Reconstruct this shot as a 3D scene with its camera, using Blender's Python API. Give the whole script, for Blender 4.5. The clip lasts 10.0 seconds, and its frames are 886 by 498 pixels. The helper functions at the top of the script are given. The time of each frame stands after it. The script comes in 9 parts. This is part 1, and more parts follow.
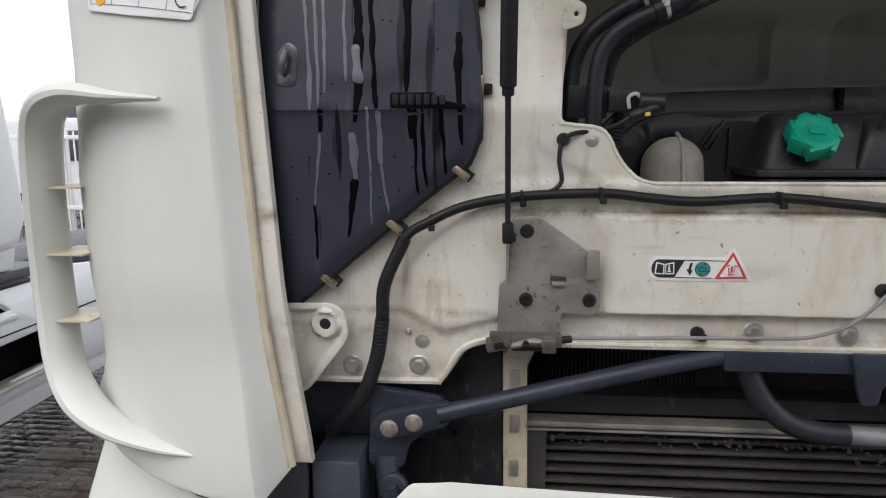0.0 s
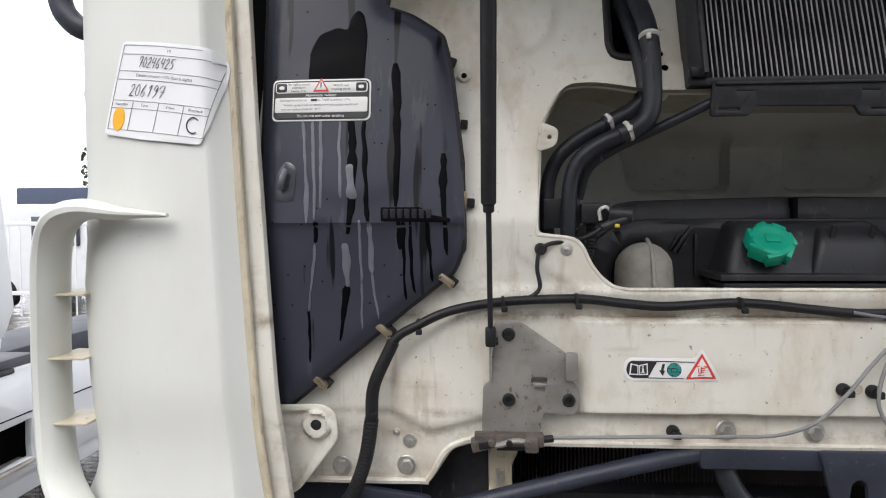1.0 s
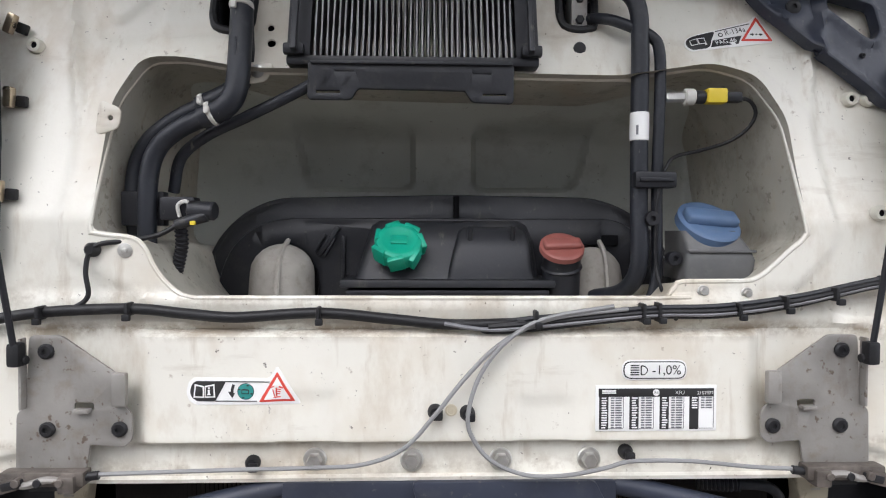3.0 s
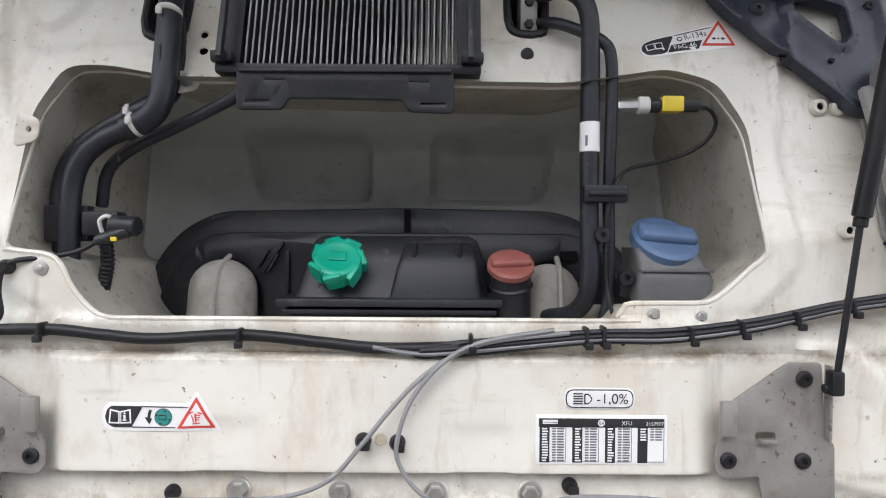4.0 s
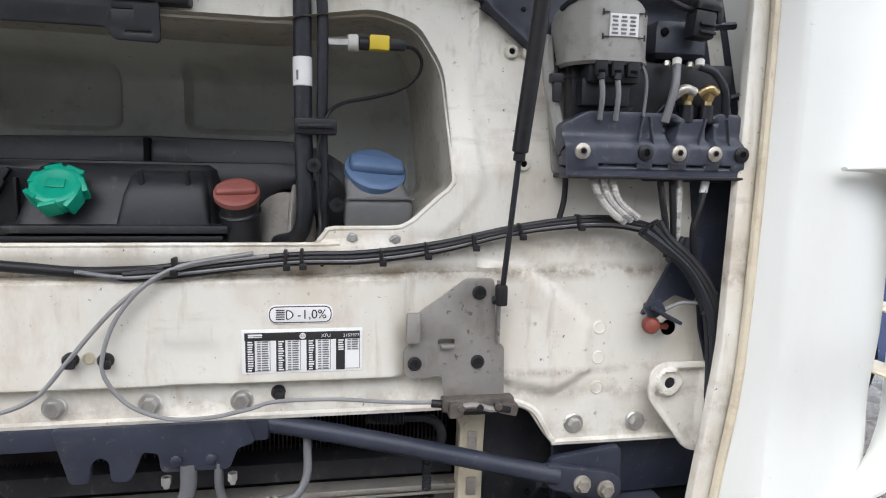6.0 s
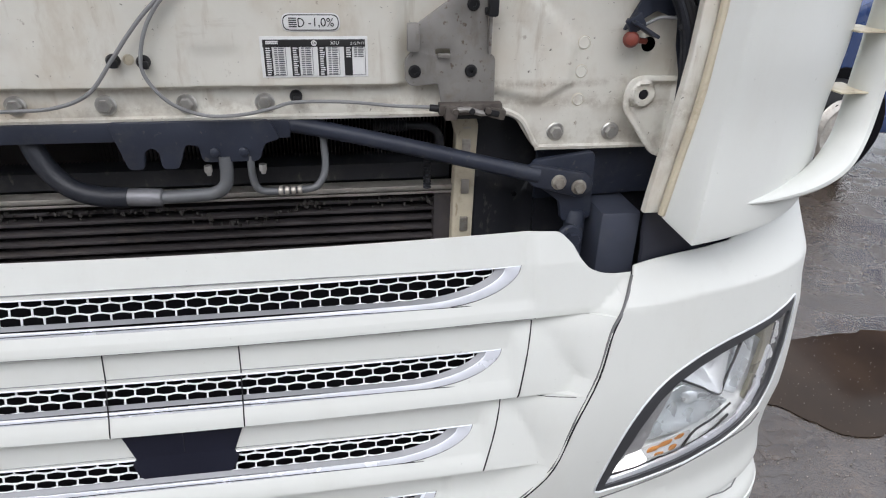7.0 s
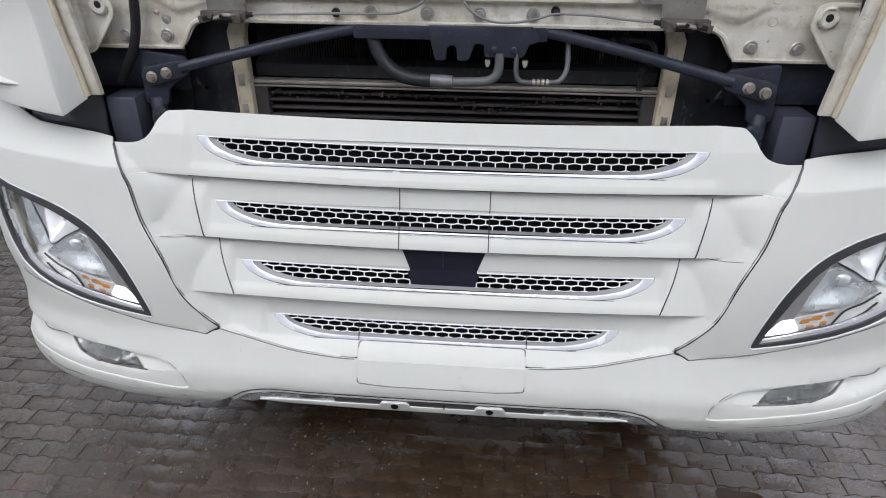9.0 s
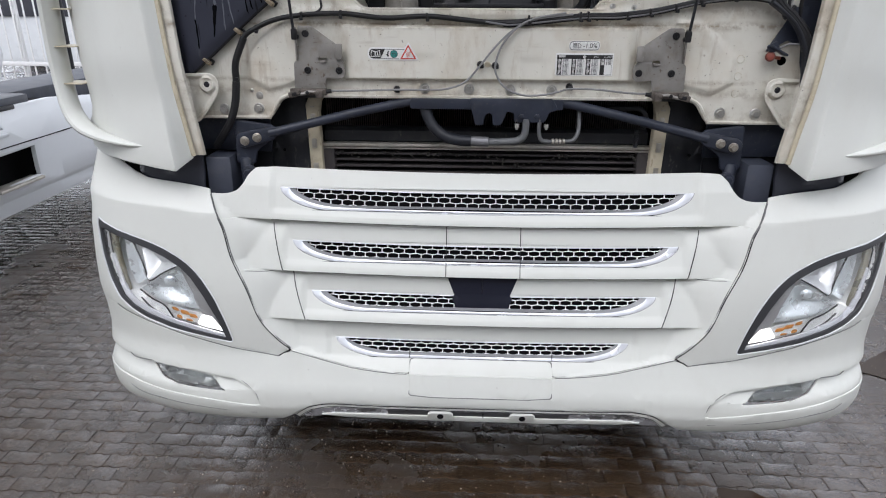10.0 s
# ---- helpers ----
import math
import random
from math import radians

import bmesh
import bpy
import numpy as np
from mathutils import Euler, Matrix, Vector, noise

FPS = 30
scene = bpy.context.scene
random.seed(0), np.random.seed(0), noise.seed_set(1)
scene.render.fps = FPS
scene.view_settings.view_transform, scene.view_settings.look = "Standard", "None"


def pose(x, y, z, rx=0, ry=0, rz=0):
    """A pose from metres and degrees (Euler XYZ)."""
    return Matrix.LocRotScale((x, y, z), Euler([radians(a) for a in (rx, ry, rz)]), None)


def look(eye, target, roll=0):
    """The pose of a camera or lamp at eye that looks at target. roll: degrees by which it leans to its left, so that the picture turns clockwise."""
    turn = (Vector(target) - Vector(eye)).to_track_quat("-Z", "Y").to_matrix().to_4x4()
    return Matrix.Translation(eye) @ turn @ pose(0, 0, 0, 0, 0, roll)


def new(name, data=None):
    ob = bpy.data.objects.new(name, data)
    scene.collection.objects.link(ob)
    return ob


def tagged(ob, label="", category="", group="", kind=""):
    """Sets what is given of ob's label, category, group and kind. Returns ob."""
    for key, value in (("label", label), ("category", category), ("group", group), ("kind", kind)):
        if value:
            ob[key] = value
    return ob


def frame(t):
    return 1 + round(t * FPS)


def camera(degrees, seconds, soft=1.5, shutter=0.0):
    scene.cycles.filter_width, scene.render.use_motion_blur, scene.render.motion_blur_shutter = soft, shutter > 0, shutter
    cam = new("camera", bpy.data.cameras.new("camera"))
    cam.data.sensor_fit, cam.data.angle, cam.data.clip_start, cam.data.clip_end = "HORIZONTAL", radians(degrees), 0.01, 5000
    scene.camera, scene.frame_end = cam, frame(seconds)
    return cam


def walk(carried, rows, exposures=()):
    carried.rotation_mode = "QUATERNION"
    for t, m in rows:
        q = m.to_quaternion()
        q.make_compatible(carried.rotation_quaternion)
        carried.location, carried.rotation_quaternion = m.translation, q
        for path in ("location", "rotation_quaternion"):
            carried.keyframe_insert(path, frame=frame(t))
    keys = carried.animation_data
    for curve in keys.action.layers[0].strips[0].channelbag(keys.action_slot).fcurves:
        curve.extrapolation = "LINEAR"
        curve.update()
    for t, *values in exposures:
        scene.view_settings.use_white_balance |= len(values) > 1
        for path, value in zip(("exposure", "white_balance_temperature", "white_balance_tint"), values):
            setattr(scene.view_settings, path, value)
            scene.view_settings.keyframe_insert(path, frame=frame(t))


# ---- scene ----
cam = camera(69.5, 10.0, 1.1)
PATH = [
    (0, (-0.584, -0.96, 1.653), (-0.754, 1.005, 1.322), -0.2),
    (0.2, (-0.57, -0.972, 1.662), (-0.758, 1.015, 1.525), -0.3),
    (0.5, (-0.574, -0.988, 1.691), (-0.723, 1.005, 1.601), -0.3),
    (1, (-0.577, -1.021, 1.696), (-0.709, 0.973, 1.62), -0.3),
    (1.5, (-0.521, -1.024, 1.696), (-0.353, 0.967, 1.614), 0.2),
    (1.7, (-0.455, -1.029, 1.689), (-0.191, 0.953, 1.635), 0.7),
    (2, (-0.336, -1.019, 1.704), (-0.048, 0.958, 1.617), 0.6),
    (2.2, (-0.254, -1.013, 1.705), (0.036, 0.964, 1.614), 0.5),
    (3.3, (-0.001, -0.803, 1.679), (0.012, 1.196, 1.629), 0.2),
    (3.5, (0.017, -0.781, 1.698), (0.051, 1.217, 1.641), 0.5),
    (4, (0.078, -0.815, 1.698), (0.08, 1.184, 1.662), 0.4),
    (4.5, (0.154, -0.872, 1.708), (0.108, 1.127, 1.671), 0.4),
    (4.8, (0.202, -0.914, 1.718), (0.302, 1.082, 1.647), 0.2),
    (5, (0.237, -0.927, 1.714), (0.507, 1.052, 1.617), 0.5),
    (5.2, (0.261, -0.929, 1.724), (0.62, 1.035, 1.605), 0.9),
    (6.3, (0.326, -0.904, 1.695), (0.672, 1.022, 1.281), 1.3),
    (6.5, (0.326, -0.949, 1.683), (0.653, 0.941, 1.117), 1.2),
    (6.8, (0.315, -1.027, 1.627), (0.646, 0.792, 0.865), 1.3),
    (7, (0.32, -1.074, 1.635), (0.615, 0.683, 0.727), 1.3),
    (7.5, (0.237, -1.191, 1.616), (0.519, 0.525, 0.629), 1.5),
    (8, (0.161, -1.308, 1.595), (0.421, 0.349, 0.507), 1.6),
    (8.5, (0.121, -1.418, 1.603), (0.312, 0.256, 0.524), 1.6),
    (9, (0.115, -1.575, 1.592), (-0.025, 0.179, 0.64), 0.4),
    (9.5, (0.01, -1.786, 1.631), (-0.078, -0.016, 0.704), 0.1),
    (10, (-0.051, -1.971, 1.609), (-0.126, -0.107, 0.888), 0.3),
]
walk(cam, [(t, look(eye, target, roll)) for t, eye, target, roll in PATH],
     exposures=[(0, 0.40, 6600, 13), (1, 0.74, 6600, 13), (1.5, 1.05, 6550, 13), (2, 1.36, 6500, 14), (3.5, 1.25, 6350, 14), (4.5, 1.25, 6350, 14), (5, 1.32, 6280, 14), (5.6, 1.26, 6300, 14), (6.5, 0.88, 6330, 13), (7, 0.56, 6310, 13.5), (7.5, 0.28, 6300, 13.5), (8, 0.20, 6300, 13.5), (8.5, 0.25, 6300, 13.5), (9, 0.38, 6290, 13.5), (10, 0.44, 6290, 13.5)])

# ---- light ----
world = bpy.data.worlds.new("overcast")
scene.world = world
world.use_nodes = True
wn, wl = world.node_tree.nodes, world.node_tree.links
sky = wn.new("ShaderNodeTexSky")
sky.sky_type, sky.sun_disc = "NISHITA", False
sky.sun_elevation, sky.sun_rotation = radians(52), radians(200)
sky.air_density, sky.dust_density = 1.0, 4.0
grey = wn.new("ShaderNodeHueSaturation")
grey.inputs["Saturation"].default_value = 0.25
wl.new(sky.outputs["Color"], grey.inputs["Color"])
cloud = wn.new("ShaderNodeMix")
cloud.data_type = "RGBA"
cloud.inputs["Factor"].default_value = 0.7
cloud.inputs["B"].default_value = (9.6, 10.0, 10.5, 1)
wl.new(grey.outputs["Color"], cloud.inputs["A"])
wl.new(cloud.outputs["Result"], wn["Background"].inputs["Color"])
wn["Background"].inputs["Strength"].default_value = 0.15
sun = new("sun", bpy.data.lights.new("sun", "SUN"))
sun.data.energy, sun.data.angle, sun.data.color = 0.6, radians(40), (1.0, 0.98, 0.95)
sun.matrix_world = look((-2, -4, 6), (0, 0, 0))


# ---- materials ----
def surf(name, base, rough=0.5, metal=0.0, var=0.12, scale=6.0, bump=0.08, fine=150.0, dirt=None, amount=0.4, streak=1.0, coat=0.0, spec=0.5, layers=()):
    """A painted, moulded or metal surface: broad tone changes, fine grain, and stains that run down where streak is high."""
    m = bpy.data.materials.new(name)
    m.use_nodes = True
    n, l = m.node_tree.nodes, m.node_tree.links
    b = n["Principled BSDF"]
    co = n.new("ShaderNodeTexCoord")
    broad = n.new("ShaderNodeTexNoise")
    broad.inputs["Scale"].default_value, broad.inputs["Detail"].default_value = scale, 6
    l.new(co.outputs["Object"], broad.inputs["Vector"])
    ramp = n.new("ShaderNodeValToRGB")
    ramp.color_ramp.elements[0].position, ramp.color_ramp.elements[1].position = 0.3, 0.7
    ramp.color_ramp.elements[0].color = (*[c * (1 - var) for c in base], 1)
    ramp.color_ramp.elements[1].color = (*[min(1, c * (1 + var * 0.6)) for c in base], 1)
    l.new(broad.outputs["Fac"], ramp.inputs["Fac"])
    col = ramp.outputs["Color"]
    if dirt:
        mp = n.new("ShaderNodeMapping")
        mp.inputs["Scale"].default_value = (1, 1, 1 / streak)
        l.new(co.outputs["Object"], mp.inputs["Vector"])
        spot = n.new("ShaderNodeTexNoise")
        spot.inputs["Scale"].default_value, spot.inputs["Detail"].default_value, spot.inputs["Roughness"].default_value = scale * 2.2, 9, 0.68
        l.new(mp.outputs["Vector"], spot.inputs["Vector"])
        cut = n.new("ShaderNodeMapRange")
        cut.inputs["From Min"].default_value, cut.inputs["From Max"].default_value = 0.52, 0.78
        cut.inputs["To Max"].default_value = amount
        l.new(spot.outputs["Fac"], cut.inputs["Value"])
        mix = n.new("ShaderNodeMix")
        mix.data_type = "RGBA"
        l.new(cut.outputs["Result"], mix.inputs["Factor"])
        l.new(col, mix.inputs["A"])
        mix.inputs["B"].default_value = (*dirt, 1)
        col = mix.outputs["Result"]
    for size, low, high, much, tone, marks in layers:
        mp = n.new("ShaderNodeMapping")
        mp.inputs["Scale"].default_value = marks
        l.new(co.outputs["Object"], mp.inputs["Vector"])
        spot = n.new("ShaderNodeTexNoise")
        spot.inputs["Scale"].default_value, spot.inputs["Detail"].default_value, spot.inputs["Roughness"].default_value = size, 5, 0.6
        l.new(mp.outputs["Vector"], spot.inputs["Vector"])
        cut = n.new("ShaderNodeMapRange")
        cut.inputs["From Min"].default_value, cut.inputs["From Max"].default_value, cut.inputs["To Max"].default_value = low, high, much
        l.new(spot.outputs["Fac"], cut.inputs["Value"])
        mix = n.new("ShaderNodeMix")
        mix.data_type = "RGBA"
        l.new(cut.outputs["Result"], mix.inputs["Factor"])
        l.new(col, mix.inputs["A"])
        mix.inputs["B"].default_value = (*tone, 1)
        col = mix.outputs["Result"]
    l.new(col, b.inputs["Base Color"])
    grain = n.new("ShaderNodeTexNoise")
    grain.inputs["Scale"].default_value, grain.inputs["Detail"].default_value = fine, 3
    l.new(co.outputs["Object"], grain.inputs["Vector"])
    rr = n.new("ShaderNodeMapRange")
    rr.inputs["To Min"].default_value, rr.inputs["To Max"].default_value = max(0.02, rough - 0.1), min(1, rough + 0.12)
    l.new(broad.outputs["Fac"], rr.inputs["Value"])
    l.new(rr.outputs["Result"], b.inputs["Roughness"])
    if bump:
        bp = n.new("ShaderNodeBump")
        bp.inputs["Strength"].default_value, bp.inputs["Distance"].default_value = bump, 0.002
        l.new(grain.outputs["Fac"], bp.inputs["Height"])
        l.new(bp.outputs["Normal"], b.inputs["Normal"])
    b.inputs["Metallic"].default_value = metal
    b.inputs["Coat Weight"].default_value = coat
    b.inputs["Coat Roughness"].default_value = 0.08
    b.inputs["Specular IOR Level"].default_value = spec
    return m


def glow(name, colour, strength):
    m = bpy.data.materials.new(name)
    m.use_nodes = True
    b = m.node_tree.nodes["Principled BSDF"]
    b.inputs["Base Color"].default_value = (*colour, 1)
    b.inputs["Emission Color"].default_value = (*colour, 1)
    b.inputs["Emission Strength"].default_value = strength
    return m


def clear(name, colour=(1, 1, 1), rough=0.0):
    m = bpy.data.materials.new(name)
    m.use_nodes = True
    b = m.node_tree.nodes["Principled BSDF"]
    b.inputs["Base Color"].default_value = (*colour, 1)
    b.inputs["Transmission Weight"].default_value = 1.0
    b.inputs["Roughness"].default_value = rough
    b.inputs["IOR"].default_value = 1.45
    return m


WHITE = surf("white_truck_paint", (0.645, 0.655, 0.615), 0.44, var=0.04, scale=3, bump=0.03, coat=0.12, dirt=(0.45, 0.42, 0.34), amount=0.16, streak=3, layers=((70, 0.70, 0.74, 0.35, (0.30, 0.29, 0.26), (1, 1, 1)), (11, 0.60, 0.75, 0.10, (0.40, 0.38, 0.33), (1, 1, 0.25))))
# (size, from, to, amount, colour, stretch): brown wash, runs down the wall, smears along the beam, black specks
WEAR = ((4.5, 0.48, 0.70, 0.36, (0.43, 0.31, 0.17), (1, 1, 0.8)), (9, 0.58, 0.70, 0.25, (0.36, 0.25, 0.13), (1, 1, 0.6)), (30, 0.60, 0.70, 0.32, (0.27, 0.185, 0.10), (1, 1, 0.16)), (14, 0.62, 0.72, 0.28, (0.24, 0.17, 0.10), (0.35, 1, 1.6)), (120, 0.68, 0.72, 0.8, (0.05, 0.04, 0.03), (1, 1, 1)), (46, 0.67, 0.71, 0.45, (0.18, 0.12, 0.065), (1, 1, 1)))
CREAM = surf("cream_cab_paint", (0.69, 0.67, 0.595), 0.42, var=0.08, scale=5, bump=0.08, coat=0.15, dirt=(0.32, 0.225, 0.125), amount=0.55, streak=2.2, layers=WEAR)
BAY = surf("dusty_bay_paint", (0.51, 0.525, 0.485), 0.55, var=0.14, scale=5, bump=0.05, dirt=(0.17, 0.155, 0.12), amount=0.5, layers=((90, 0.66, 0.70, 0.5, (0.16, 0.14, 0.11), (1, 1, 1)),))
EDGE = surf("yellowed_edge_paint", (0.57, 0.51, 0.38), 0.45, var=0.15, scale=14, dirt=(0.25, 0.17, 0.08), amount=0.6, layers=((60, 0.60, 0.68, 0.6, (0.22, 0.15, 0.08), (1, 1, 0.25)),))
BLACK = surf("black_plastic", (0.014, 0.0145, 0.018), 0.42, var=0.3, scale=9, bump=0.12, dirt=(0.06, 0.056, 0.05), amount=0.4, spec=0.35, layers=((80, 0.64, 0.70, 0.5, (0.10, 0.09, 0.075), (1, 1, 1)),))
DUSTY = surf("dusty_black_plastic", (0.019, 0.020, 0.024), 0.46, var=0.3, scale=8, bump=0.15, dirt=(0.075, 0.07, 0.06), amount=0.5, spec=0.4, layers=((60, 0.62, 0.70, 0.5, (0.11, 0.10, 0.085), (1, 1, 0.4)),))
SLATE = surf("slate_grey_plastic", (0.038, 0.04, 0.052), 0.22, var=0.15, scale=4, bump=0.03, coat=0.3)
RUBBER = surf("black_rubber", (0.011, 0.011, 0.0125), 0.5, var=0.3, scale=20, bump=0.2, dirt=(0.05, 0.048, 0.044), amount=0.4, spec=0.35)
HOSE = surf("dusty_rubber_hose", (0.015, 0.017, 0.023), 0.45, var=0.25, scale=15, bump=0.15, dirt=(0.07, 0.07, 0.075), amount=0.4, spec=0.4, layers=((110, 0.66, 0.71, 0.5, (0.15, 0.14, 0.12), (1, 1, 0.3)),))


def soil_bands(m, bands, tone):
    """Brown dirt that has gathered along ledges at the given heights, broken up by noise."""
    n, l = m.node_tree.nodes, m.node_tree.links
    b = n["Principled BSDF"]
    co = n.new("ShaderNodeTexCoord")
    axes = n.new("ShaderNodeSeparateXYZ")
    l.new(co.outputs["Object"], axes.inputs["Vector"])
    patch = n.new("ShaderNodeTexNoise")
    patch.inputs["Scale"].default_value, patch.inputs["Detail"].default_value, patch.inputs["Roughness"].default_value = 17, 10, 0.74
    l.new(co.outputs["Object"], patch.inputs["Vector"])
    cut = n.new("ShaderNodeMapRange")
    cut.inputs["From Min"].default_value, cut.inputs["From Max"].default_value = 0.44, 0.58
    l.new(patch.outputs["Fac"], cut.inputs["Value"])
    for z, wide, much in bands:
        off = n.new("ShaderNodeMath")
        off.operation = "SUBTRACT"
        l.new(axes.outputs["Z"], off.inputs[0])
        off.inputs[1].default_value = z
        far = n.new("ShaderNodeMath")
        far.operation = "ABSOLUTE"
        l.new(off.outputs["Value"], far.inputs[0])
        near = n.new("ShaderNodeMapRange")
        near.inputs["From Min"].default_value, near.inputs["From Max"].default_value = wide, 0.0
        near.inputs["To Max"].default_value = much
        l.new(far.outputs["Value"], near.inputs["Value"])
        both = n.new("ShaderNodeMath")
        both.operation = "MULTIPLY"
        l.new(near.outputs["Result"], both.inputs[0])
        l.new(cut.outputs["Result"], both.inputs[1])
        mix = n.new("ShaderNodeMix")
        mix.data_type = "RGBA"
        l.new(both.outputs["Value"], mix.inputs["Factor"])
        l.new(b.inputs["Base Color"].links[0].from_socket, mix.inputs["A"])
        mix.inputs["B"].default_value = (*tone, 1)
        l.new(mix.outputs["Result"], b.inputs["Base Color"])


soil_bands(CREAM, ((1.547, 0.018, 0.75), (1.352, 0.026, 0.45), (1.387, 0.011, 0.5), (1.59, 0.028, 0.4), (1.285, 0.05, 0.35)), (0.19, 0.13, 0.07))
STEEL = surf("dusty_steel", (0.30, 0.285, 0.265), 0.5, 0.5, var=0.22, scale=14, bump=0.15, dirt=(0.20, 0.15, 0.10), amount=0.6, layers=((90, 0.62, 0.68, 0.7, (0.10, 0.06, 0.035), (1, 1, 1)), (25, 0.58, 0.7, 0.4, (0.14, 0.11, 0.09), (1, 1, 0.4))))
ZINC = surf("zinc_bolt", (0.55, 0.54, 0.51), 0.35, 0.8, var=0.2, scale=40, bump=0.1, dirt=(0.28, 0.23, 0.16), amount=0.5)
RUSTYZINC = surf("rust_stained_zinc", (0.40, 0.37, 0.32), 0.4, 0.7, var=0.3, scale=60, bump=0.15, dirt=(0.16, 0.09, 0.045), amount=0.8)
CHROME = surf("satin_silver_trim", (0.86, 0.88, 0.93), 0.24, 0.35, var=0.06, scale=12, bump=0.02)
FRAME = surf("blue_black_chassis_paint", (0.026, 0.031, 0.047), 0.42, var=0.3, scale=8, bump=0.1, dirt=(0.07, 0.07, 0.07), amount=0.5, spec=0.4, layers=((70, 0.64, 0.69, 0.5, (0.10, 0.095, 0.085), (1, 1, 1)),))
NAVY = surf("dusty_navy_plastic", (0.046, 0.052, 0.072), 0.5, var=0.25, scale=10, bump=0.08, dirt=(0.09, 0.085, 0.08), amount=0.35, spec=0.4)
FIN = surf("dusty_cooler_fins", (0.068, 0.060, 0.060), 0.6, 0.2, var=0.3, scale=10, bump=0.2, dirt=(0.16, 0.13, 0.10), amount=0.5)
ALU = surf("dull_aluminium", (0.50, 0.47, 0.42), 0.45, 0.7, var=0.2, scale=20, bump=0.1, dirt=(0.20, 0.14, 0.09), amount=0.6)
# Near-black: the darkness inside holes, slots and cavities is put into the colour.
DARK = surf("cavity_shade_black", (0.005, 0.005, 0.006), 0.9, var=0.3, scale=6, bump=0.05, spec=0.1)
GREEN = surf("green_cap_plastic", (0.0, 0.33, 0.21), 0.38, var=0.12, scale=25, bump=0.06)
RED = surf("faded_red_cap_plastic", (0.27, 0.085, 0.07), 0.5, var=0.15, scale=25, bump=0.06, dirt=(0.2, 0.12, 0.1), amount=0.4)
BLUE = surf("dusty_blue_cap_plastic", (0.08, 0.135, 0.235), 0.5, var=0.12, scale=25, bump=0.06, dirt=(0.14, 0.16, 0.2), amount=0.4)
WRAP = surf("grey_woven_wrap", (0.33, 0.31, 0.28), 0.85, var=0.2, scale=25, bump=0.3, dirt=(0.12, 0.09, 0.07), amount=0.5)
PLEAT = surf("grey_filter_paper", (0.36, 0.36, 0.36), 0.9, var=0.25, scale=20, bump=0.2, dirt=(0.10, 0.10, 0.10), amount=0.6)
PAPER = surf("white_paper", (0.78, 0.79, 0.80), 0.6, var=0.03, bump=0.02)
STICKER = surf("white_sticker", (0.76, 0.76, 0.74), 0.4, var=0.04, bump=0.01)
INK = surf("black_print", (0.02, 0.02, 0.02), 0.5, var=0.1, bump=0)
WORNINK = surf("grey_fine_print", (0.16, 0.16, 0.17), 0.5, var=0.3, scale=200, bump=0)
REDINK = surf("red_print", (0.62, 0.06, 0.04), 0.5, var=0.1, bump=0)
TEAL = surf("teal_print", (0.02, 0.22, 0.20), 0.5, var=0.1, bump=0)
ORANGE = surf("orange_dot", (0.85, 0.42, 0.01), 0.5, var=0.05, bump=0)
YELLOW = surf("yellow_plastic", (0.62, 0.47, 0.03), 0.45, var=0.1, bump=0.05)
WORNGREY = surf("grey_cable_sheath", (0.17, 0.17, 0.18), 0.5, var=0.2, scale=30, bump=0.05)
LIGHTGREY = surf("pale_plastic", (0.55, 0.54, 0.50), 0.5, var=0.1, bump=0.05)
GLASS = clear("lamp_glass")
MIRRORY = surf("lamp_reflector", (0.76, 0.81, 0.83), 0.28, 0.55, var=0.06, scale=30, bump=0.05, fine=60)
LAMPGREY = surf("lamp_bezel_grey", (0.045, 0.046, 0.050), 0.4, 0.1, var=0.1, bump=0.02)
LAMPSILVER = surf("lamp_silver", (0.72, 0.74, 0.75), 0.30, 0.4, var=0.08, bump=0.02)
AMBER = surf("amber_lens", (0.62, 0.26, 0.06), 0.15, var=0.1, bump=0)
LAMPCHEEK = surf("grey_lamp_cheek", (0.36, 0.365, 0.37), 0.4, 0.2, var=0.1, bump=0.02)
LAMPHOUSE = surf("lamp_housing_silver", (0.78, 0.80, 0.80), 0.32, 0.15, var=0.1, scale=16, bump=0.03)
CHAMPAGNE = surf("champagne_reflector", (0.33, 0.31, 0.23), 0.28, 0.5, var=0.12, scale=20, bump=0.02)
# Mid grey standing for the soft shade in gaps between white panels.
GAPSHADE = surf("grey_gap_shade", (0.15, 0.15, 0.15), 0.7, var=0.2, bump=0)
SEAM = surf("black_panel_gap", (0.018, 0.018, 0.02), 0.7, var=0.2, bump=0, spec=0.2)
LED = glow("daytime_light", (1.0, 0.98, 0.94), 1.3)


# ---- mesh helpers ----
def part(name, bm, material, parent=None, label="", sharp=38):
    me = bpy.data.meshes.new(name)
    bmesh.ops.recalc_face_normals(bm, faces=bm.faces)
    bm.to_mesh(me)
    bm.free()
    me.materials.append(material)
    me.polygons.foreach_set("use_smooth", [True] * len(me.polygons))
    me.set_sharp_from_angle(angle=radians(sharp))
    ob = new(name, me)
    if parent:
        ob.parent = parent
        ob.matrix_parent_inverse = Matrix.Translation(-Vector(parent.get("base", (0, 0, 0))))
    if label:
        tagged(ob, label)
    return ob


def thing(name, base, label, category, group="", kind=""):
    ob = new(name)
    ob.location = base
    ob["base"] = base
    ob.empty_display_size = 0.02
    return tagged(ob, label, category, group, kind)


def lerp(table, v):
    """Straight interpolation in rising (v, value) pairs."""
    return float(np.interp(v, [a for a, _ in table], [b for _, b in table]))


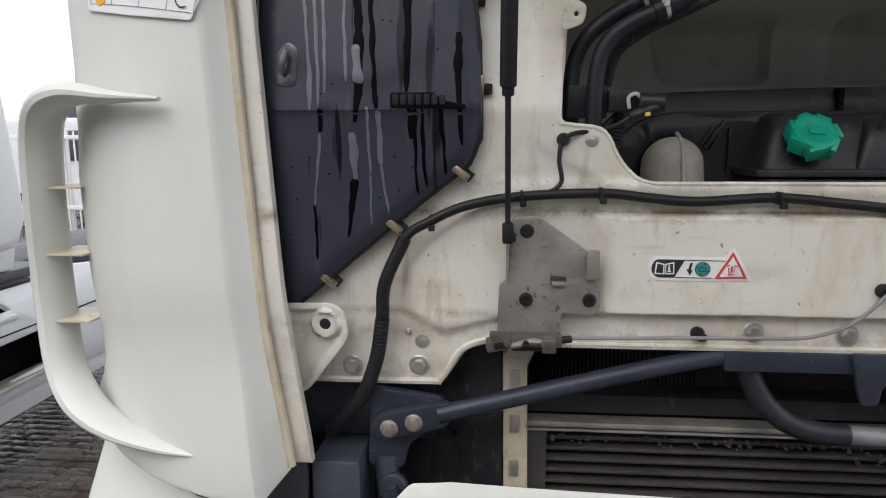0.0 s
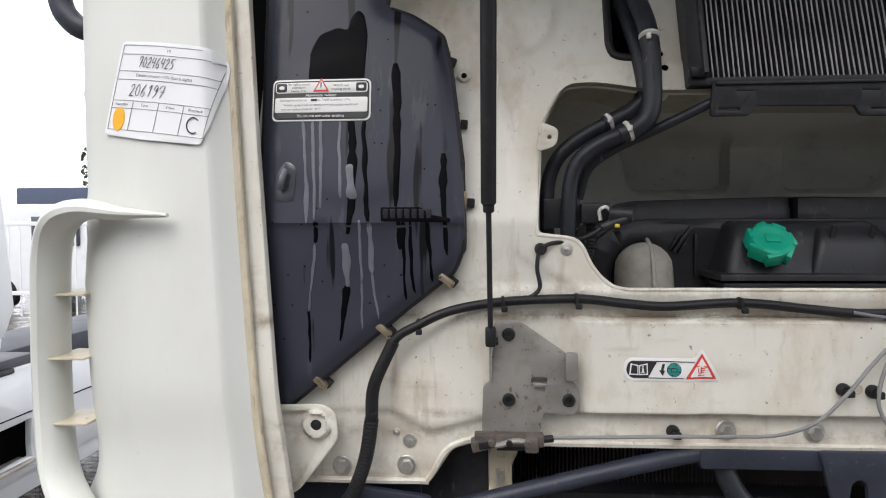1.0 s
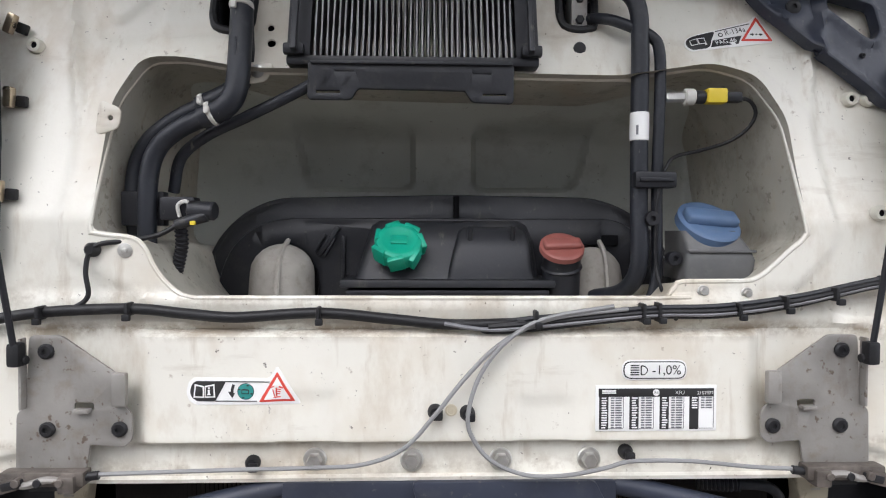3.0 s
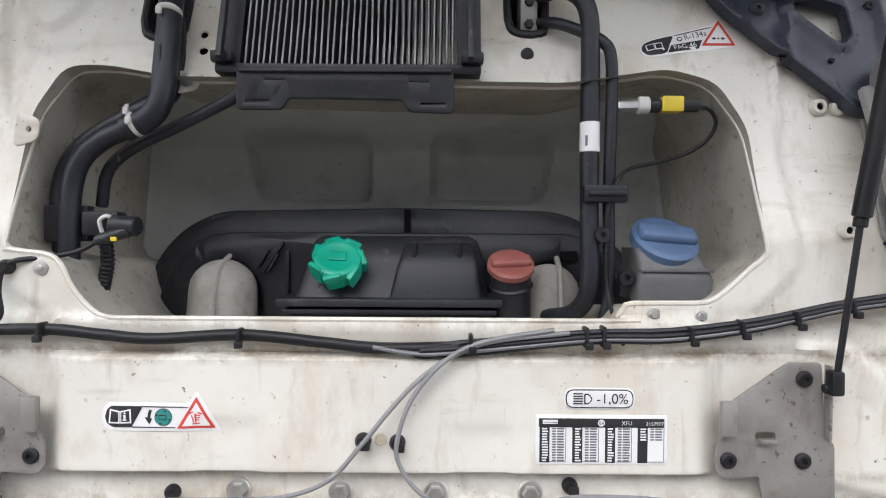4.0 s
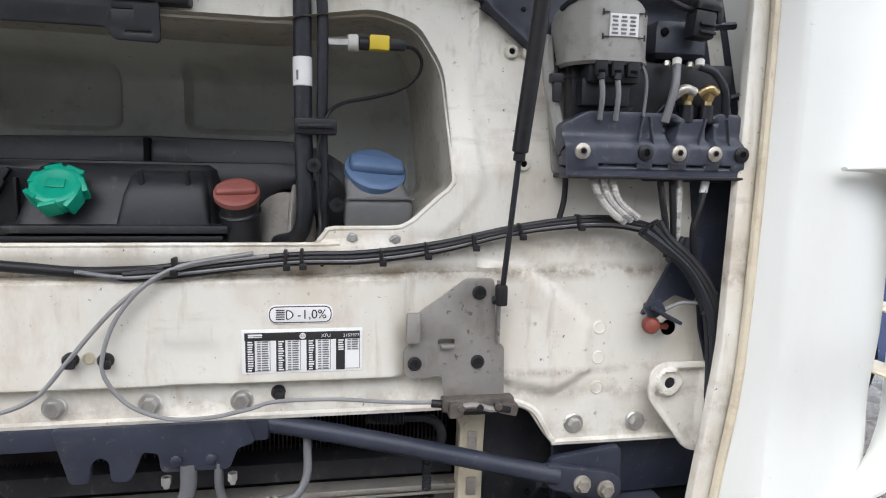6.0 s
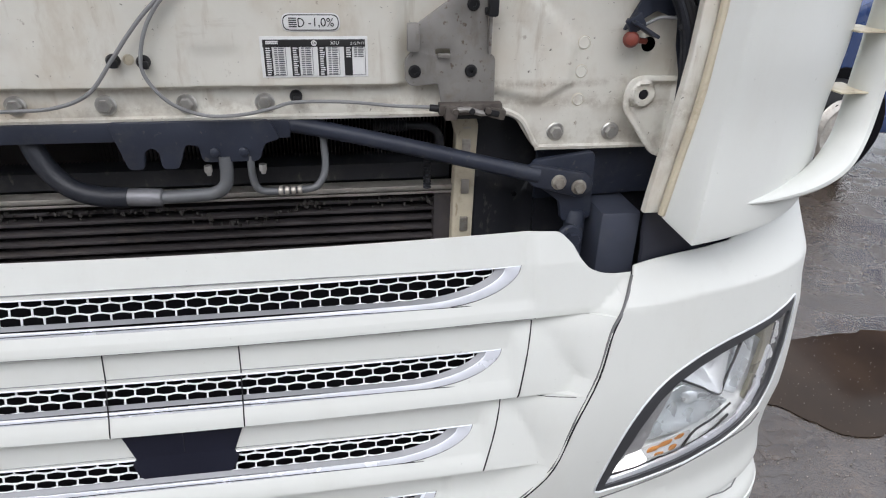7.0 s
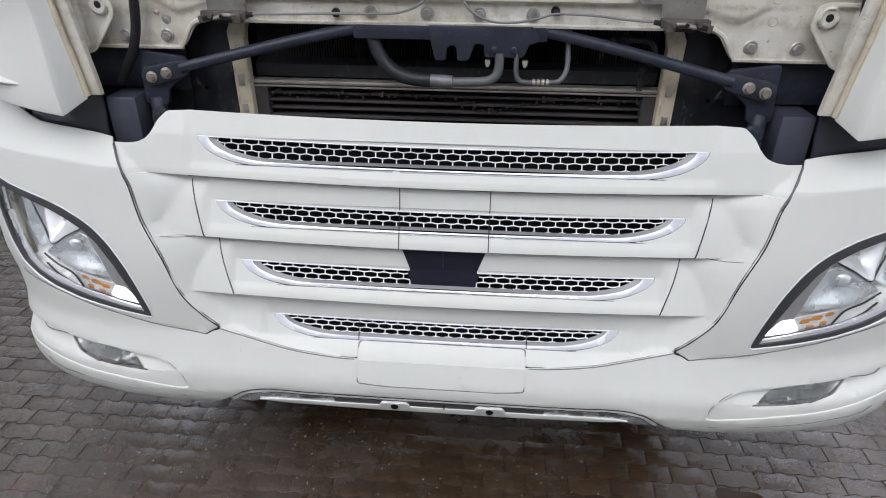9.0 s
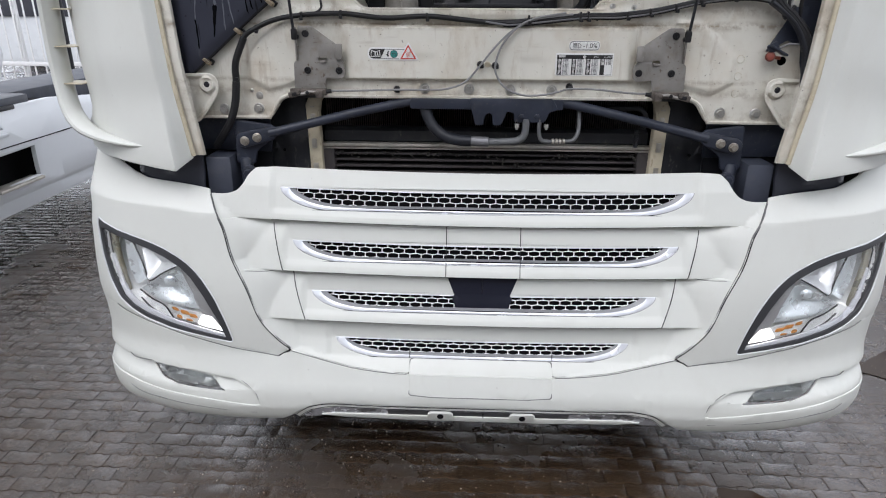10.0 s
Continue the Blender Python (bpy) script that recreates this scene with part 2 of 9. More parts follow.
def ease(a, b, v):
    t = min(1.0, max(0.0, (v - a) / (b - a)))
    return t * t * (3 - 2 * t)


def inside(poly, x, z):
    """Distance to the outline, positive inside."""
    best, odd = 1e9, False
    for (x0, z0), (x1, z1) in zip(poly, poly[1:] + poly[:1]):
        dx, dz = x1 - x0, z1 - z0
        t = min(1, max(0, ((x - x0) * dx + (z - z0) * dz) / (dx * dx + dz * dz + 1e-12)))
        best = min(best, math.hypot(x - x0 - t * dx, z - z0 - t * dz))
        if (z0 > z) != (z1 > z) and x < x0 + (z - z0) * dx / dz:
            odd = not odd
    return best if odd else -best


def rnd(pts, r=0.01, n=5):
    """Rounds the corners of an outline."""
    out = []
    for i, p in enumerate(pts):
        p, a, b = Vector(p), Vector(pts[i - 1]), Vector(pts[(i + 1) % len(pts)])
        ra = min(r, (a - p).length * 0.45, (b - p).length * 0.45)
        p0, p1 = p + (a - p).normalized() * ra, p + (b - p).normalized() * ra
        for k in range(n):
            t = k / (n - 1)
            q = p0 * (1 - t) ** 2 + p * 2 * t * (1 - t) + p1 * t * t
            out.append((q.x, q.y))
    return out


def mirror(pts):
    return [(-x, z) for x, z in reversed(pts)]


def oval(x, z, rx, rz=None, n=20):
    return [(x + rx * math.cos(2 * math.pi * k / n), z + (rz or rx) * math.sin(2 * math.pi * k / n)) for k in range(n)]


def sheet(outer, fn, holes=(), thick=0.003, r=0.0015, step=0.05, xs=(), zs=()):
    """A pressed or moulded sheet: an outline with holes in the plane (x, z), laid on the surface fn(x, z) with thickness behind it and a rounded rim."""
    bm = bmesh.new()
    edges = []
    for loop in (outer, *holes):
        vs = [bm.verts.new((p[0], 0, p[1])) for p in loop]
        edges += [bm.edges.new((vs[i - 1], vs[i])) for i in range(len(vs))]
    bmesh.ops.triangle_fill(bm, edges=edges, use_beauty=True, normal=(0, -1, 0))
    x0, x1 = min(p[0] for p in outer), max(p[0] for p in outer)
    z0, z1 = min(p[1] for p in outer), max(p[1] for p in outer)
    cuts = [((c, 0, 0), (1, 0, 0)) for c in list(np.arange(math.ceil(x0 / step) * step + 1e-5, x1, step)) + list(xs)]
    cuts += [((0, 0, c), (0, 0, 1)) for c in list(np.arange(math.ceil(z0 / step) * step + 1e-5, z1, step)) + list(zs)]
    for co, no in cuts:
        bmesh.ops.bisect_plane(bm, geom=bm.verts[:] + bm.edges[:] + bm.faces[:], dist=1e-6, plane_co=co, plane_no=no)
    flat = {v: (v.co.x, v.co.z) for v in bm.verts}
    rim = [e for e in bm.edges if len(e.link_faces) == 1]
    push = {}
    for e in rim:
        a, b = e.verts
        f = e.link_faces[0].calc_center_median()
        d = Vector((b.co.x - a.co.x, b.co.z - a.co.z))
        nrm = Vector((d.y, -d.x)).normalized()
        if nrm.dot(Vector((f.x - a.co.x, f.z - a.co.z))) > 0:
            nrm = -nrm
        for v in (a, b):
            push[v] = push.get(v, Vector((0, 0))) + nrm

    def lay(x, z, drop):
        p = Vector(fn(x, z))
        h = 1e-3
        nn = (Vector(fn(x + h, z)) - p).cross(Vector(fn(x, z + h)) - p)
        return p - nn.normalized() * drop if nn.length > 1e-12 else p

    faces = bm.faces[:]
    rings = [{}, {}, {}]
    for v, d in push.items():
        d = d.normalized() if d.length > 1e-9 else d
        x, z = flat[v]
        for ring, out, drop in zip(rings, (0.7, 1.0, 1.0), (0.3 * r, r, thick)):
            ring[v] = bm.verts.new(lay(x + d.x * r * out, z + d.y * r * out, drop))
    back = {v: rings[2][v] if v in push else bm.verts.new(lay(*flat[v], thick)) for v in flat}
    for v, (x, z) in flat.items():
        v.co = fn(x, z)
    for f in faces:
        bm.faces.new([back[v] for v in reversed(f.verts)])
    for e in rim:
        a, b = e.verts
        chain = [{a: a, b: b}, *rings]
        for lo, hi in zip(chain, chain[1:]):
            bm.faces.new((lo[a], lo[b], hi[b], hi[a]))
    return bm


def flat_at(y):
    return lambda x, z: (x, y, z)


def join(bm, *others):
    for o in others:
        me = bpy.data.meshes.new("tmp")
        o.to_mesh(me)
        o.free()
        bm.from_mesh(me)
        bpy.data.meshes.remove(me)
    return bm


def box(c, size, bevel=0.002, turn=None, seg=2):
    bm = bmesh.new()
    bmesh.ops.create_cube(bm, size=1)
    bmesh.ops.scale(bm, vec=size, verts=bm.verts)
    if bevel:
        bmesh.ops.bevel(bm, geom=bm.edges[:], offset=min(bevel, min(size) * 0.45), segments=seg, profile=0.6, affect="EDGES")
    if turn:
        bmesh.ops.transform(bm, matrix=pose(0, 0, 0, *turn), verts=bm.verts)
    bmesh.ops.translate(bm, vec=c, verts=bm.verts)
    return bm


def turned(profile, base, axis, seg=20, ribs=0, depth=0.0, twist=0.0):
    """A round body from (radius, height) pairs along an axis; ribs waves its rim."""
    bm = bmesh.new()
    q = Vector((0, 0, 1)).rotation_difference(Vector(axis).normalized())
    rows = []
    for r, h in profile:
        row = []
        for k in range(seg):
            a = 2 * math.pi * k / seg
            rr = r * (1 - depth * (0.5 + 0.5 * math.cos(ribs * (a + twist * h)))) if ribs else r
            row.append(bm.verts.new(Vector(base) + q @ Vector((rr * math.cos(a), rr * math.sin(a), h))))
        rows.append(row)
    for a, b in zip(rows, rows[1:]):
        for k in range(seg):
            bm.faces.new((a[k - 1], a[k], b[k], b[k - 1]))
    bm.faces.new(list(reversed(rows[0])))
    bm.faces.new(rows[-1])
    return bm


def rod(a, b, r, seg=14, r2=None):
    a, b = Vector(a), Vector(b)
    h, r2 = (b - a).length, r2 or r
    e = min(r, r2) * 0.15
    return turned([(r - e, 0), (r, e), (r2, h - e), (r2 - e, h)], a, b - a, seg)


def smooth_line(pts, n=8):
    p = [Vector(q) for q in pts]
    p = [p[0] * 2 - p[1], *p, p[-1] * 2 - p[-2]]
    out = []
    for a, b, c, d in zip(p, p[1:], p[2:], p[3:]):
        for k in range(n):
            t = k / n
            out.append(0.5 * (2 * b + (c - a) * t + (2 * a - 5 * b + 4 * c - d) * t * t + (3 * b - a - 3 * c + d) * t ** 3))
    return out + [p[-2]]


def tube(pts, r, seg=10, n=7, ribs=0.0, pitch=0.006):
    """A hose, wire or pipe along a smooth line; ribs makes it corrugated."""
    line = smooth_line(pts, n)
    if ribs:
        fine, length = [], sum((b - a).length for a, b in zip(line, line[1:]))
        count = max(4, int(length / pitch * 4))
        acc = [0.0]
        for a, b in zip(line, line[1:]):
            acc.append(acc[-1] + (b - a).length)
        for k in range(count + 1):
            s = acc[-1] * k / count
            i = min(len(line) - 2, max(0, int(np.searchsorted(acc, s)) - 1))
            u = (s - acc[i]) / max(1e-9, acc[i + 1] - acc[i])
            fine.append(line[i].lerp(line[i + 1], u))
        line = fine
    bm = bmesh.new()
    side = None
    rows = []
    for i, p in enumerate(line):
        d = (line[min(i + 1, len(line) - 1)] - line[max(i - 1, 0)]).normalized()
        if side is None:
            side = d.orthogonal().normalized()
        side = (side - d * side.dot(d)).normalized()
        up = d.cross(side)
        rr = r * (1 + ribs * (1 if i % 4 < 2 else -1)) if ribs else r
        rows.append([bm.verts.new(p + (side * math.cos(2 * math.pi * k / seg) + up * math.sin(2 * math.pi * k / seg)) * rr) for k in range(seg)])
    for a, b in zip(rows, rows[1:]):
        for k in range(seg):
            bm.faces.new((a[k - 1], a[k], b[k], b[k - 1]))
    bm.faces.new(list(reversed(rows[0])))
    bm.faces.new(rows[-1])
    return bm


def hexagon(c, r, depth, axis=(0, -1, 0)):
    q = Vector((0, 0, 1)).rotation_difference(Vector(axis))
    bm = turned([(r, 0), (r, depth * 0.8), (r * 0.86, depth)], (0, 0, 0), (0, 0, 1), 6)
    bmesh.ops.transform(bm, matrix=Matrix.Translation(c) @ q.to_matrix().to_4x4(), verts=bm.verts)
    return bm


def bolt(c, r, parent=None, axis=(0, -1, 0), material=None, label="zinc-plated flange bolt with rust stains", group=""):
    """A flange bolt: washer face and hexagon head."""
    c, a = Vector(c), Vector(axis)
    if parent:
        return part("bolt", join(turned([(r, 0), (r, r * 0.16), (r * 0.9, r * 0.25)], c, a, 20), hexagon(c + a * r * 0.2, r * 0.66, r * 0.6, axis)), material or ZINC, parent)
    t = thing("bolt", c, label, "bolt", group)
    part("flange", turned([(r, 0), (r, r * 0.16), (r * 0.9, r * 0.25)], c, a, 20), material or ZINC, t)
    part("head", hexagon(c + a * r * 0.2, r * 0.66, r * 0.6, axis), material or ZINC, t)
    return t


def mesh_text(body, size, place, material, parent, squash=1.0, fn=None, lift=0.002):
    """Lettering in the built-in font, facing -y."""
    cu = bpy.data.curves.new("lettering", "FONT")
    cu.body, cu.size, cu.align_x, cu.align_y = body, size, "CENTER", "CENTER"
    tmp = new("lettering", cu)
    dg = bpy.context.evaluated_depsgraph_get()
    me = bpy.data.meshes.new_from_object(tmp.evaluated_get(dg))
    bpy.data.objects.remove(tmp)
    bm = bmesh.new()
    bm.from_mesh(me)
    bpy.data.meshes.remove(me)
    bmesh.ops.transform(bm, matrix=place @ Matrix.Diagonal((squash, 1, 1, 1)), verts=bm.verts)
    if fn:
        for v in bm.verts:
            v.co.y = fn(v.co.x, v.co.z)[1] - lift
    return part("lettering", bm, material, parent)

# ---- the cab's front wall ----
BOSS = [(0.553, 1.556), (0.615, 1.55), (0.677, 1.502), (0.721, 1.455), (0.722, 1.39), (0.668, 1.36), (0.575, 1.385), (0.553, 1.4)]
BOSSES = (BOSS, mirror(BOSS))
MOUTH = [(-0.40, 1.62), (-0.497, 1.678), (-0.482, 1.865), (-0.43, 1.933), (0.42, 1.933), (0.492, 1.85), (0.505, 1.678), (0.43, 1.60)]
VEE = [(-0.57, 2.3), (-0.56, 2.06), (-0.524, 2.014), (-0.50, 1.995), (-0.474, 2.015), (-0.455, 2.04), (-0.43, 2.3)]
DENTS = ((-0.20, 1.40, 0.05, 0.07), (0.13, 1.40, 0.045, 0.06), (-0.05, 1.985, 0.09, 0.05), (-0.48, 2.01, 0.05, 0.05))


def wall_y(x, z):
    """Depth of the cab's front wall: upright below, leaning back above, with its pressings."""
    y = 0.024 + max(0.0, z - 1.70) * 0.34
    if z < 1.56:
        y -= 0.020 * ease(1.384, 1.395, z) * ease(1.549, 1.538, z) * ease(0.450, 0.405, abs(x))
    if z > 1.54 and abs(x) < 0.57:
        y -= 0.005 * ease(-0.048, -0.036, inside(MOUTH, x, z))
    if x < -0.40 and z > 1.97:
        y -= 0.011 * ease(-0.006, 0.008, inside(VEE, x, z))
    for b in BOSSES:
        if abs(x - b[0][0]) < 0.2 and 1.33 < z < 1.59:
            d = inside(b, x, z)
            y -= 0.010 * ease(-0.003, 0.007, d) + 0.008 * ease(0.010, 0.0, abs(d + 0.002))
    y -= 0.006 * ease(1.548, 1.556, z) * ease(1.60, 1.585, z) * ease(0.62, 0.55, abs(x))
    for dx, dz, w, h in DENTS:
        y += 0.004 * ease(1, 0.7, max(abs(x - dx) / w, abs(z - dz) / h))
    y -= 0.008 * ease(0.012, 0.0, abs(abs(x) - 0.545 - (z - 1.9) * 0.2)) * ease(1.75, 1.95, z)
    return y


def wall(x, z):
    return (x, wall_y(x, z), z)


OPENING = rnd([(-0.372, 1.590), (-0.408, 1.628), (-0.425, 1.672), (-0.497, 1.678), (-0.487, 1.80), (-0.482, 1.865), (-0.445, 1.932), (-0.39, 1.934), (-0.30, 1.918), (0.25, 1.912),
               (0.39, 1.934), (0.455, 1.915), (0.492, 1.85), (0.497, 1.78), (0.505, 1.678), (0.482, 1.66), (0.432, 1.614), (0.321, 1.614), (0.304, 1.590)], 0.022)
LOW = [(0.97, 1.268), (0.70, 1.268), (0.668, 1.274), (0.634, 1.326), (0.58, 1.343), (0.48, 1.337)]
SKIN = rnd([(0.97, 2.32), *LOW, *mirror(LOW), (-0.97, 2.32)], 0.012, 4)
AC_SLOT = rnd([(0.172, 1.995), (0.228, 1.995), (0.228, 2.14), (0.172, 2.14)], 0.027)
HOSE_SLOT = rnd([(-0.36, 1.985), (-0.30, 1.985), (-0.30, 2.15), (-0.36, 2.15)], 0.028)
HOLES = [OPENING, AC_SLOT, HOSE_SLOT, oval(0.198, 1.962, 0.0085), oval(0.865, 1.452, 0.016), oval(-0.268, 1.965, 0.009), oval(-0.272, 1.992, 0.008),
         oval(0.538, 1.5735, 0.0032, n=8), oval(0.682, 1.528, 0.003, n=8), oval(-0.577, 1.378, 0.004, n=8)]
front = thing("cab_front_wall", (0, 0, 1.27), "cream painted pressed-steel cab front wall with grime streaks", "truck cab wall")
part("pressing", sheet(SKIN, wall, HOLES, thick=0.003, r=0.003, step=0.0085, xs=[-0.432, -0.426, -0.420, 0.420, 0.426, 0.432], zs=[1.384, 1.388, 1.392, 1.396, 1.535, 1.541, 1.544, 1.547]), CREAM, front)
FOLD = [(0.97, 1.276), (0.70, 1.276), (0.672, 1.281), (0.638, 1.332), (0.58, 1.350), (0.48, 1.343)]
for s in (1, -1):
    part("bottom_flange", tube([(s * x, 0.022, z - 0.006) for x, z in FOLD] + [(0, 0.022, 1.338)], 0.0055, 6), CREAM, front)


def loft(loops, close=True):
    """Skins a row of equal closed loops."""
    bm = bmesh.new()
    rows = [[bm.verts.new(p) for p in lp] for lp in loops]
    for a, b in zip(rows, rows[1:]):
        for k in range(len(a)):
            bm.faces.new((a[k - 1], a[k], b[k], b[k - 1]))
    if close:
        bm.faces.new(rows[-1])
    return bm


# the recess behind the opening: side skin, back wall with two pressed panels
bay = thing("service_bay", (0, 0.25, 1.5), "grey dusty recessed service bay behind the cab front wall", "truck cab recess")
cx, cz = 0.0, 1.74
loops = []
for d, k in ((0.0, 1.004), (0.012, 0.998), (0.05, 0.992), (0.12, 0.985), (0.20, 0.978), (0.30, 0.976), (0.42, 0.974)):
    loops.append([(cx + (x - cx) * k, wall_y(x, z) * (1 if d == 0 else 0.6) + d, cz + (z - cz) * k * (1 if z > 1.7 else 1.0 + d * 1.0)) for x, z in OPENING])
# Side skin has a darker, browner base colour than the back panel, plus stains.
part("bay_skin", loft(loops, False), surf("stained_bay_paint", (0.42, 0.40, 0.34), 0.5, var=0.18, scale=7, bump=0.08, dirt=(0.16, 0.135, 0.095), amount=0.75, layers=WEAR[1:3] + ((60, 0.60, 0.66, 0.5, (0.12, 0.10, 0.07), (1, 1, 1)),)), bay)


PRESSED = [rnd([(-0.265, 1.762), (-0.055, 1.762), (-0.055, 1.888), (-0.295, 1.888)], 0.03), rnd([(0.055, 1.762), (0.265, 1.762), (0.295, 1.888), (0.055, 1.888)], 0.03)]


def back_y(x, z):
    y = 0.39 - 0.27 * ease(0.475, 0.53, abs(x)) ** 1.3 - 0.27 * ease(1.85, 1.985, z)
    for q in PRESSED:
        if abs(x - q[0][0]) < 0.35 and 1.74 < z < 1.91:
            y += 0.030 * ease(-0.002, 0.009, inside(q, x, z))
    return (x, max(y, 0.075 + max(0.0, z - 1.70) * 0.34), z)


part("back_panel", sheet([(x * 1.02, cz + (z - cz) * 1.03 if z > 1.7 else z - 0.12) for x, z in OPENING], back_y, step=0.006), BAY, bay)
# Near-black slab below the open bay, standing for its unlit depth.
part("bay_depth_shade", box((0, 0.24, 1.50), (1.1, 0.42, 0.02)), DARK, bay)

# ---- front shell: mapping of the wrapped bumper surface ----
CORNER, REACH, ARC = 0.75, 0.585, 0.68
DEEP = [(0.62, 0.26), (0.92, 0.17)]


def wrap(u, z):
    """Distance along the shell to (x, setback): flat, then an elliptic corner, then straight back."""
    s, a = (1 if u >= 0 else -1), abs(u)
    if a < CORNER:
        return u, 0.0
    if a < CORNER + ARC:
        q = (a - CORNER) / ARC * math.pi / 2
        return s * (CORNER + REACH * math.sin(q)), lerp(DEEP, z) * (1 - math.cos(q))
    return s * (CORNER + REACH), lerp(DEEP, z) + a - CORNER - ARC


def along(x):
    """The reverse: x to distance along the shell."""
    s, a = (1 if x >= 0 else -1), min(abs(x), CORNER + REACH)
    return x if a < CORNER else s * (CORNER + ARC * 2 / math.pi * math.asin((a - CORNER) / REACH))


SHELL = [(0.27, -0.165), (0.31, -0.20), (0.36, -0.218), (0.42, -0.218), (0.47, -0.198), (0.54, -0.176), (0.58, -0.178), (0.64, -0.1795), (0.70, -0.1785), (0.75, -0.1745), (0.80, -0.1675), (0.85, -0.158), (0.90, -0.147), (0.99, -0.127), (1.07, -0.067), (1.16, 0.0)]


def shell(u, z):
    x, d = wrap(u, z)
    if abs(x) > CORNER:
        x = math.copysign(CORNER + (abs(x) - CORNER) * lerp([(0.7, 1.0), (0.98, 0.945)], z), x)
    return (x, lerp(SHELL, z) + d, z)


def shells(pts):
    return [(along(x), z) for x, z in pts]


# ---- grille panel ----
# slot top, mesh bottom, trim bottom, lip bottom, half widths of mesh and trim
ROWS = ((1.057, 1.0085, 0.995, 0.961, 0.587, 0.638), (0.894, 0.850, 0.837, 0.803, 0.556, 0.603), (0.734, 0.693, 0.679, 0.647, 0.496, 0.548), (0.576, 0.536, 0.522, 0.482, 0.433, 0.475))
# height to depth: the recessed band with its lip below, and the full-depth plank at both ends of it
BANDS = ([(0.961, -0.101), (0.966, -0.1005), (0.978, -0.096), (0.995, -0.086), (1.057, -0.063), (1.12, -0.034)],
         [(0.803, -0.1335), (0.808, -0.1325), (0.820, -0.128), (0.837, -0.118), (0.894, -0.094), (0.961, -0.079)],
         [(0.647, -0.161), (0.652, -0.160), (0.663, -0.155), (0.679, -0.144), (0.734, -0.118), (0.803, -0.108)],
         [(0.482, -0.188), (0.490, -0.183), (0.506, -0.171), (0.522, -0.157), (0.576, -0.132), (0.647, -0.124)])
PLANKS = ([(0.961, -0.101), (0.972, -0.099), (0.990, -0.093), (1.057, -0.070), (1.12, -0.036)],
          [(0.803, -0.1335), (0.829, -0.127), (0.894, -0.105), (0.93, -0.086), (0.961, -0.060)],
          [(0.647, -0.161), (0.668, -0.155), (0.734, -0.132), (0.77, -0.115), (0.803, -0.092)],
          [(0.482, -0.188), (0.50, -0.178), (0.522, -0.164), (0.576, -0.141), (0.647, -0.126)])
SIDE_X = [(0.484, 0.26), (0.502, 0.415), (0.531, 0.538), (0.553, 0.616), (0.59, 0.652), (0.66, 0.704), (0.764, 0.739), (0.861, 0.783), (0.947, 0.810), (1.045, 0.858), (1.125, 0.90)]


# height to distance from the middle: the crease where a plank's end meets the cheek
CREASE = {1: [(0.800, 0.750), (0.815, 0.757), (0.835, 0.757), (0.862, 0.744), (0.901, 0.716), (0.955, 0.674)],
          2: [(0.650, 0.672), (0.662, 0.680), (0.680, 0.682), (0.712, 0.672), (0.750, 0.648), (0.800, 0.612)]}


def rise(x):
    """The rows bow upwards towards their ends."""
    return 0.0125 * (min(abs(x), 0.75) / 0.635) ** 2


def unbow(pts):
    return [(x, z - rise(x)) for x, z in pts]


def soft_front(a, b, k=0.002):
    """The nearer of two depths, rounded where they cross."""
    h = max(0.0, k - abs(a - b)) / k
    return min(a, b) - h * h * k * 0.25


def grille_y(x, z):
    """Depth of the grille: four overlapping planks, each with a recessed band, running out into the side slope."""
    a, k = abs(x), 0
    while k < 3 and z < ROWS[k][3]:
        k += 1
    w = ease(ROWS[k][5] + 0.010, ROWS[k][5] + 0.036, a)
    y = lerp(BANDS[k], z) * (1 - w) + lerp(PLANKS[k], z) * w
    high = z + rise(x)
    side, edge = lerp(SHELL, high) + 0.004, lerp(SIDE_X, high)
    lean = 0.6
    if k in CREASE:
        lean = min(0.95, max(0.32, (lerp(PLANKS[k], z) - side) / max(0.012, edge - lerp(CREASE[k], high))))
    slope = side + lean * max(0.0, edge - a)
    return soft_front(y, slope)


def grille(x, z):
    return (x, grille_y(x, z), z + rise(x))


def off_grille(d):
    return lambda x, z: (x, grille_y(x, z) - d, z + rise(x))


def boat(top, low, half, slope):
    """The smile-shaped outline of a grille slot."""
    pts = [(-half, top), (half, top)]
    for k in range(1, 10):
        q = math.pi / 2 * k / 9
        pts.append((half - slope * (1 - math.cos(q)) ** 0.85, low + (top - low) * (1 - math.sin(q)) ** 1.1))
    return pts + [(-x, z) for x, z in reversed(pts[2:])]


def groove(pts, fn, parent, r=0.0013):
    """A thin dark joint line between two panels."""
    part("joint", tube([fn(x, z) for x, z in pts], r, 6, 4), SEAM, parent)


def run(a, b, n=8):
    return [(a[0] + (b[0] - a[0]) * k / n, a[1] + (b[1] - a[1]) * k / n) for k in range(n + 1)]


panel = thing("grille_panel", (0, -0.1, 0.5), "white plastic truck grille with four honeycomb slots and silver trim", "truck grille")
EDGE_R = [(0.66, 1.126), (0.715, 1.124), (0.738, 1.103), (0.752, 1.078), (0.768, 1.060), (0.792, 1.050), (0.82, 1.047), (0.859, 1.049), (0.832, 0.995), (0.808, 0.947), (0.783, 0.861), (0.739, 0.764), (0.704, 0.66), (0.652, 0.59), (0.614, 0.553), (0.538, 0.531), (0.415, 0.502), (0.30, 0.489), (0.232, 0.486), (0.232, 0.523)]
EDGE_R = unbow(EDGE_R)
zs = [r[3] + d for r in ROWS[:3] for d in (-0.0009, 0.0002, 0.002, 0.006, 0.011, 0.017)] + [r[2] + d for r in ROWS for d in (-0.004, 0.0)] + [0.961, 0.803, 0.647]
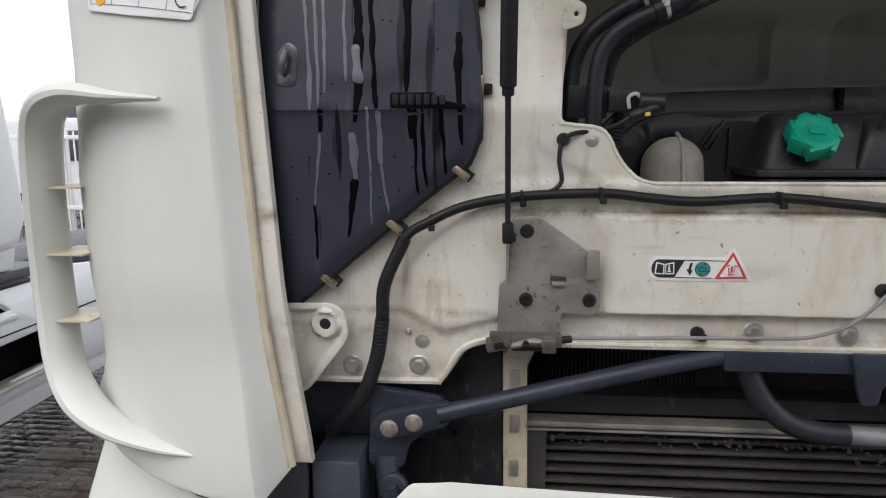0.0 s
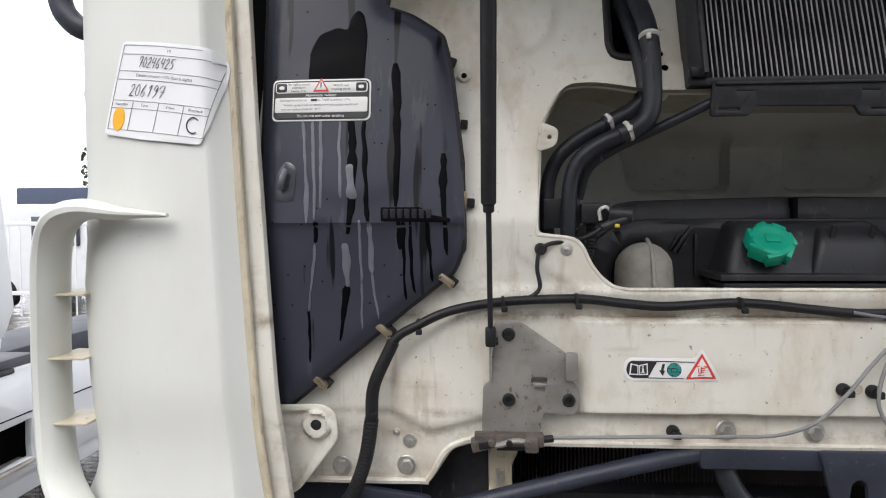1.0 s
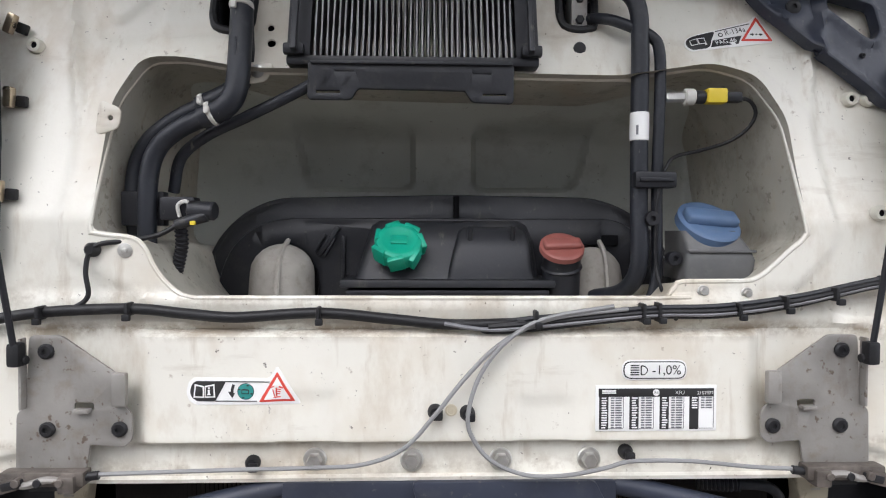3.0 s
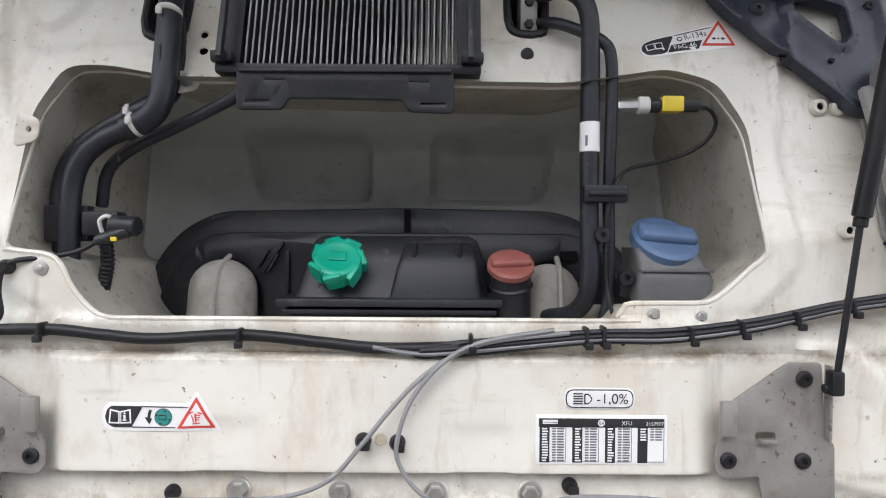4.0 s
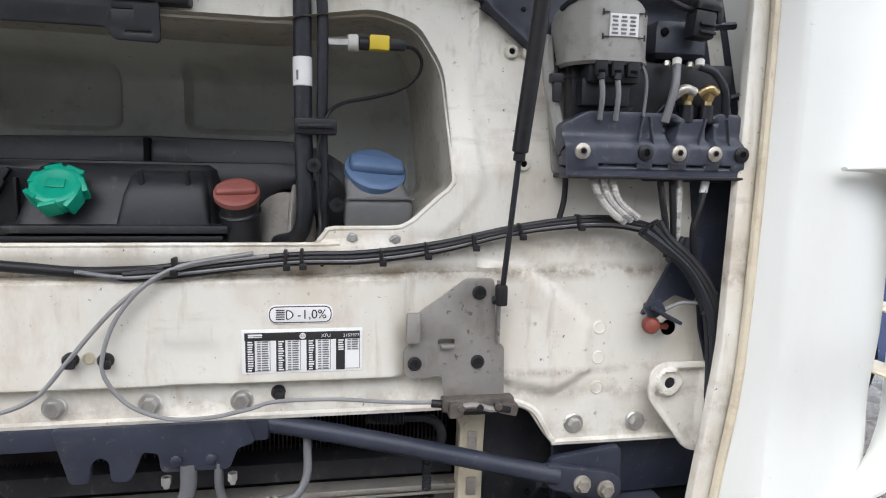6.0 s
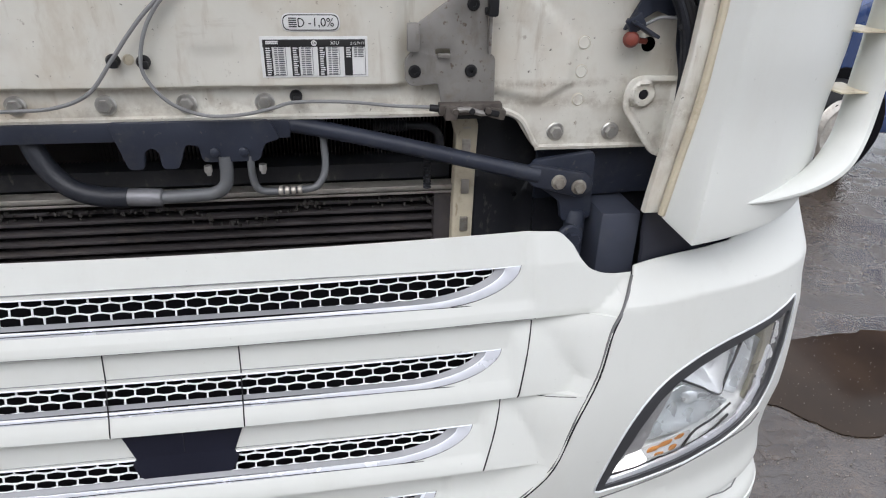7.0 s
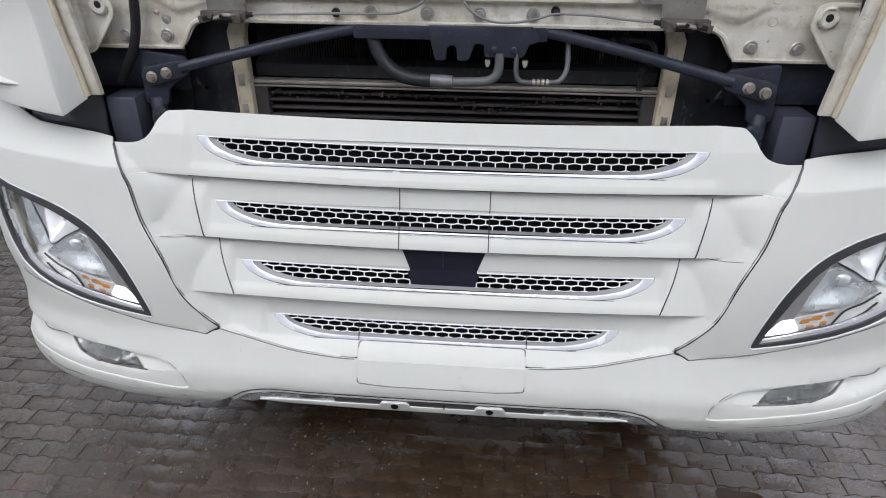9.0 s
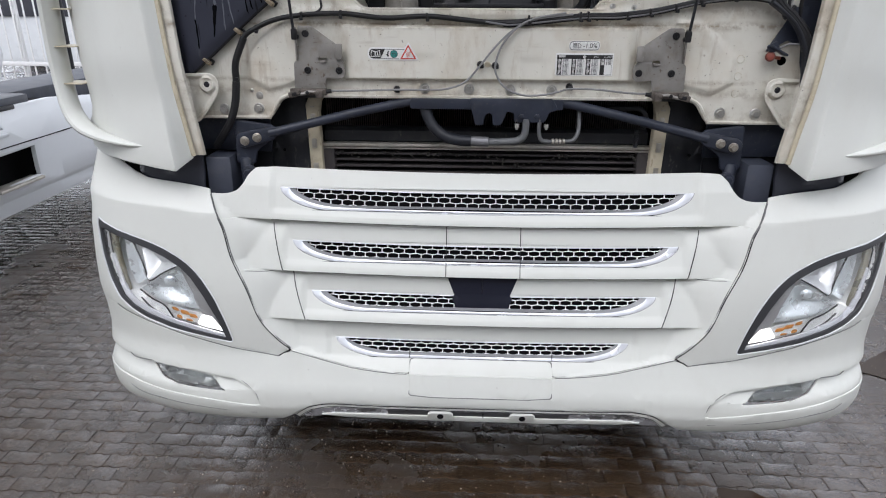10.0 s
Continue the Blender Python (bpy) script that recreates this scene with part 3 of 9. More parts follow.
xs = [s * (r[5] + d) for r in ROWS for d in (0.010, 0.016, 0.023, 0.030, 0.036) for s in (1, -1)]
part("grille_face", sheet(rnd(EDGE_R + mirror(EDGE_R), 0.008, 4), grille, [boat(r[0], r[2], r[5], 0.16) for r in ROWS], thick=0.003, r=0.0015, step=0.011, xs=xs, zs=zs), WHITE, panel)
# Near-black sheet stands for the unlit depth behind the mesh.
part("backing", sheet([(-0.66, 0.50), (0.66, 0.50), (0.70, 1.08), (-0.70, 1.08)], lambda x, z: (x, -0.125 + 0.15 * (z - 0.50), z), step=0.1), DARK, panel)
PALE = surf("pale_grille_plastic", (0.86, 0.87, 0.87), 0.4, var=0.08, scale=12, bump=0.03)
BEVEL = surf("grey_slot_bevel", (0.21, 0.215, 0.225), 0.4, 0.3, var=0.1, scale=14, bump=0.03)
for j, (top, mid, trim, lip, a, b) in enumerate(ROWS):

    def trim_fn(x, z, j=j):
        return (x, lerp(BANDS[j], max(z, ROWS[j][2])) - 0.0015, z + rise(x))

    def mesh_y(z, j=j):
        return lerp(BANDS[j], z) + 0.006

    # bright strip, then a grey bevel that runs in to the mesh
    outer, middle, inner = boat(top - 0.001, trim + 0.001, b - 0.001, 0.16), boat(top - 0.0014, trim + 0.0085, b - 0.029, 0.165), boat(top - 0.0018, mid + 0.001, a + 0.004, 0.17)
    part("silver_trim", sheet(outer, trim_fn, [middle], thick=0.006, r=0.001, step=0.03), CHROME, panel, "satin silver trim strip")
    n = len(outer)
    m3 = [(lambda p: (p[0], p[1] + 0.0015, p[2]))(trim_fn(x, z)) for x, z in middle]
    i3 = [(x, mesh_y(z), z + rise(x)) for x, z in inner]
    part("slot_bevel", loft([m3, i3], False), BEVEL, panel)
    pitch, row = 0.0355, (top - mid - 0.001) / 3
    bm = bmesh.new()
    out = boat(top + 0.004, mid - 0.002, a + 0.012, 0.17)
    side, web = row * 0.41, 0.0013
    peak = row - side
    for q in range(0, 4):
        for i in range(-19, 20):
            x, z = (i + 0.5 * (q % 2)) * pitch, mid + 0.001 + row * (q + 0.5)
            if inside(out, x, min(z, top)) < -0.003 or z > top + 0.002:
                continue
            # elongated cells with short upright sides and a blunt peak above and below
            h, o = pitch / 2, []
            for e, dz in ((web, web * 0.9),):
                o = [(x - h, z - side), (x - h, z + side), (x - h * 0.25, z + peak), (x + h * 0.25, z + peak), (x + h, z + side), (x + h, z - side), (x + h * 0.25, z - peak), (x - h * 0.25, z - peak)]
                n = [(x - h + e, z - side + dz * 0.6), (x - h + e, z + side - dz * 0.6), (x - h * 0.25, z + peak - dz), (x + h * 0.25, z + peak - dz), (x + h - e, z + side - dz * 0.6), (x + h - e, z - side + dz * 0.6), (x + h * 0.25, z - peak + dz), (x - h * 0.25, z - peak + dz)]
            o, n = [(px, min(pz, top + 0.001)) for px, pz in o], [(px, min(pz, top)) for px, pz in n]
            lp = [[bm.verts.new((px, mesh_y(pz) + d, pz + rise(px))) for px, pz in pts] for pts, d in ((o, 0.0), (n, 0.0), (n, 0.003))]
            for lo, hi in zip(lp, lp[1:]):
                for k in range(8):
                    bm.faces.new((lo[k - 1], lo[k], hi[k], hi[k - 1]))
    part("honeycomb_mesh", bm, PALE, panel, "pale honeycomb mesh with open cells")
    part("trim_joint", tube([off_grille(0.0002)(x, z) for x, z in boat(top, trim - 0.0008, b + 0.0005, 0.16)[1:-1]], 0.0008, 5, 2), SEAM, panel)
for end, k in ((0.665, 0), (0.634, 1), (0.566, 2)):
    lip = ROWS[k][3]
    part("lip_gap", tube([(x, lerp(BANDS[k], lip) + 0.004, lip - 0.0016 + rise(x)) for x in (end * q / 16 for q in range(-16, 17))], 0.0017, 6, 2), SEAM, panel)
JOINT2 = [(0.664, 0.945), (0.658, 0.918), (0.650, 0.88), (0.641, 0.84), (0.632, 0.806), (0.6305, 0.8035)]
JOINT3 = [(0.606, 0.789), (0.599, 0.758), (0.589, 0.72), (0.577, 0.68), (0.567, 0.652), (0.5655, 0.648)]
for s in (1, -1):
    near2 = lambda x, z: (x, lerp(BANDS[1], z) - 0.002, z)
    near4 = lambda x, z: (x, lerp(BANDS[3], z) - 0.002, z)
    groove(run((s * 0.116, 0.896), (s * 0.116, 0.953)), grille, panel)
    groove(run((s * 0.116, 0.837), (s * 0.116, 0.893)), near2, panel)
    groove(run((s * 0.116, 0.804), (s * 0.116, 0.836)), grille, panel)
    groove(run((s * 0.231, 0.524), (s * 0.231, 0.575)), near4, panel)
    for line in (JOINT2, JOINT3):
        part("joint", tube([off_grille(0.0002)(s * x, z - rise(x) + 0.010) for x, z in line], 0.0015, 6, 5), SEAM, panel)
    for line in ([(0.640, 0.7995), (0.69, 0.800), (0.745, 0.808)], [(0.575, 0.6435), (0.63, 0.645), (0.678, 0.655)]):
        part("joint", tube([off_grille(0.0)(s * x, z - rise(x) + 0.010) for x, z in line], 0.0008, 6, 6), SEAM, panel)
    seam = [(s * x, z) for x, z in ((0.862, 1.055), (0.835, 0.996), (0.811, 0.947), (0.786, 0.861), (0.742, 0.764), (0.707, 0.66), (0.655, 0.59), (0.618, 0.554), (0.64, 0.542), (0.657, 0.5315))]
    part("joint", tube([(lambda q: (q[0], q[1] + 0.0005, q[2]))(shell(along(x), z)) for x, z in seam], 0.0019, 6, 4), SEAM, panel)
    part("joint", tube([(lambda q: (q[0], q[1] - 0.001, q[2]))(shell(along(s * x), z)) for x, z in ((0.616, 0.551), (0.538, 0.529), (0.415, 0.500), (0.30, 0.487), (0.239, 0.4845))], 0.0011, 6, 4), LAMPGREY, panel)
COVER = rnd([(-0.112, 0.802), (-0.086, 0.735), (-0.094, 0.729), (-0.086, 0.706), (-0.070, 0.690), (-0.058, 0.687), (-0.03, 0.689), (0.0, 0.687), (0.03, 0.689), (0.058, 0.687), (0.070, 0.690), (0.086, 0.706), (0.094, 0.729), (0.086, 0.735), (0.112, 0.802)], 0.006)
badge = thing("badge_cover", (0, -0.12, 0.68), "dark navy plastic cover plate over the grille centre", "cover plate")
part("plate", sheet(COVER, lambda x, z: (x, lerp(BANDS[2], max(z, 0.70)) - 0.003 + 0.006 * ease(0.73, 0.70, z), z), thick=0.005, r=0.002, step=0.02), surf("navy_black_plastic", (0.009, 0.010, 0.020), 0.5, var=0.15, scale=10, bump=0.05, spec=0.3), badge)
part("centre_rib", tube([(x, lerp(BANDS[2], z) - 0.0035, z) for x, z in ((-0.002, 0.796), (0.0, 0.77), (-0.001, 0.745))], 0.0012, 5), surf("navy_rib_plastic", (0.006, 0.007, 0.014), 0.5, bump=0), badge)

# ---- bumper and corners ----
bumper = thing("front_bumper", (0, -0.15, 0.3), "white painted plastic truck front bumper with rain drops", "bumper")
TOPLINE = shells([(0.232, 0.483), (0.30, 0.485), (0.415, 0.498), (0.538, 0.527), (0.616, 0.549), (0.655, 0.5285), (0.70, 0.536), (0.809, 0.555), (0.946, 0.586), (1.0, 0.598), (1.12, 0.626), (1.22, 0.655)])
SIDE = [(1.42, 0.66), (1.85, 0.66), (1.85, 0.31), (1.42, 0.305)]
BOTLINE = shells([(1.20, 0.292), (1.0, 0.285), (0.74, 0.288), (0.66, 0.297), (0.617, 0.328), (0.582, 0.356), (0.555, 0.372), (0.485, 0.385), (0.30, 0.380)])
half = TOPLINE + SIDE + BOTLINE
FOG = shells([(0.832, 0.407), (0.98, 0.413), (1.07, 0.434), (1.118, 0.474), (0.97, 0.467), (0.887, 0.457)])
SCOOP_LOW = [(along(x), z) for x, z in ((0.722, 0.366), (0.743, 0.361), (0.90, 0.377), (1.06, 0.386), (1.2, 0.402))] + [(1.5, 0.42)]
SCOOP_TOP = [(along(x), z) for x, z in ((0.722, 0.370), (0.738, 0.418), (0.80, 0.458), (0.936, 0.473), (1.09, 0.480), (1.2, 0.485))] + [(1.5, 0.495)]
SCOOP = rnd(SCOOP_LOW + SCOOP_TOP[::-1], 0.012, 4)


def recess(u, z):
    """The scoop round the fog lamp: deepest under its upper edge, running out at the lower one."""
    a = abs(u)
    lo, hi = lerp(SCOOP_LOW, a), lerp(SCOOP_TOP, a)
    t = (z - lo) / max(0.01, hi - lo)
    return inset(0.0035 + 0.018 * ease(0.1, 1.0, t) * ease(0.72, 0.84, a), shell)(u, z)


def inset(d, fn=shell):
    """The shell surface moved d inwards."""
    def g(u, z):
        p, h = Vector(fn(u, z)), 1e-3
        n = (Vector(fn(u + h, z)) - p).cross(Vector(fn(u, z + h)) - p).normalized()
        return p - n * d
    return g


outline = rnd([(-0.232, 0.45), (-0.232, 0.418), (-0.15, 0.411), (0.15, 0.411), (0.232, 0.418), (0.232, 0.45)], 0.010, 4)[4:-4] + half + mirror(half)
part("bumper_skin", sheet(outline, shell, [SCOOP, mirror(SCOOP)], thick=0.004, r=0.003, step=0.025), WHITE, bumper)
for s in (1, -1):
    fix = (lambda p: p) if s > 0 else mirror
    part("fog_recess", sheet(fix([(u + (1.1 - u) * -0.008, z + (0.43 - z) * -0.05) for u, z in SCOOP]), recess, [fix(rnd(FOG, 0.010))], thick=0.004, r=0.002, step=0.02), WHITE, bumper)
    # Grey lines stand for the shade along the scoop and ledge edges.
    part("scoop_shade_line", tube([inset(0.002)(s * u, z) for u, z in SCOOP_TOP], 0.0016, 6, 4), GAPSHADE, bumper)
    part("ledge_shade_line", tube([inset(0.0)(s * u, z) for u, z in shells([(0.74, 0.330), (0.9, 0.340), (1.06, 0.352), (1.2, 0.372)]) + [(1.45, 0.40)]], 0.0010, 6, 4), GAPSHADE, bumper)
FLAP = rnd([(-0.230, 0.521), (-0.230, 0.4205), (-0.15, 0.4135), (0.15, 0.4135), (0.230, 0.4205), (0.230, 0.521)], 0.010, 4)


def flush(x, z):
    return (x, lerp(SHELL, z) + 0.0005 if z < 0.4815 else lerp(BANDS[3], z), z)


part("plate_flap", sheet(FLAP, flush, thick=0.004, r=0.002, step=0.04, zs=[0.481, 0.4822, 0.490, 0.496, 0.502]), WHITE, bumper)
part("flap_joint", tube([(lambda q: (q[0], q[1] + 0.001, q[2]))(flush(x, z)) for x, z in FLAP], 0.0018, 6, 3), GAPSHADE, bumper)
# arched lower edge: white rim, silver strip with two tow-eye covers, thin lip
ARCH = [(0.612, 0.322), (0.578, 0.352), (0.552, 0.366), (0.483, 0.378), (0.30, 0.374)]


def lower(d):
    return lambda x, z: (x, lerp(SHELL, max(z, 0.31)) + d, z)


def band(pts, lo, hi, cut=0.0):
    """A strip that follows the arch, from lo to hi below it."""
    top = [(x - hi * 1.0 - cut, z - hi) for x, z in pts]
    low = [(x - lo * 1.3 - cut, z - lo) for x, z in pts]
    return top + mirror(top) + [(-x, z) for x, z in low] + [(x, z) for x, z in reversed(low)]


part("rim", sheet(band(ARCH, 0.011, 0.0), lower(0.004), thick=0.012, r=0.002, step=0.04), WHITE, bumper)
# Dark speckles in the colour stand for broken reflections in the chrome.
SPECKLED = surf("speckled_silver_strip", (0.50, 0.51, 0.54), 0.25, 0.7, var=0.25, scale=30, bump=0.15, layers=((35, 0.55, 0.60, 0.85, (0.12, 0.12, 0.12), (0.5, 1, 1)),))
part("rim_joint", tube([lower(-0.0005)(x, z + 0.0012) for x, z in ARCH + mirror(ARCH)], 0.0013, 6, 3), SEAM, bumper)
part("rim_joint", tube([lower(0.0035)(x - 0.0112, z - 0.0114) for x, z in ARCH] + [lower(0.0035)(0.011 - x, z - 0.0114) for x, z in reversed([(q, v) for q, v in ARCH])], 0.0012, 6, 3), SEAM, bumper)
HOOK = [(0.598, 0.316), (0.567, 0.3405), (0.540, 0.3545), (0.471, 0.3665), (0.289, 0.3625)]
HOOK_LOW = [(0.25, 0.331), (0.43, 0.335), (0.495, 0.327), (0.524, 0.318), (0.550, 0.311)]
part("silver_strip", sheet(HOOK + mirror(HOOK) + [(-x, z) for x, z in reversed(HOOK_LOW)] + HOOK_LOW, lower(0.006), thick=0.004, r=0.001, step=0.04), SPECKLED, bumper, "silver strip under the bumper with painted reflection speckles")
part("dark_inlay", sheet([(-0.30, 0.337), (0.29, 0.337), (0.29, 0.356), (-0.30, 0.356)], lower(0.0045), thick=0.003, r=0.001, step=0.05), LAMPGREY, bumper)
part("strip_joint", box((0.012, lower(0.004)(0, 0.347)[1], 0.347), (0.003, 0.004, 0.022), 0), DARK, bumper)
part("lower_lip", sheet([(-0.520, 0.3285), (-0.45, 0.320), (-0.2, 0.313), (0.2, 0.313), (0.45, 0.320), (0.520, 0.3285), (0.470, 0.3325), (-0.470, 0.3325)], lower(0.001), thick=0.008, r=0.003, step=0.05), WHITE, bumper)
for x in (-0.128, 0.140):
    part("tow_eye_rim", sheet(rnd([(x - 0.034, 0.3265), (x + 0.034, 0.3265), (x + 0.042, 0.340), (x + 0.034, 0.3535), (x - 0.034, 0.3535), (x - 0.042, 0.340)], 0.013), lower(-0.003), [oval(x, 0.340, 0.0115)], thick=0.012, r=0.002), WHITE, bumper)
    part("tow_eye_cap", turned([(0.0112, 0), (0.0112, 0.005), (0.008, 0.007)], (x, lower(0.002)(x, 0.340)[1], 0.340), (0, -1, 0), 16), DARK, bumper)

LAMP = rnd([(0.787, 0.575), (0.800, 0.648), (0.822, 0.728), (0.850, 0.789), (0.873, 0.822), (0.905, 0.853), (0.955, 0.882), (1.005, 0.900), (1.06, 0.913), (1.12, 0.925), (1.19, 0.940), (1.235, 0.952), (1.242, 0.935), (1.212, 0.835), (1.170, 0.748), (1.128, 0.687), (1.085, 0.656), (1.03, 0.632), (0.95, 0.609), (0.87, 0.592)], 0.012, 4)
LENS = rnd([(0.803, 0.588), (0.822, 0.660), (0.850, 0.735), (0.882, 0.795), (0.910, 0.826), (0.955, 0.855), (1.003, 0.875), (1.07, 0.893), (1.14, 0.907), (1.205, 0.922), (1.222, 0.917), (1.194, 0.83), (1.154, 0.752), (1.114, 0.697), (1.073, 0.669), (1.02, 0.646), (0.94, 0.622), (0.87, 0.605)], 0.008, 3)
REFLECTOR = rnd([(0.866, 0.674), (0.882, 0.730), (0.908, 0.796), (0.930, 0.810), (1.010, 0.762), (1.048, 0.730), (0.975, 0.690)], 0.006, 3)
UPPER = rnd([(0.928, 0.822), (0.965, 0.850), (1.060, 0.884), (1.034, 0.822), (1.014, 0.768)], 0.008, 4)
OUTER = rnd([(1.030, 0.768), (1.046, 0.822), (1.076, 0.886), (1.118, 0.894), (1.100, 0.800), (1.068, 0.740)], 0.008, 4)
INDICATOR = rnd([(0.882, 0.631), (0.868, 0.664), (0.960, 0.686), (0.966, 0.664), (0.948, 0.642)], 0.005, 3)


def shrink(pts, k, c=(1.06, 0.76)):
    return [(u + (c[0] - u) * k, z + (c[1] - z) * k) for u, z in pts]


def corner_fn(u, z):
    # a crease runs across the top: below it the face is nearly upright, above it leans back
    zc = lerp([(0.86, 0.998), (0.95, 1.010), (1.12, 1.018), (1.35, 1.035)], abs(u))
    low = z if z < 0.9 else 0.9 + (z - 0.9) * 0.09 / (zc - 0.9) if z < zc else 0.99 + (z - zc)
    x, y, zz = shell(u, z)
    y += lerp(SHELL, low) - lerp(SHELL, z)
    return (x, y, zz)


for s in (1, -1):
    cp = shells([(0.866, 1.061), (0.862, 1.045), (0.836, 0.995), (0.812, 0.947), (0.787, 0.861), (0.743, 0.764), (0.708, 0.66), (0.656, 0.59), (0.621, 0.5565), (0.658, 0.5345), (0.70, 0.541), (0.809, 0.560), (0.946, 0.591), (1.0, 0.603), (1.12, 0.630), (1.22, 0.659)]) + [(1.42, 0.665), (1.85, 0.665), (1.85, 1.17), (1.30, 1.17), (1.17, 1.14)] + shells([(1.145, 1.103), (1.087, 1.085), (0.973, 1.075), (0.92, 1.069)])
    fix = (lambda p: p) if s > 0 else mirror
    corner = thing("corner_panel", (s * 1.0, -0.1, 0.6), "white painted truck corner panel round the headlamp", "truck body panel", "corner panels")
    part("panel_skin", sheet(fix(cp), corner_fn, [fix(LAMP)], thick=0.004, r=0.003, step=0.02, zs=[0.998, 1.004, 1.010, 1.014, 1.018, 1.024, 1.03]), WHITE, corner)
    part("joint", tube([(lambda q: (q[0], q[1] - 0.001, q[2]))(shell(s * u, z)) for u, z in shells([(0.657, 0.5315), (0.70, 0.5385), (0.809, 0.5575), (0.946, 0.5885), (1.0, 0.6005), (1.12, 0.628), (1.22, 0.657)]) + [(1.42, 0.6625)]], 0.0014, 6, 4), GAPSHADE, corner)
    # Grey tube laid in the gap to give it a soft, pale shade.
    part("gap_shade_line", tube([(lambda q: (q[0] - s * 0.002, q[1] + 0.006, q[2]))(corner_fn(s * u, z)) for u, z in cp[1:9]], 0.0042, 6, 4), GAPSHADE, corner)
    lamp = thing("headlamp", (s * 1.05, -0.1, 0.6), "clear-lensed truck headlamp with chrome reflector and amber indicator", "headlamp", "headlamps")
    part("bezel", sheet(fix(LAMP), inset(0.001, corner_fn), [fix(LENS)], thick=0.03, r=0.002, step=0.06), LAMPGREY, lamp, "dark grey bezel round the lens")
    part("bright_rim", tube([inset(-0.0005, corner_fn)(s * u, z) for u, z in LAMP[::3] + LAMP[:1]], 0.0022, 6, 3), LAMPSILVER, lamp)
    lens = part("lens", sheet(fix(LENS), inset(0.005, corner_fn), thick=0.003, r=0.001, step=0.06), GLASS, lamp)
    lens.visible_shadow = False
    edge = fix(LENS)
    part("housing", sheet(fix(shrink(LAMP, 0.03)), lambda u, z, e=edge: inset(0.014 + 0.075 * ease(0.0, 0.05, inside(e, u, z)), shell)(u, z), thick=0.003, r=0.001, step=0.02), LAMPHOUSE, lamp)

    def bowl(area, near, deep, tilt=0.0):
        """A curved reflector set into the lamp."""
        area = fix(area)
        mid_z = sum(z for _, z in area) / len(area)
        return sheet(area, lambda u, z: inset(near + deep * ease(-0.01, 0.065, inside(area, u, z)) + tilt * (z - mid_z), shell)(u, z), thick=0.003, r=0.001, step=0.008)

    part("main_reflector", bowl(REFLECTOR, 0.020, 0.034, -0.10), MIRRORY, lamp, "clear faceted main reflector")
    part("upper_reflector", bowl(UPPER, 0.024, 0.045, 0.25), LAMPSILVER, lamp)
    part("outer_reflector", bowl(OUTER, 0.024, 0.030), MIRRORY, lamp)
    bulb = Vector(inset(0.040, shell)(s * 0.955, 0.772))
    part("bulb_shield", turned([(0.004, 0.0), (0.016, 0.004), (0.019, 0.014), (0.012, 0.022), (0.004, 0.024)], bulb, (s * 0.15, -1, 0.1), 18), MIRRORY, lamp)
    part("inner_cheek", sheet(fix(rnd([(0.812, 0.612), (0.832, 0.672), (0.858, 0.742), (0.890, 0.797), (0.912, 0.815), (0.882, 0.742), (0.862, 0.668), (0.838, 0.662)], 0.004, 3)), inset(0.012), thick=0.006, r=0.002, step=0.02), LAMPCHEEK, lamp)
    for line in ([(0.930, 0.820), (0.97, 0.795), (1.012, 0.765), (1.026, 0.800), (1.038, 0.830), (1.070, 0.888)], [(0.948, 0.638), (0.958, 0.660), (0.972, 0.684), (1.01, 0.703), (1.05, 0.728)], [(0.948, 0.638), (0.985, 0.650), (1.02, 0.668), (1.048, 0.700)], [(0.813, 0.603), (0.86, 0.617), (0.905, 0.628), (0.948, 0.638)]):
        part("black_frame", tube([inset(0.016, shell)(s * u, z) for u, z in line], 0.0026, 6, 5), BLACK, lamp)
    part("chrome_strip", sheet(fix(rnd([(0.807, 0.5885), (0.87, 0.606), (0.94, 0.623), (1.02, 0.647), (1.073, 0.670), (1.110, 0.702), (1.148, 0.762), (1.178, 0.832), (1.168, 0.836), (1.137, 0.774), (1.100, 0.718), (1.060, 0.686), (1.010, 0.662), (0.935, 0.636), (0.868, 0.618), (0.812, 0.600)], 0.003, 3)), lambda u, z: inset(0.007 + 0.010 * ease(0.58, 0.72, z - (abs(u) - 0.8) * 0.25), corner_fn)(u, z), thick=0.006, r=0.002, step=0.02), CHROME, lamp, "bright chrome strip along the lower edge")
    part("side_reflector", sheet(fix(rnd([(1.106, 0.716), (1.130, 0.790), (1.152, 0.850), (1.166, 0.904), (1.212, 0.912), (1.188, 0.83), (1.150, 0.756), (1.116, 0.706)], 0.006)), inset(0.022, corner_fn), thick=0.01, r=0.004, step=0.02), CHAMPAGNE, lamp, "champagne side reflector panel")
    part("side_joint", tube([inset(0.020, corner_fn)(s * u, z) for u, z in ((1.196, 0.905), (1.176, 0.83), (1.158, 0.79), (1.128, 0.765))], 0.0016, 6, 5), BLACK, lamp)
    part("daytime_light", sheet(fix(rnd([(0.816, 0.607), (0.838, 0.664), (0.862, 0.662), (0.880, 0.630), (0.862, 0.620)], 0.004, 3)), inset(0.016), thick=0.01, r=0.003, step=0.02), LED, lamp, "white glowing daytime light")
    part("indicator_base", bowl(INDICATOR, 0.018, 0.020), LAMPHOUSE, lamp)
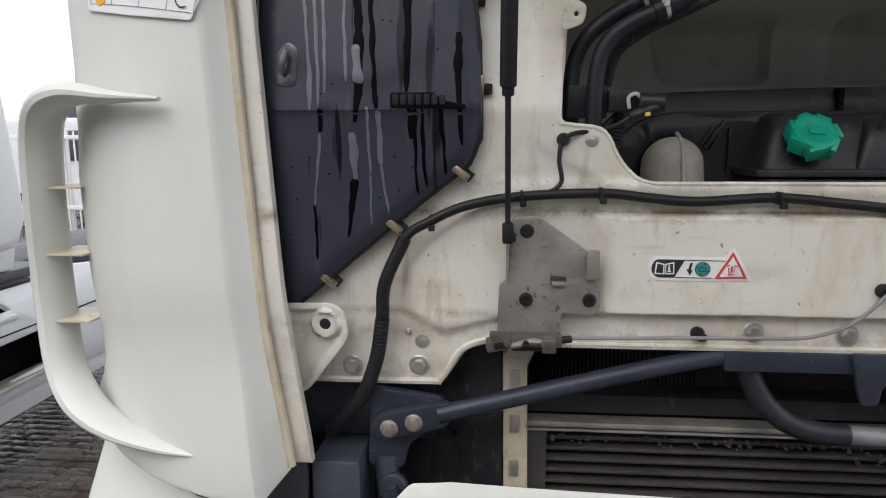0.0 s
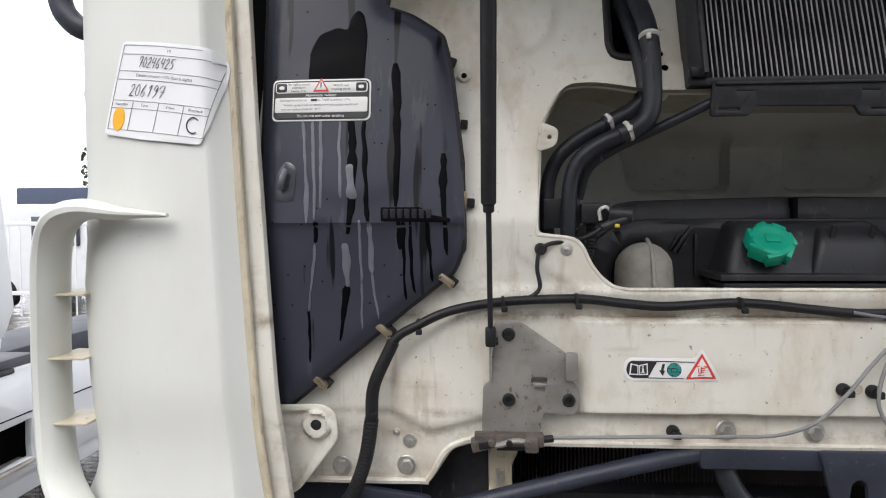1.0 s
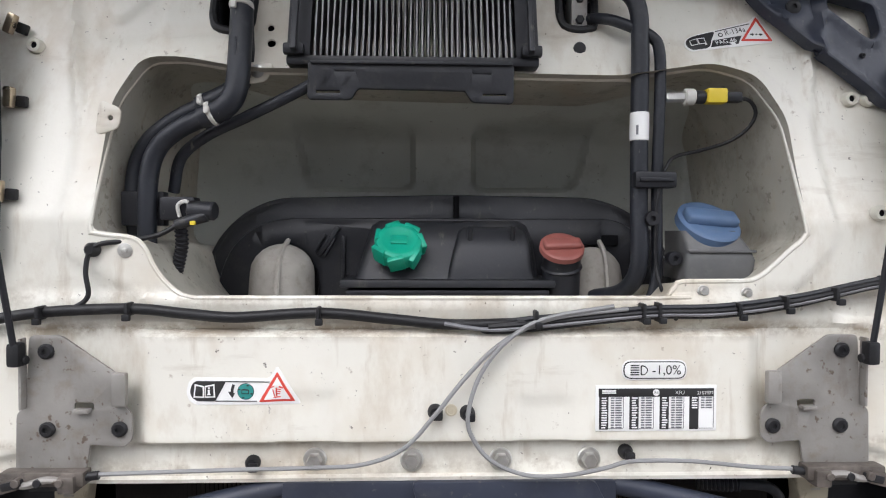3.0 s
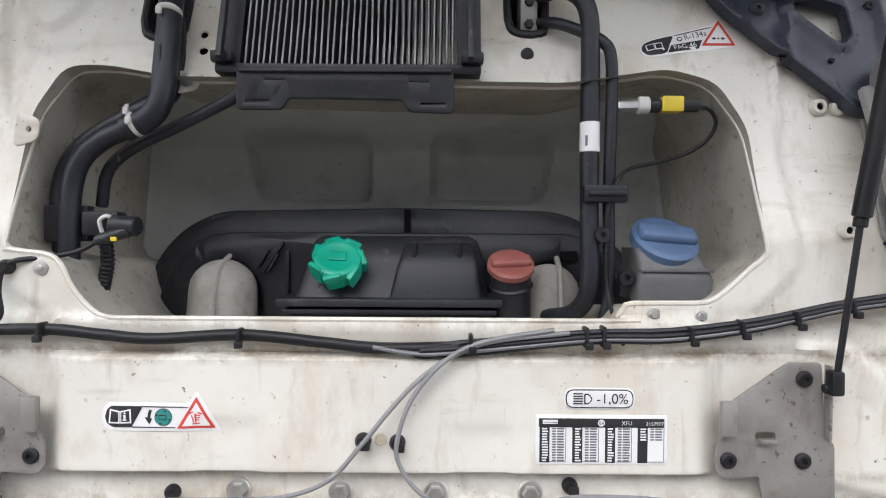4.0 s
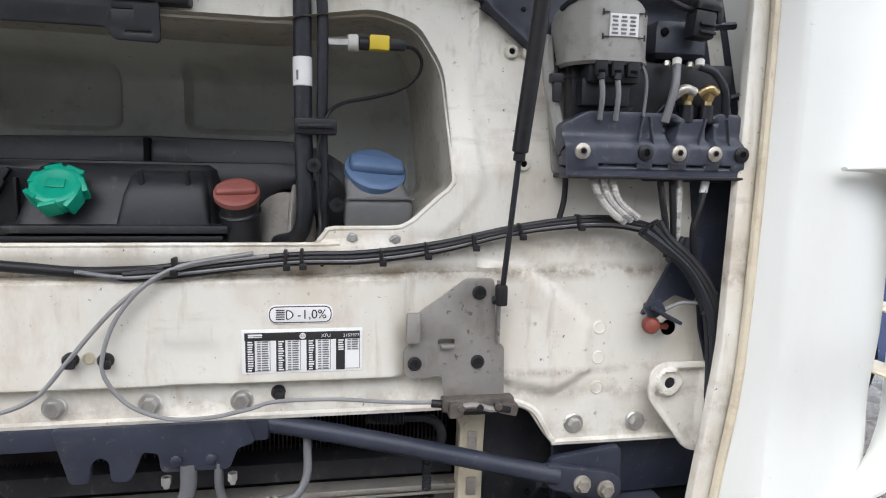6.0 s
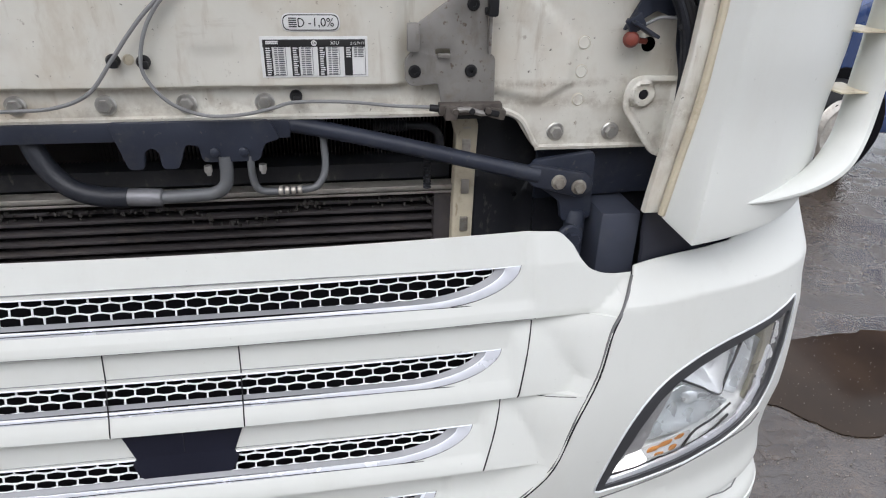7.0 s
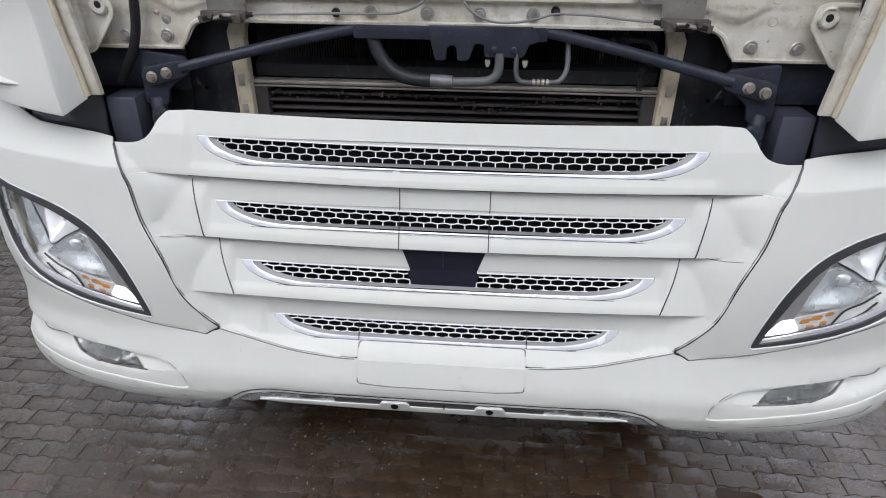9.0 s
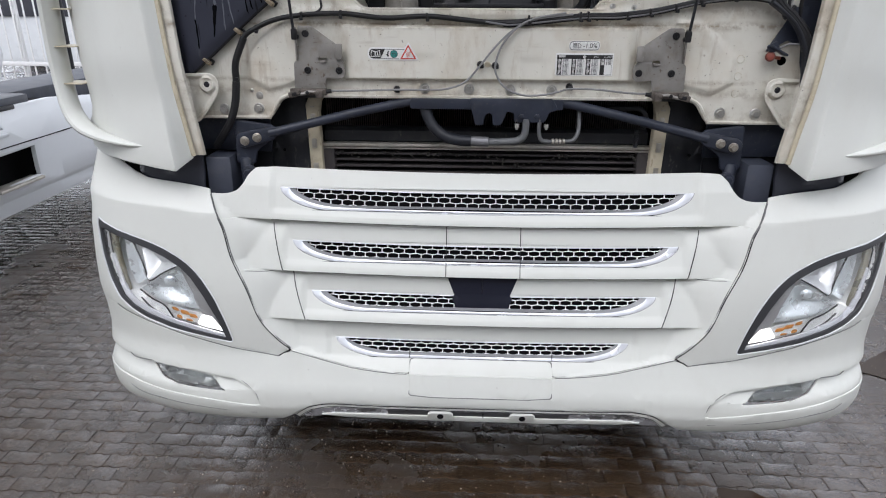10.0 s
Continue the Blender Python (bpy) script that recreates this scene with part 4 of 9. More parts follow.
    for u, z, w, h in ((0.892, 0.652, 0.018, 0.008), (0.915, 0.662, 0.020, 0.011), (0.942, 0.672, 0.014, 0.010), (0.905, 0.636, 0.016, 0.006), (0.932, 0.644, 0.013, 0.009)):
        part("indicator_segment", sheet(fix(rnd([(u - w * 0.6, z - h * 0.6), (u + w * 0.4, z - h * 0.3), (u + w * 0.6, z + h * 0.6), (u - w * 0.3, z + h * 0.5)], 0.003, 3)), inset(0.019), thick=0.006, r=0.002, step=0.02), AMBER, lamp, "amber indicator segment")
    fog = thing("fog_lamp", (s * 0.96, -0.15, 0.45), "narrow clear fog lamp set in the bumper", "fog lamp", "fog lamps")
    part("bowl", sheet(fix(rnd(FOG, 0.012)), lambda u, z: inset(0.03 + 0.03 * ease(0, 0.02, inside(fix(FOG), u, z)))(u, z), thick=0.003, step=0.02), surf("fog_bowl", (0.42, 0.44, 0.44), 0.3, 0.6, var=0.1), fog)
    glass = part("lens", sheet(fix(shrink(rnd(FOG, 0.01), 0.04, (0.93, 0.455))), inset(0.026), thick=0.003, step=0.05), GLASS, fog)
    glass.visible_shadow = False

# ---- air deflectors beside the windscreen pillars ----
INNER = [(1.10, 0.862), (1.165, 0.867), (1.40, 0.900), (1.62, 0.921), (1.85, 0.942), (2.3, 0.976)]


def deflector_bulge(u, z):
    """How far the deflector's face stands out: a chamfer beside the foot of the inner edge, then a soft curve that falls away outside."""
    foot = ease(1.38, 1.14, z)
    rim = 0.056 * foot * min(1.0, max(0.0, u) / 0.030)
    return rim + 0.034 * (1 - 0.75 * foot) * math.sin(min(1.57, max(0, u - 0.002) / 0.030 * 1.57)) - 0.115 * (max(0, u - 0.07) / 0.24) ** 2


def deflector_at(s):
    """A cab corner deflector: curved panel, looped outer vane with ribs, inner edge strip and mounting lug."""
    d = thing("air_deflector", (s * 1.05, 0, 1.15), "white plastic cab corner air deflector with a ribbed slot", "truck body panel", "air deflectors")

    def face(u, z):
        u = u * s
        x0, y0 = lerp(INNER, z) + 0.030, -0.078 + max(0, z - 1.45) * 0.10
        x = x0 + u
        y = y0 - deflector_bulge(u, z)
        turn = lerp([(1.225, 0.375), (1.29, 0.31), (1.6, 0.30), (1.76, 0.272), (2.3, 0.262)], z)
        if u > turn:
            y = y0 - deflector_bulge(turn, z)
            x, y = x0 + turn + 0.018 * math.sin(min(1.57, (u - turn) * 22)), y + 0.9 * (u - turn)
        return (s * x, y, z)

    fixd = (lambda p: p) if s > 0 else mirror
    edge = [(0.0, 2.32), (0.0, 1.160), (0.030, 1.134), (0.12, 1.150), (0.22, 1.160), (0.31, 1.162), (0.375, 1.172), (0.44, 1.205), (0.56, 1.29), (0.62, 1.4), (0.62, 2.32)]
    part("panel", sheet(fixd(rnd(edge, 0.004, 3)), face, thick=0.003, r=0.002, step=0.02, xs=[s * 0.0290, s * 0.0310]), WHITE, d)
    strip = [(s * (lerp(INNER, z) + 0.026), face(0, z)[1] + 0.002, z) for z in (1.166, 1.25, 1.4, 1.6, 1.8, 2.0, 2.3)]
    part("edge_strip", tube(strip, 0.007, 8), EDGE, d, "yellowed inner edge strip")
    ret = [(lerp(INNER, z), z) for z in (1.168, 1.25, 1.40, 1.62, 1.85, 2.3)]
    ret = [(x + 0.028, z) for x, z in ret] + [(x, z) for x, z in reversed(ret)]
    part("inner_return", sheet(fixd(ret), lambda x, z: (x, -0.066 + max(0, z - 1.45) * 0.10, z), thick=0.016, r=0.004, step=0.05), CREAM, d, "cream inner flange")
    # looped vane
    path = [(1.045, -0.110, 1.712), (1.12, -0.108, 1.716), (1.195, -0.092, 1.722), (1.250, -0.070, 1.704), (1.283, -0.045, 1.655), (1.298, -0.030, 1.56), (1.305, -0.022, 1.46), (1.300, -0.026, 1.37), (1.280, -0.045, 1.294), (1.236, -0.074, 1.250), (1.17, -0.102, 1.226), (1.09, -0.121, 1.212), (1.02, -0.128, 1.205), (0.96, -0.124, 1.200)]
    line = smooth_line(path, 6)
    bm = bmesh.new()
    rows = []
    n = len(line)
    for i, p in enumerate(line):
        t = i / (n - 1)
        taper = min(1.0, ease(-0.06, 0.25, t) * ease(1.04, 0.62, t) + 0.05)
        along_p = (line[min(i + 1, n - 1)] - line[max(i - 1, 0)]).normalized()
        out = Vector((-along_p.z, 0, along_p.x)).normalized()
        across = Vector((0, 1, 0))
        row = []
        for k in range(14):
            a = 2 * math.pi * k / 14
            q = p + out * math.cos(a) * 0.021 * taper + across * (0.042 * math.sin(a) * taper + 0.022 * taper)
            row.append(bm.verts.new((s * q.x, q.y, q.z)))
        rows.append(row)
    for a, b in zip(rows, rows[1:]):
        for k in range(14):
            bm.faces.new((a[k - 1], a[k], b[k], b[k - 1]))
    bm.faces.new(rows[0])
    bm.faces.new(list(reversed(rows[-1])))
    part("vane", bm, WHITE, d)
    # ribs across the slot
    for z in (1.372, 1.48, 1.585):
        part("rib", box((s * 1.262, 0.012, z), (0.066, 0.085, 0.0035), 0.001), EDGE, d)
    # mounting lug
    LUG = rnd([(0.817, 1.350), (0.822, 1.392), (0.842, 1.404), (0.925, 1.402), (0.915, 1.255), (0.885, 1.262)], 0.014)
    lug = part("mounting_lug", sheet(fixd(LUG), lambda x, z: (x, -0.012 + 0.010 * ease(0.006, 0.016, inside(fixd(LUG), x, z)) - 0.012 * ease(0.026, 0.020, math.hypot(abs(x) - 0.852, z - 1.372)), z), [oval(s * 0.852, 1.372, 0.011)], thick=0.004, r=0.002, step=0.004), CREAM, d)
    part("lug_screw", turned([(0.010, 0), (0.010, 0.006), (0.006, 0.008)], (s * 0.852, -0.004, 1.372), (0, -1, 0), 12), BLACK, lug)
    return d


for s in (1, -1):
    deflector_at(s)
# ---- things on and in the cab's front wall ----
def on_wall(x, z, d=0.0):
    return (x, wall_y(x, z) - d, z)


# hinge brackets with their lever latches
RUSTY = surf("rusty_greased_steel", (0.13, 0.112, 0.098), 0.5, 0.4, var=0.4, scale=40, bump=0.3, dirt=(0.03, 0.025, 0.02), amount=0.7)
def bracket_at(s):
    b = thing("hinge_bracket", (s * 0.5, 0, 1.36), "dull grey steel hinge bracket with rust specks", "bracket", "hinge brackets")
    pts = [(0.522, 1.541), (0.562, 1.541), (0.568, 1.446), (0.580, 1.437), (0.582, 1.36), (0.492, 1.36), (0.486, 1.396), (0.440, 1.392), (0.430, 1.402), (0.430, 1.434), (0.440, 1.447), (0.450, 1.450), (0.450, 1.490)]
    win = rnd([(0.478, 1.440), (0.506, 1.440), (0.506, 1.453), (0.478, 1.453)], 0.006)
    fx = (lambda p: p) if s > 0 else mirror
    part("plate", sheet(fx(rnd(pts[::-1], 0.006)), flat_at(-0.004), [fx(win)], thick=0.004, r=0.0012, step=0.04), STEEL, b)
    part("side_tab", box((s * 0.442, -0.010, 1.471), (0.020, 0.012, 0.045), 0.004), STEEL, b)
    part("folded_edge", box((s * 0.569, -0.009, 1.492), (0.004, 0.014, 0.095), 0.0015), STEEL, b)
    part("window_tab", box((s * 0.492, -0.009, 1.442), (0.020, 0.012, 0.006), 0.002), STEEL, b)
    for x, z in ((0.54, 1.521), (0.54, 1.416), (0.445, 1.416)):
        screw = part("screw", turned([(0.0105, 0), (0.0105, 0.003), (0.008, 0.006), (0.004, 0.006), (0.004, 0.003)], (s * x, -0.004, z), (0, -1, 0), 14), RUBBER, b, "black star-head screw")
    part("latch_body", join(box((s * 0.54, -0.010, 1.354), (0.110, 0.024, 0.020), 0.004), box((s * 0.585, -0.012, 1.347), (0.03, 0.03, 0.018), 0.004, (0, s * 14, 0)), box((s * 0.505, -0.016, 1.349), (0.022, 0.026, 0.024), 0.004)), RUSTY, b, "rusty steel latch")
    for k in range(3):
        part("latch_pin", rod((s * (0.512 + 0.028 * k), -0.020, 1.353), (s * (0.512 + 0.028 * k), -0.032, 1.353), 0.0055), RUBBER if k % 2 else RUSTY, b)
    part("latch_lever", tube([(s * 0.50, -0.022, 1.350), (s * 0.53, -0.026, 1.356), (s * 0.56, -0.024, 1.348), (s * 0.588, -0.018, 1.352)], 0.005, 8), STEEL, b)
    part("latch_hook", box((s * 0.575, -0.020, 1.349), (0.028, 0.018, 0.012), 0.004, (0, s * 12, 0)), RUBBER, b)
    part("latch_roller", rod((s * 0.515, -0.012, 1.342), (s * 0.56, -0.012, 1.342), 0.006), RUBBER, b)
    part("cable_boot", rod((s * 0.492, -0.012, 1.354), (s * 0.470, -0.010, 1.356), 0.006), RUBBER, b)


for s in (1, -1):
    bracket_at(s)
    # gas struts that hold the flap
    end, mid, top = Vector((s * 0.569, -0.022, 1.512)), Vector((s * 0.572, -0.070, 1.726)), Vector((s * 0.572, -0.245, 2.49))
    if s > 0:
        mid, top = Vector((0.583, -0.045, 1.726)), Vector((0.640, -0.160, 2.47))
    strut = thing("gas_strut", end, "black gas strut holding up the cab's front flap", "gas strut", "gas struts")
    part("piston_rod", rod(end, mid, 0.0042), BLACK, strut)
    part("cylinder", rod(mid, top, 0.0115, 18), RUBBER, strut)
    part("collar", rod(mid - (mid - end).normalized() * 0.012, mid, 0.0085), RUBBER, strut)
    part("end_joint", join(box(end + Vector((0, 0, 0.008)), (0.017, 0.018, 0.032), 0.005), rod(end + Vector((-s * 0.012, 0.004, 0)), end + Vector((s * 0.004, 0.004, 0)), 0.006)), RUBBER, strut)

PALERING = surf("cream_plastic_ring", (0.66, 0.64, 0.55), 0.45, var=0.1, scale=30, bump=0.04)
# flange bolts along the bottom, screws and studs
for x, z in ((-0.817, 1.294), (-0.708, 1.297), (0.708, 1.299), (0.814, 1.297)):
    bolt(on_wall(x, z), 0.0165, group="wall bolts")
for x in (-0.19, -0.054, 0.071, 0.196):
    bolt(on_wall(x, 1.362), 0.0165, group="wall bolts")
for x, z in ((0.355, 1.600), (0.417, 1.597)):
    bolt(on_wall(x, z), 0.0085, group="tray bolts", label="small zinc screw fixing the filler neck")
for x, z, m in ((-0.703, 1.337, ZINC), (-0.446, 1.655, ZINC), (-0.285, 1.918, ZINC), (0.602, 1.884, LIGHTGREY), (0.630, 1.8835, LIGHTGREY), (0.609, 1.711, LIGHTGREY), (-0.613, 1.955, LIGHTGREY), (-0.725, 1.352, ZINC)):
    st = thing("stud", on_wall(x, z), "small threaded stud with a washer on the cab wall", "stud", "wall studs")
    r = 0.0115 if z < 1.36 or m is LIGHTGREY else 0.010
    r = 0.006 if (x, z) == (-0.725, 1.352) else r
    ring = m is LIGHTGREY
    part("washer", turned([(r, 0), (r * 0.95, 0.010), (r * 0.8, 0.012), (r * 0.45, 0.012), (r * 0.42, 0.006)] if ring else [(r, 0), (r, 0.002), (r * 0.6, 0.003)], on_wall(x, z), (0, -1, 0), 18), PALERING if ring else m, st)
    part("pin", turned([(r * 0.44, 0), (r * 0.44, 0.0085), (r * 0.3, 0.009)] if ring else [(r * 0.38, 0), (r * 0.38, 0.005), (r * 0.25, 0.0055)], on_wall(x, z), (0, -1, 0), 12), DARK if ring else ZINC, st)
for z in (1.456, 1.407, 1.357):
    p = thing("blanking_plug", on_wall(0.745, z), "round cream blanking plug pressed into the cab wall", "plug", "blanking plugs")
    part("disc", turned([(0.011, 0), (0.011, 0.001), (0.0095, 0.0022), (0.0085, 0.0012)], on_wall(0.745, z), (0, -1, 0), 20), CREAM, p)
    part("rim", turned([(0.0118, 0), (0.0118, 0.0008), (0.0110, 0.0009)], on_wall(0.745, z), (0, -1, 0), 20), EDGE, p)
tab = thing("lip_tab", (-0.475, 0.0, 1.84), "cream steel tab with a hole on the bay's edge", "tab")
part("tab_plate", sheet(rnd([(-0.492, 1.815), (-0.462, 1.825), (-0.458, 1.85), (-0.486, 1.862)], 0.008), flat_at(0.035), [oval(-0.472, 1.838, 0.005, n=10)], thick=0.003), CREAM, tab)
tab = thing("lip_tab", (-0.286, 0.09, 1.915), "cream steel tab under the filter with a screw", "tab")
part("tab_plate", sheet(rnd([(-0.308, 1.93), (-0.262, 1.93), (-0.272, 1.905), (-0.30, 1.900)], 0.008), flat_at(0.092), thick=0.003), CREAM, tab)

# bay rim: rolled lip round the opening
lip = [on_wall(x, z, -0.002) for x, z in OPENING[::2]]
part("rolled_lip", tube(lip + [lip[0]], 0.0038, 8, 2), CREAM, front)

# ---- dark cover panel with water marks ----
COVER_L = rnd([(-0.945, 2.30), (-0.70, 2.30), (-0.745, 2.062), (-0.70, 2.045), (-0.648, 2.010), (-0.634, 1.95), (-0.616, 1.80), (-0.612, 1.665), (-0.628, 1.622), (-0.70, 1.566), (-0.905, 1.396), (-0.918, 1.40), (-0.932, 1.56), (-0.942, 1.80)][::-1], 0.014, 4)


def cover_fn(x, z):
    y = -0.004 + max(0, z - 1.70) * 0.17
    y -= 0.012 * ease(0.0, 0.02, inside(COVER_L, x, z))
    y += 0.004 * ease(1.700, 1.694, z)
    y -= 0.002 * ease(0.14, 0.11, math.hypot(x + 0.79, z - 1.86))
    return (x, y, z)


def wet_panel():
    """Slate plastic with water runs; their near-black colour stands for dark reflections."""
    m = surf("slate_cover_plastic", (0.041, 0.044, 0.060), 0.30, var=0.2, scale=4, bump=0.03, spec=0.22, layers=((30, 0.62, 0.68, 0.4, (0.09, 0.09, 0.10), (1, 1, 0.12)), (160, 0.70, 0.73, 0.5, (0.12, 0.12, 0.12), (1, 1, 1))))
    n, l = m.node_tree.nodes, m.node_tree.links
    b = n["Principled BSDF"]
    co = n.new("ShaderNodeTexCoord")
    mp = n.new("ShaderNodeMapping")
    mp.inputs["Scale"].default_value = (38, 1, 3.2)
    l.new(co.outputs["Object"], mp.inputs["Vector"])
    runs = n.new("ShaderNodeTexNoise")
    runs.inputs["Scale"].default_value, runs.inputs["Detail"].default_value = 1.0, 2.5
    l.new(mp.outputs["Vector"], runs.inputs["Vector"])
    cut = n.new("ShaderNodeMapRange")
    cut.inputs["From Min"].default_value, cut.inputs["From Max"].default_value = 0.60, 0.63
    l.new(runs.outputs["Fac"], cut.inputs["Value"])
    mix = n.new("ShaderNodeMix")
    mix.data_type = "RGBA"
    old = b.inputs["Base Color"].links[0].from_socket
    l.new(cut.outputs["Result"], mix.inputs["Factor"])
    l.new(old, mix.inputs["A"])
    mix.inputs["B"].default_value = (0.006, 0.006, 0.008, 1)
    l.new(mix.outputs["Result"], b.inputs["Base Color"])
    return m


cover = thing("heater_cover", (-0.78, 0, 1.40), "glossy slate-grey plastic cover panel with water runs", "cover panel")
part("cover_skin", sheet(COVER_L, cover_fn, thick=0.004, r=0.004, step=0.0125, zs=[1.697]), wet_panel(), cover)
part("seal", tube([(x, cover_fn(x, z)[1] + 0.006, z) for x, z in COVER_L[6:] + COVER_L[:1]][::2], 0.0062, 8, 3), RUBBER, cover, "black rubber edge seal")
# Water marks, near-black and dull: the dark reflection is put into the colour.
WET = surf("water_run", (0.003, 0.003, 0.004), 0.35, var=0.2, bump=0.0, spec=0.04)
CHALK = surf("dried_water_mark", (0.115, 0.12, 0.14), 0.3, var=0.2, scale=30, bump=0.0)
# each run of water: x and height of its head, middle and foot, half widths at head and foot
WET_RUNS = ((-0.722, 1.960, -0.718, 1.86, -0.719, 1.725, 0.009, 0.0045), (-0.643, 1.810, -0.643, 1.75, -0.637, 1.648, 0.007, 0.0035), (-0.773, 1.868, -0.769, 1.78, -0.764, 1.702, 0.0045, 0.004), (-0.794, 1.868, -0.789, 1.78, -0.796, 1.682, 0.010, 0.006),
            (-0.714, 1.704, -0.7135, 1.68, -0.713, 1.657, 0.004, 0.003), (-0.706, 1.704, -0.707, 1.634, -0.703, 1.576, 0.004, 0.002), (-0.695, 1.704, -0.695, 1.628, -0.690, 1.587, 0.0035, 0.002), (-0.670, 1.704, -0.665, 1.657, -0.661, 1.605, 0.004, 0.002),
            (-0.847, 1.702, -0.848, 1.68, -0.849, 1.668, 0.004, 0.003), (-0.861, 1.560, -0.860, 1.52, -0.859, 1.475, 0.0025, 0.002), (-0.798, 1.60, -0.804, 1.55, -0.810, 1.510, 0.007, 0.002))
DRY_RUNS = ((-0.873, 1.869, -0.866, 1.80, -0.862, 1.700, 0.003, 0.0035), (-0.857, 1.868, -0.853, 1.79, -0.850, 1.706, 0.003, 0.0025), (-0.844, 1.868, -0.841, 1.80, -0.840, 1.724, 0.003, 0.0025), (-0.812, 1.865, -0.811, 1.80, -0.807, 1.740, 0.0022, 0.003),
            (-0.793, 1.794, -0.792, 1.76, -0.789, 1.738, 0.006, 0.010), (-0.801, 1.667, -0.799, 1.63, -0.797, 1.598, 0.008, 0.005), (-0.778, 1.704, -0.775, 1.62, -0.774, 1.530, 0.0025, 0.0015), (-0.762, 1.698, -0.760, 1.66, -0.757, 1.620, 0.005, 0.004),
            (-0.850, 1.666, -0.855, 1.62, -0.861, 1.558, 0.0025, 0.0015), (-0.757, 1.620, -0.753, 1.58, -0.748, 1.546, 0.0025, 0.0015))


def water_run(x0, z0, x1, z1, x2, z2, w0, w1, material, lift):
    left, right, steps = [], [], 14
    for k in range(steps + 1):
        t = k / steps
        x = x0 * (1 - t) * (1 - 2 * t) + x1 * 4 * t * (1 - t) + x2 * t * (2 * t - 1)
        z = z0 + (z2 - z0) * t
        w = (w0 + (w1 - w0) * t) * (0.85 + 0.55 * noise.noise((x0 * 90, z * 45, 3))) * (0.45 if k in (0, steps) else 1)
        x += 0.0022 * noise.noise((x0 * 40, z * 35, 0))
        left.append((x - w, z))
        right.append((x + w, z))
    part("water_mark", sheet(right + left[::-1], lambda x, z: (x, cover_fn(x, z)[1] - lift, z), thick=0.0006, r=0.0002, step=0.0125, zs=[1.697]), material, cover)


for k, run in enumerate(WET_RUNS):
    water_run(*run, WET, 0.0008)
for k, run in enumerate(DRY_RUNS):
    water_run(*run, CHALK, 0.0011)
POOL = rnd([(-0.850, 2.012), (-0.819, 2.024), (-0.803, 2.018), (-0.797, 2.042), (-0.786, 2.054), (-0.776, 2.045), (-0.770, 2.011), (-0.774, 1.930), (-0.866, 1.932), (-0.864, 1.984)], 0.008)
part("water_mark", sheet(POOL, lambda x, z: (x, cover_fn(x, z)[1] - 0.0008, z), thick=0.0006, r=0.0003, step=0.0125), WET, cover)
BAND = rnd([(-0.743, 1.724), (-0.68, 1.724), (-0.664, 1.712), (-0.632, 1.706), (-0.632, 1.700), (-0.742, 1.702)], 0.003)
part("water_mark", sheet(BAND, lambda x, z: (x, cover_fn(x, z)[1] - 0.0009, z), thick=0.0006, r=0.0003, step=0.0125), WET, cover)
random.seed(31)
for k in range(46):
    x, z = random.uniform(-0.93, -0.63), random.uniform(1.50, 2.1)
    if inside(COVER_L, x, z) > 0.012:
        part("rain_drop", turned([(0.0016, 0), (0.0012, 0.0009), (0.0004, 0.0013)], (x, cover_fn(x, z)[1], z), (0, -1, 0), 8), WET, cover)
for k in range(7):
    part("raised_mark", box((-0.735 + 0.0115 * k, cover_fn(-0.69, 1.713)[1] - 0.0005, 1.713), (0.008, 0.003, 0.016), 0.001), BLACK, cover)
part("knock_out", sheet(rnd([(-0.915, 1.735), (-0.885, 1.735), (-0.882, 1.79), (-0.898, 1.80), (-0.915, 1.78)], 0.008), lambda x, z: (x, cover_fn(x, z)[1] - 0.001, z), thick=0.002), SLATE, cover)
part("lug_mark", tube([(-0.904, -0.012, 1.755), (-0.90, -0.020, 1.768), (-0.896, -0.012, 1.785)], 0.005, 8), CHALK, cover)
BRONZE = surf("bronzed_spring_steel", (0.52, 0.43, 0.31), 0.28, 0.85, var=0.25, scale=40, bump=0.05)
for x, z, a in ((-0.700, 2.052, 90), (-0.645, 1.985, 20), (-0.624, 1.87, 4), (-0.612, 1.735, 4), (-0.640, 1.607, -52), (-0.742, 1.526, -50), (-0.848, 1.440, -50)):
    c = thing("spring_clip", (x, 0.0, z), "bright bent steel clip gripping the cover's edge", "clip", "cover clips")
    y = wall_y(x, z) - 0.022
    part("clip_body", box((x, y, z), (0.012, 0.014, 0.030), 0.004, (0, a, 0)), BRONZE, c)
    part("clip_foot", box((x + 0.010, y + 0.012, z - 0.004), (0.016, 0.010, 0.016), 0.003, (0, a, 0)), RUBBER, c)


# ---- stickers: flat printed labels ----
def sticker(name, pts, fn, label, category="sticker", lift=0.0012, back=None):
    t = thing(name, fn(*pts[0]), label, category)
    part("backing_film", sheet(pts, lambda x, z: (lambda p: (p[0], p[1] - lift, p[2]))(fn(x, z)), thick=0.0008, r=0.0004, step=0.012), back or STICKER, t)
    return t


def printed(t, pts, fn, material, lift=0.0018, name="print"):
    return part(name, sheet(pts, lambda x, z: (lambda p: (p[0], p[1] - lift, p[2]))(fn(x, z)), thick=0.0006, r=0.0001, step=0.012), material, t)


def rect(x0, z0, x1, z1):
    return [(x0, z0), (x1, z0), (x1, z1), (x0, z1)]


def letters(t, body, size, x, z, fn, material, lift=0.0022, squash=1.0, tilt=0.0):
    p = fn(x, z)
    mesh_text(body, size, Matrix.Translation((p[0], p[1] - lift, p[2])) @ pose(0, 0, 0, 0, tilt, 0) @ pose(0, 0, 0, 90, 0, 0), material, t, squash, fn, lift)


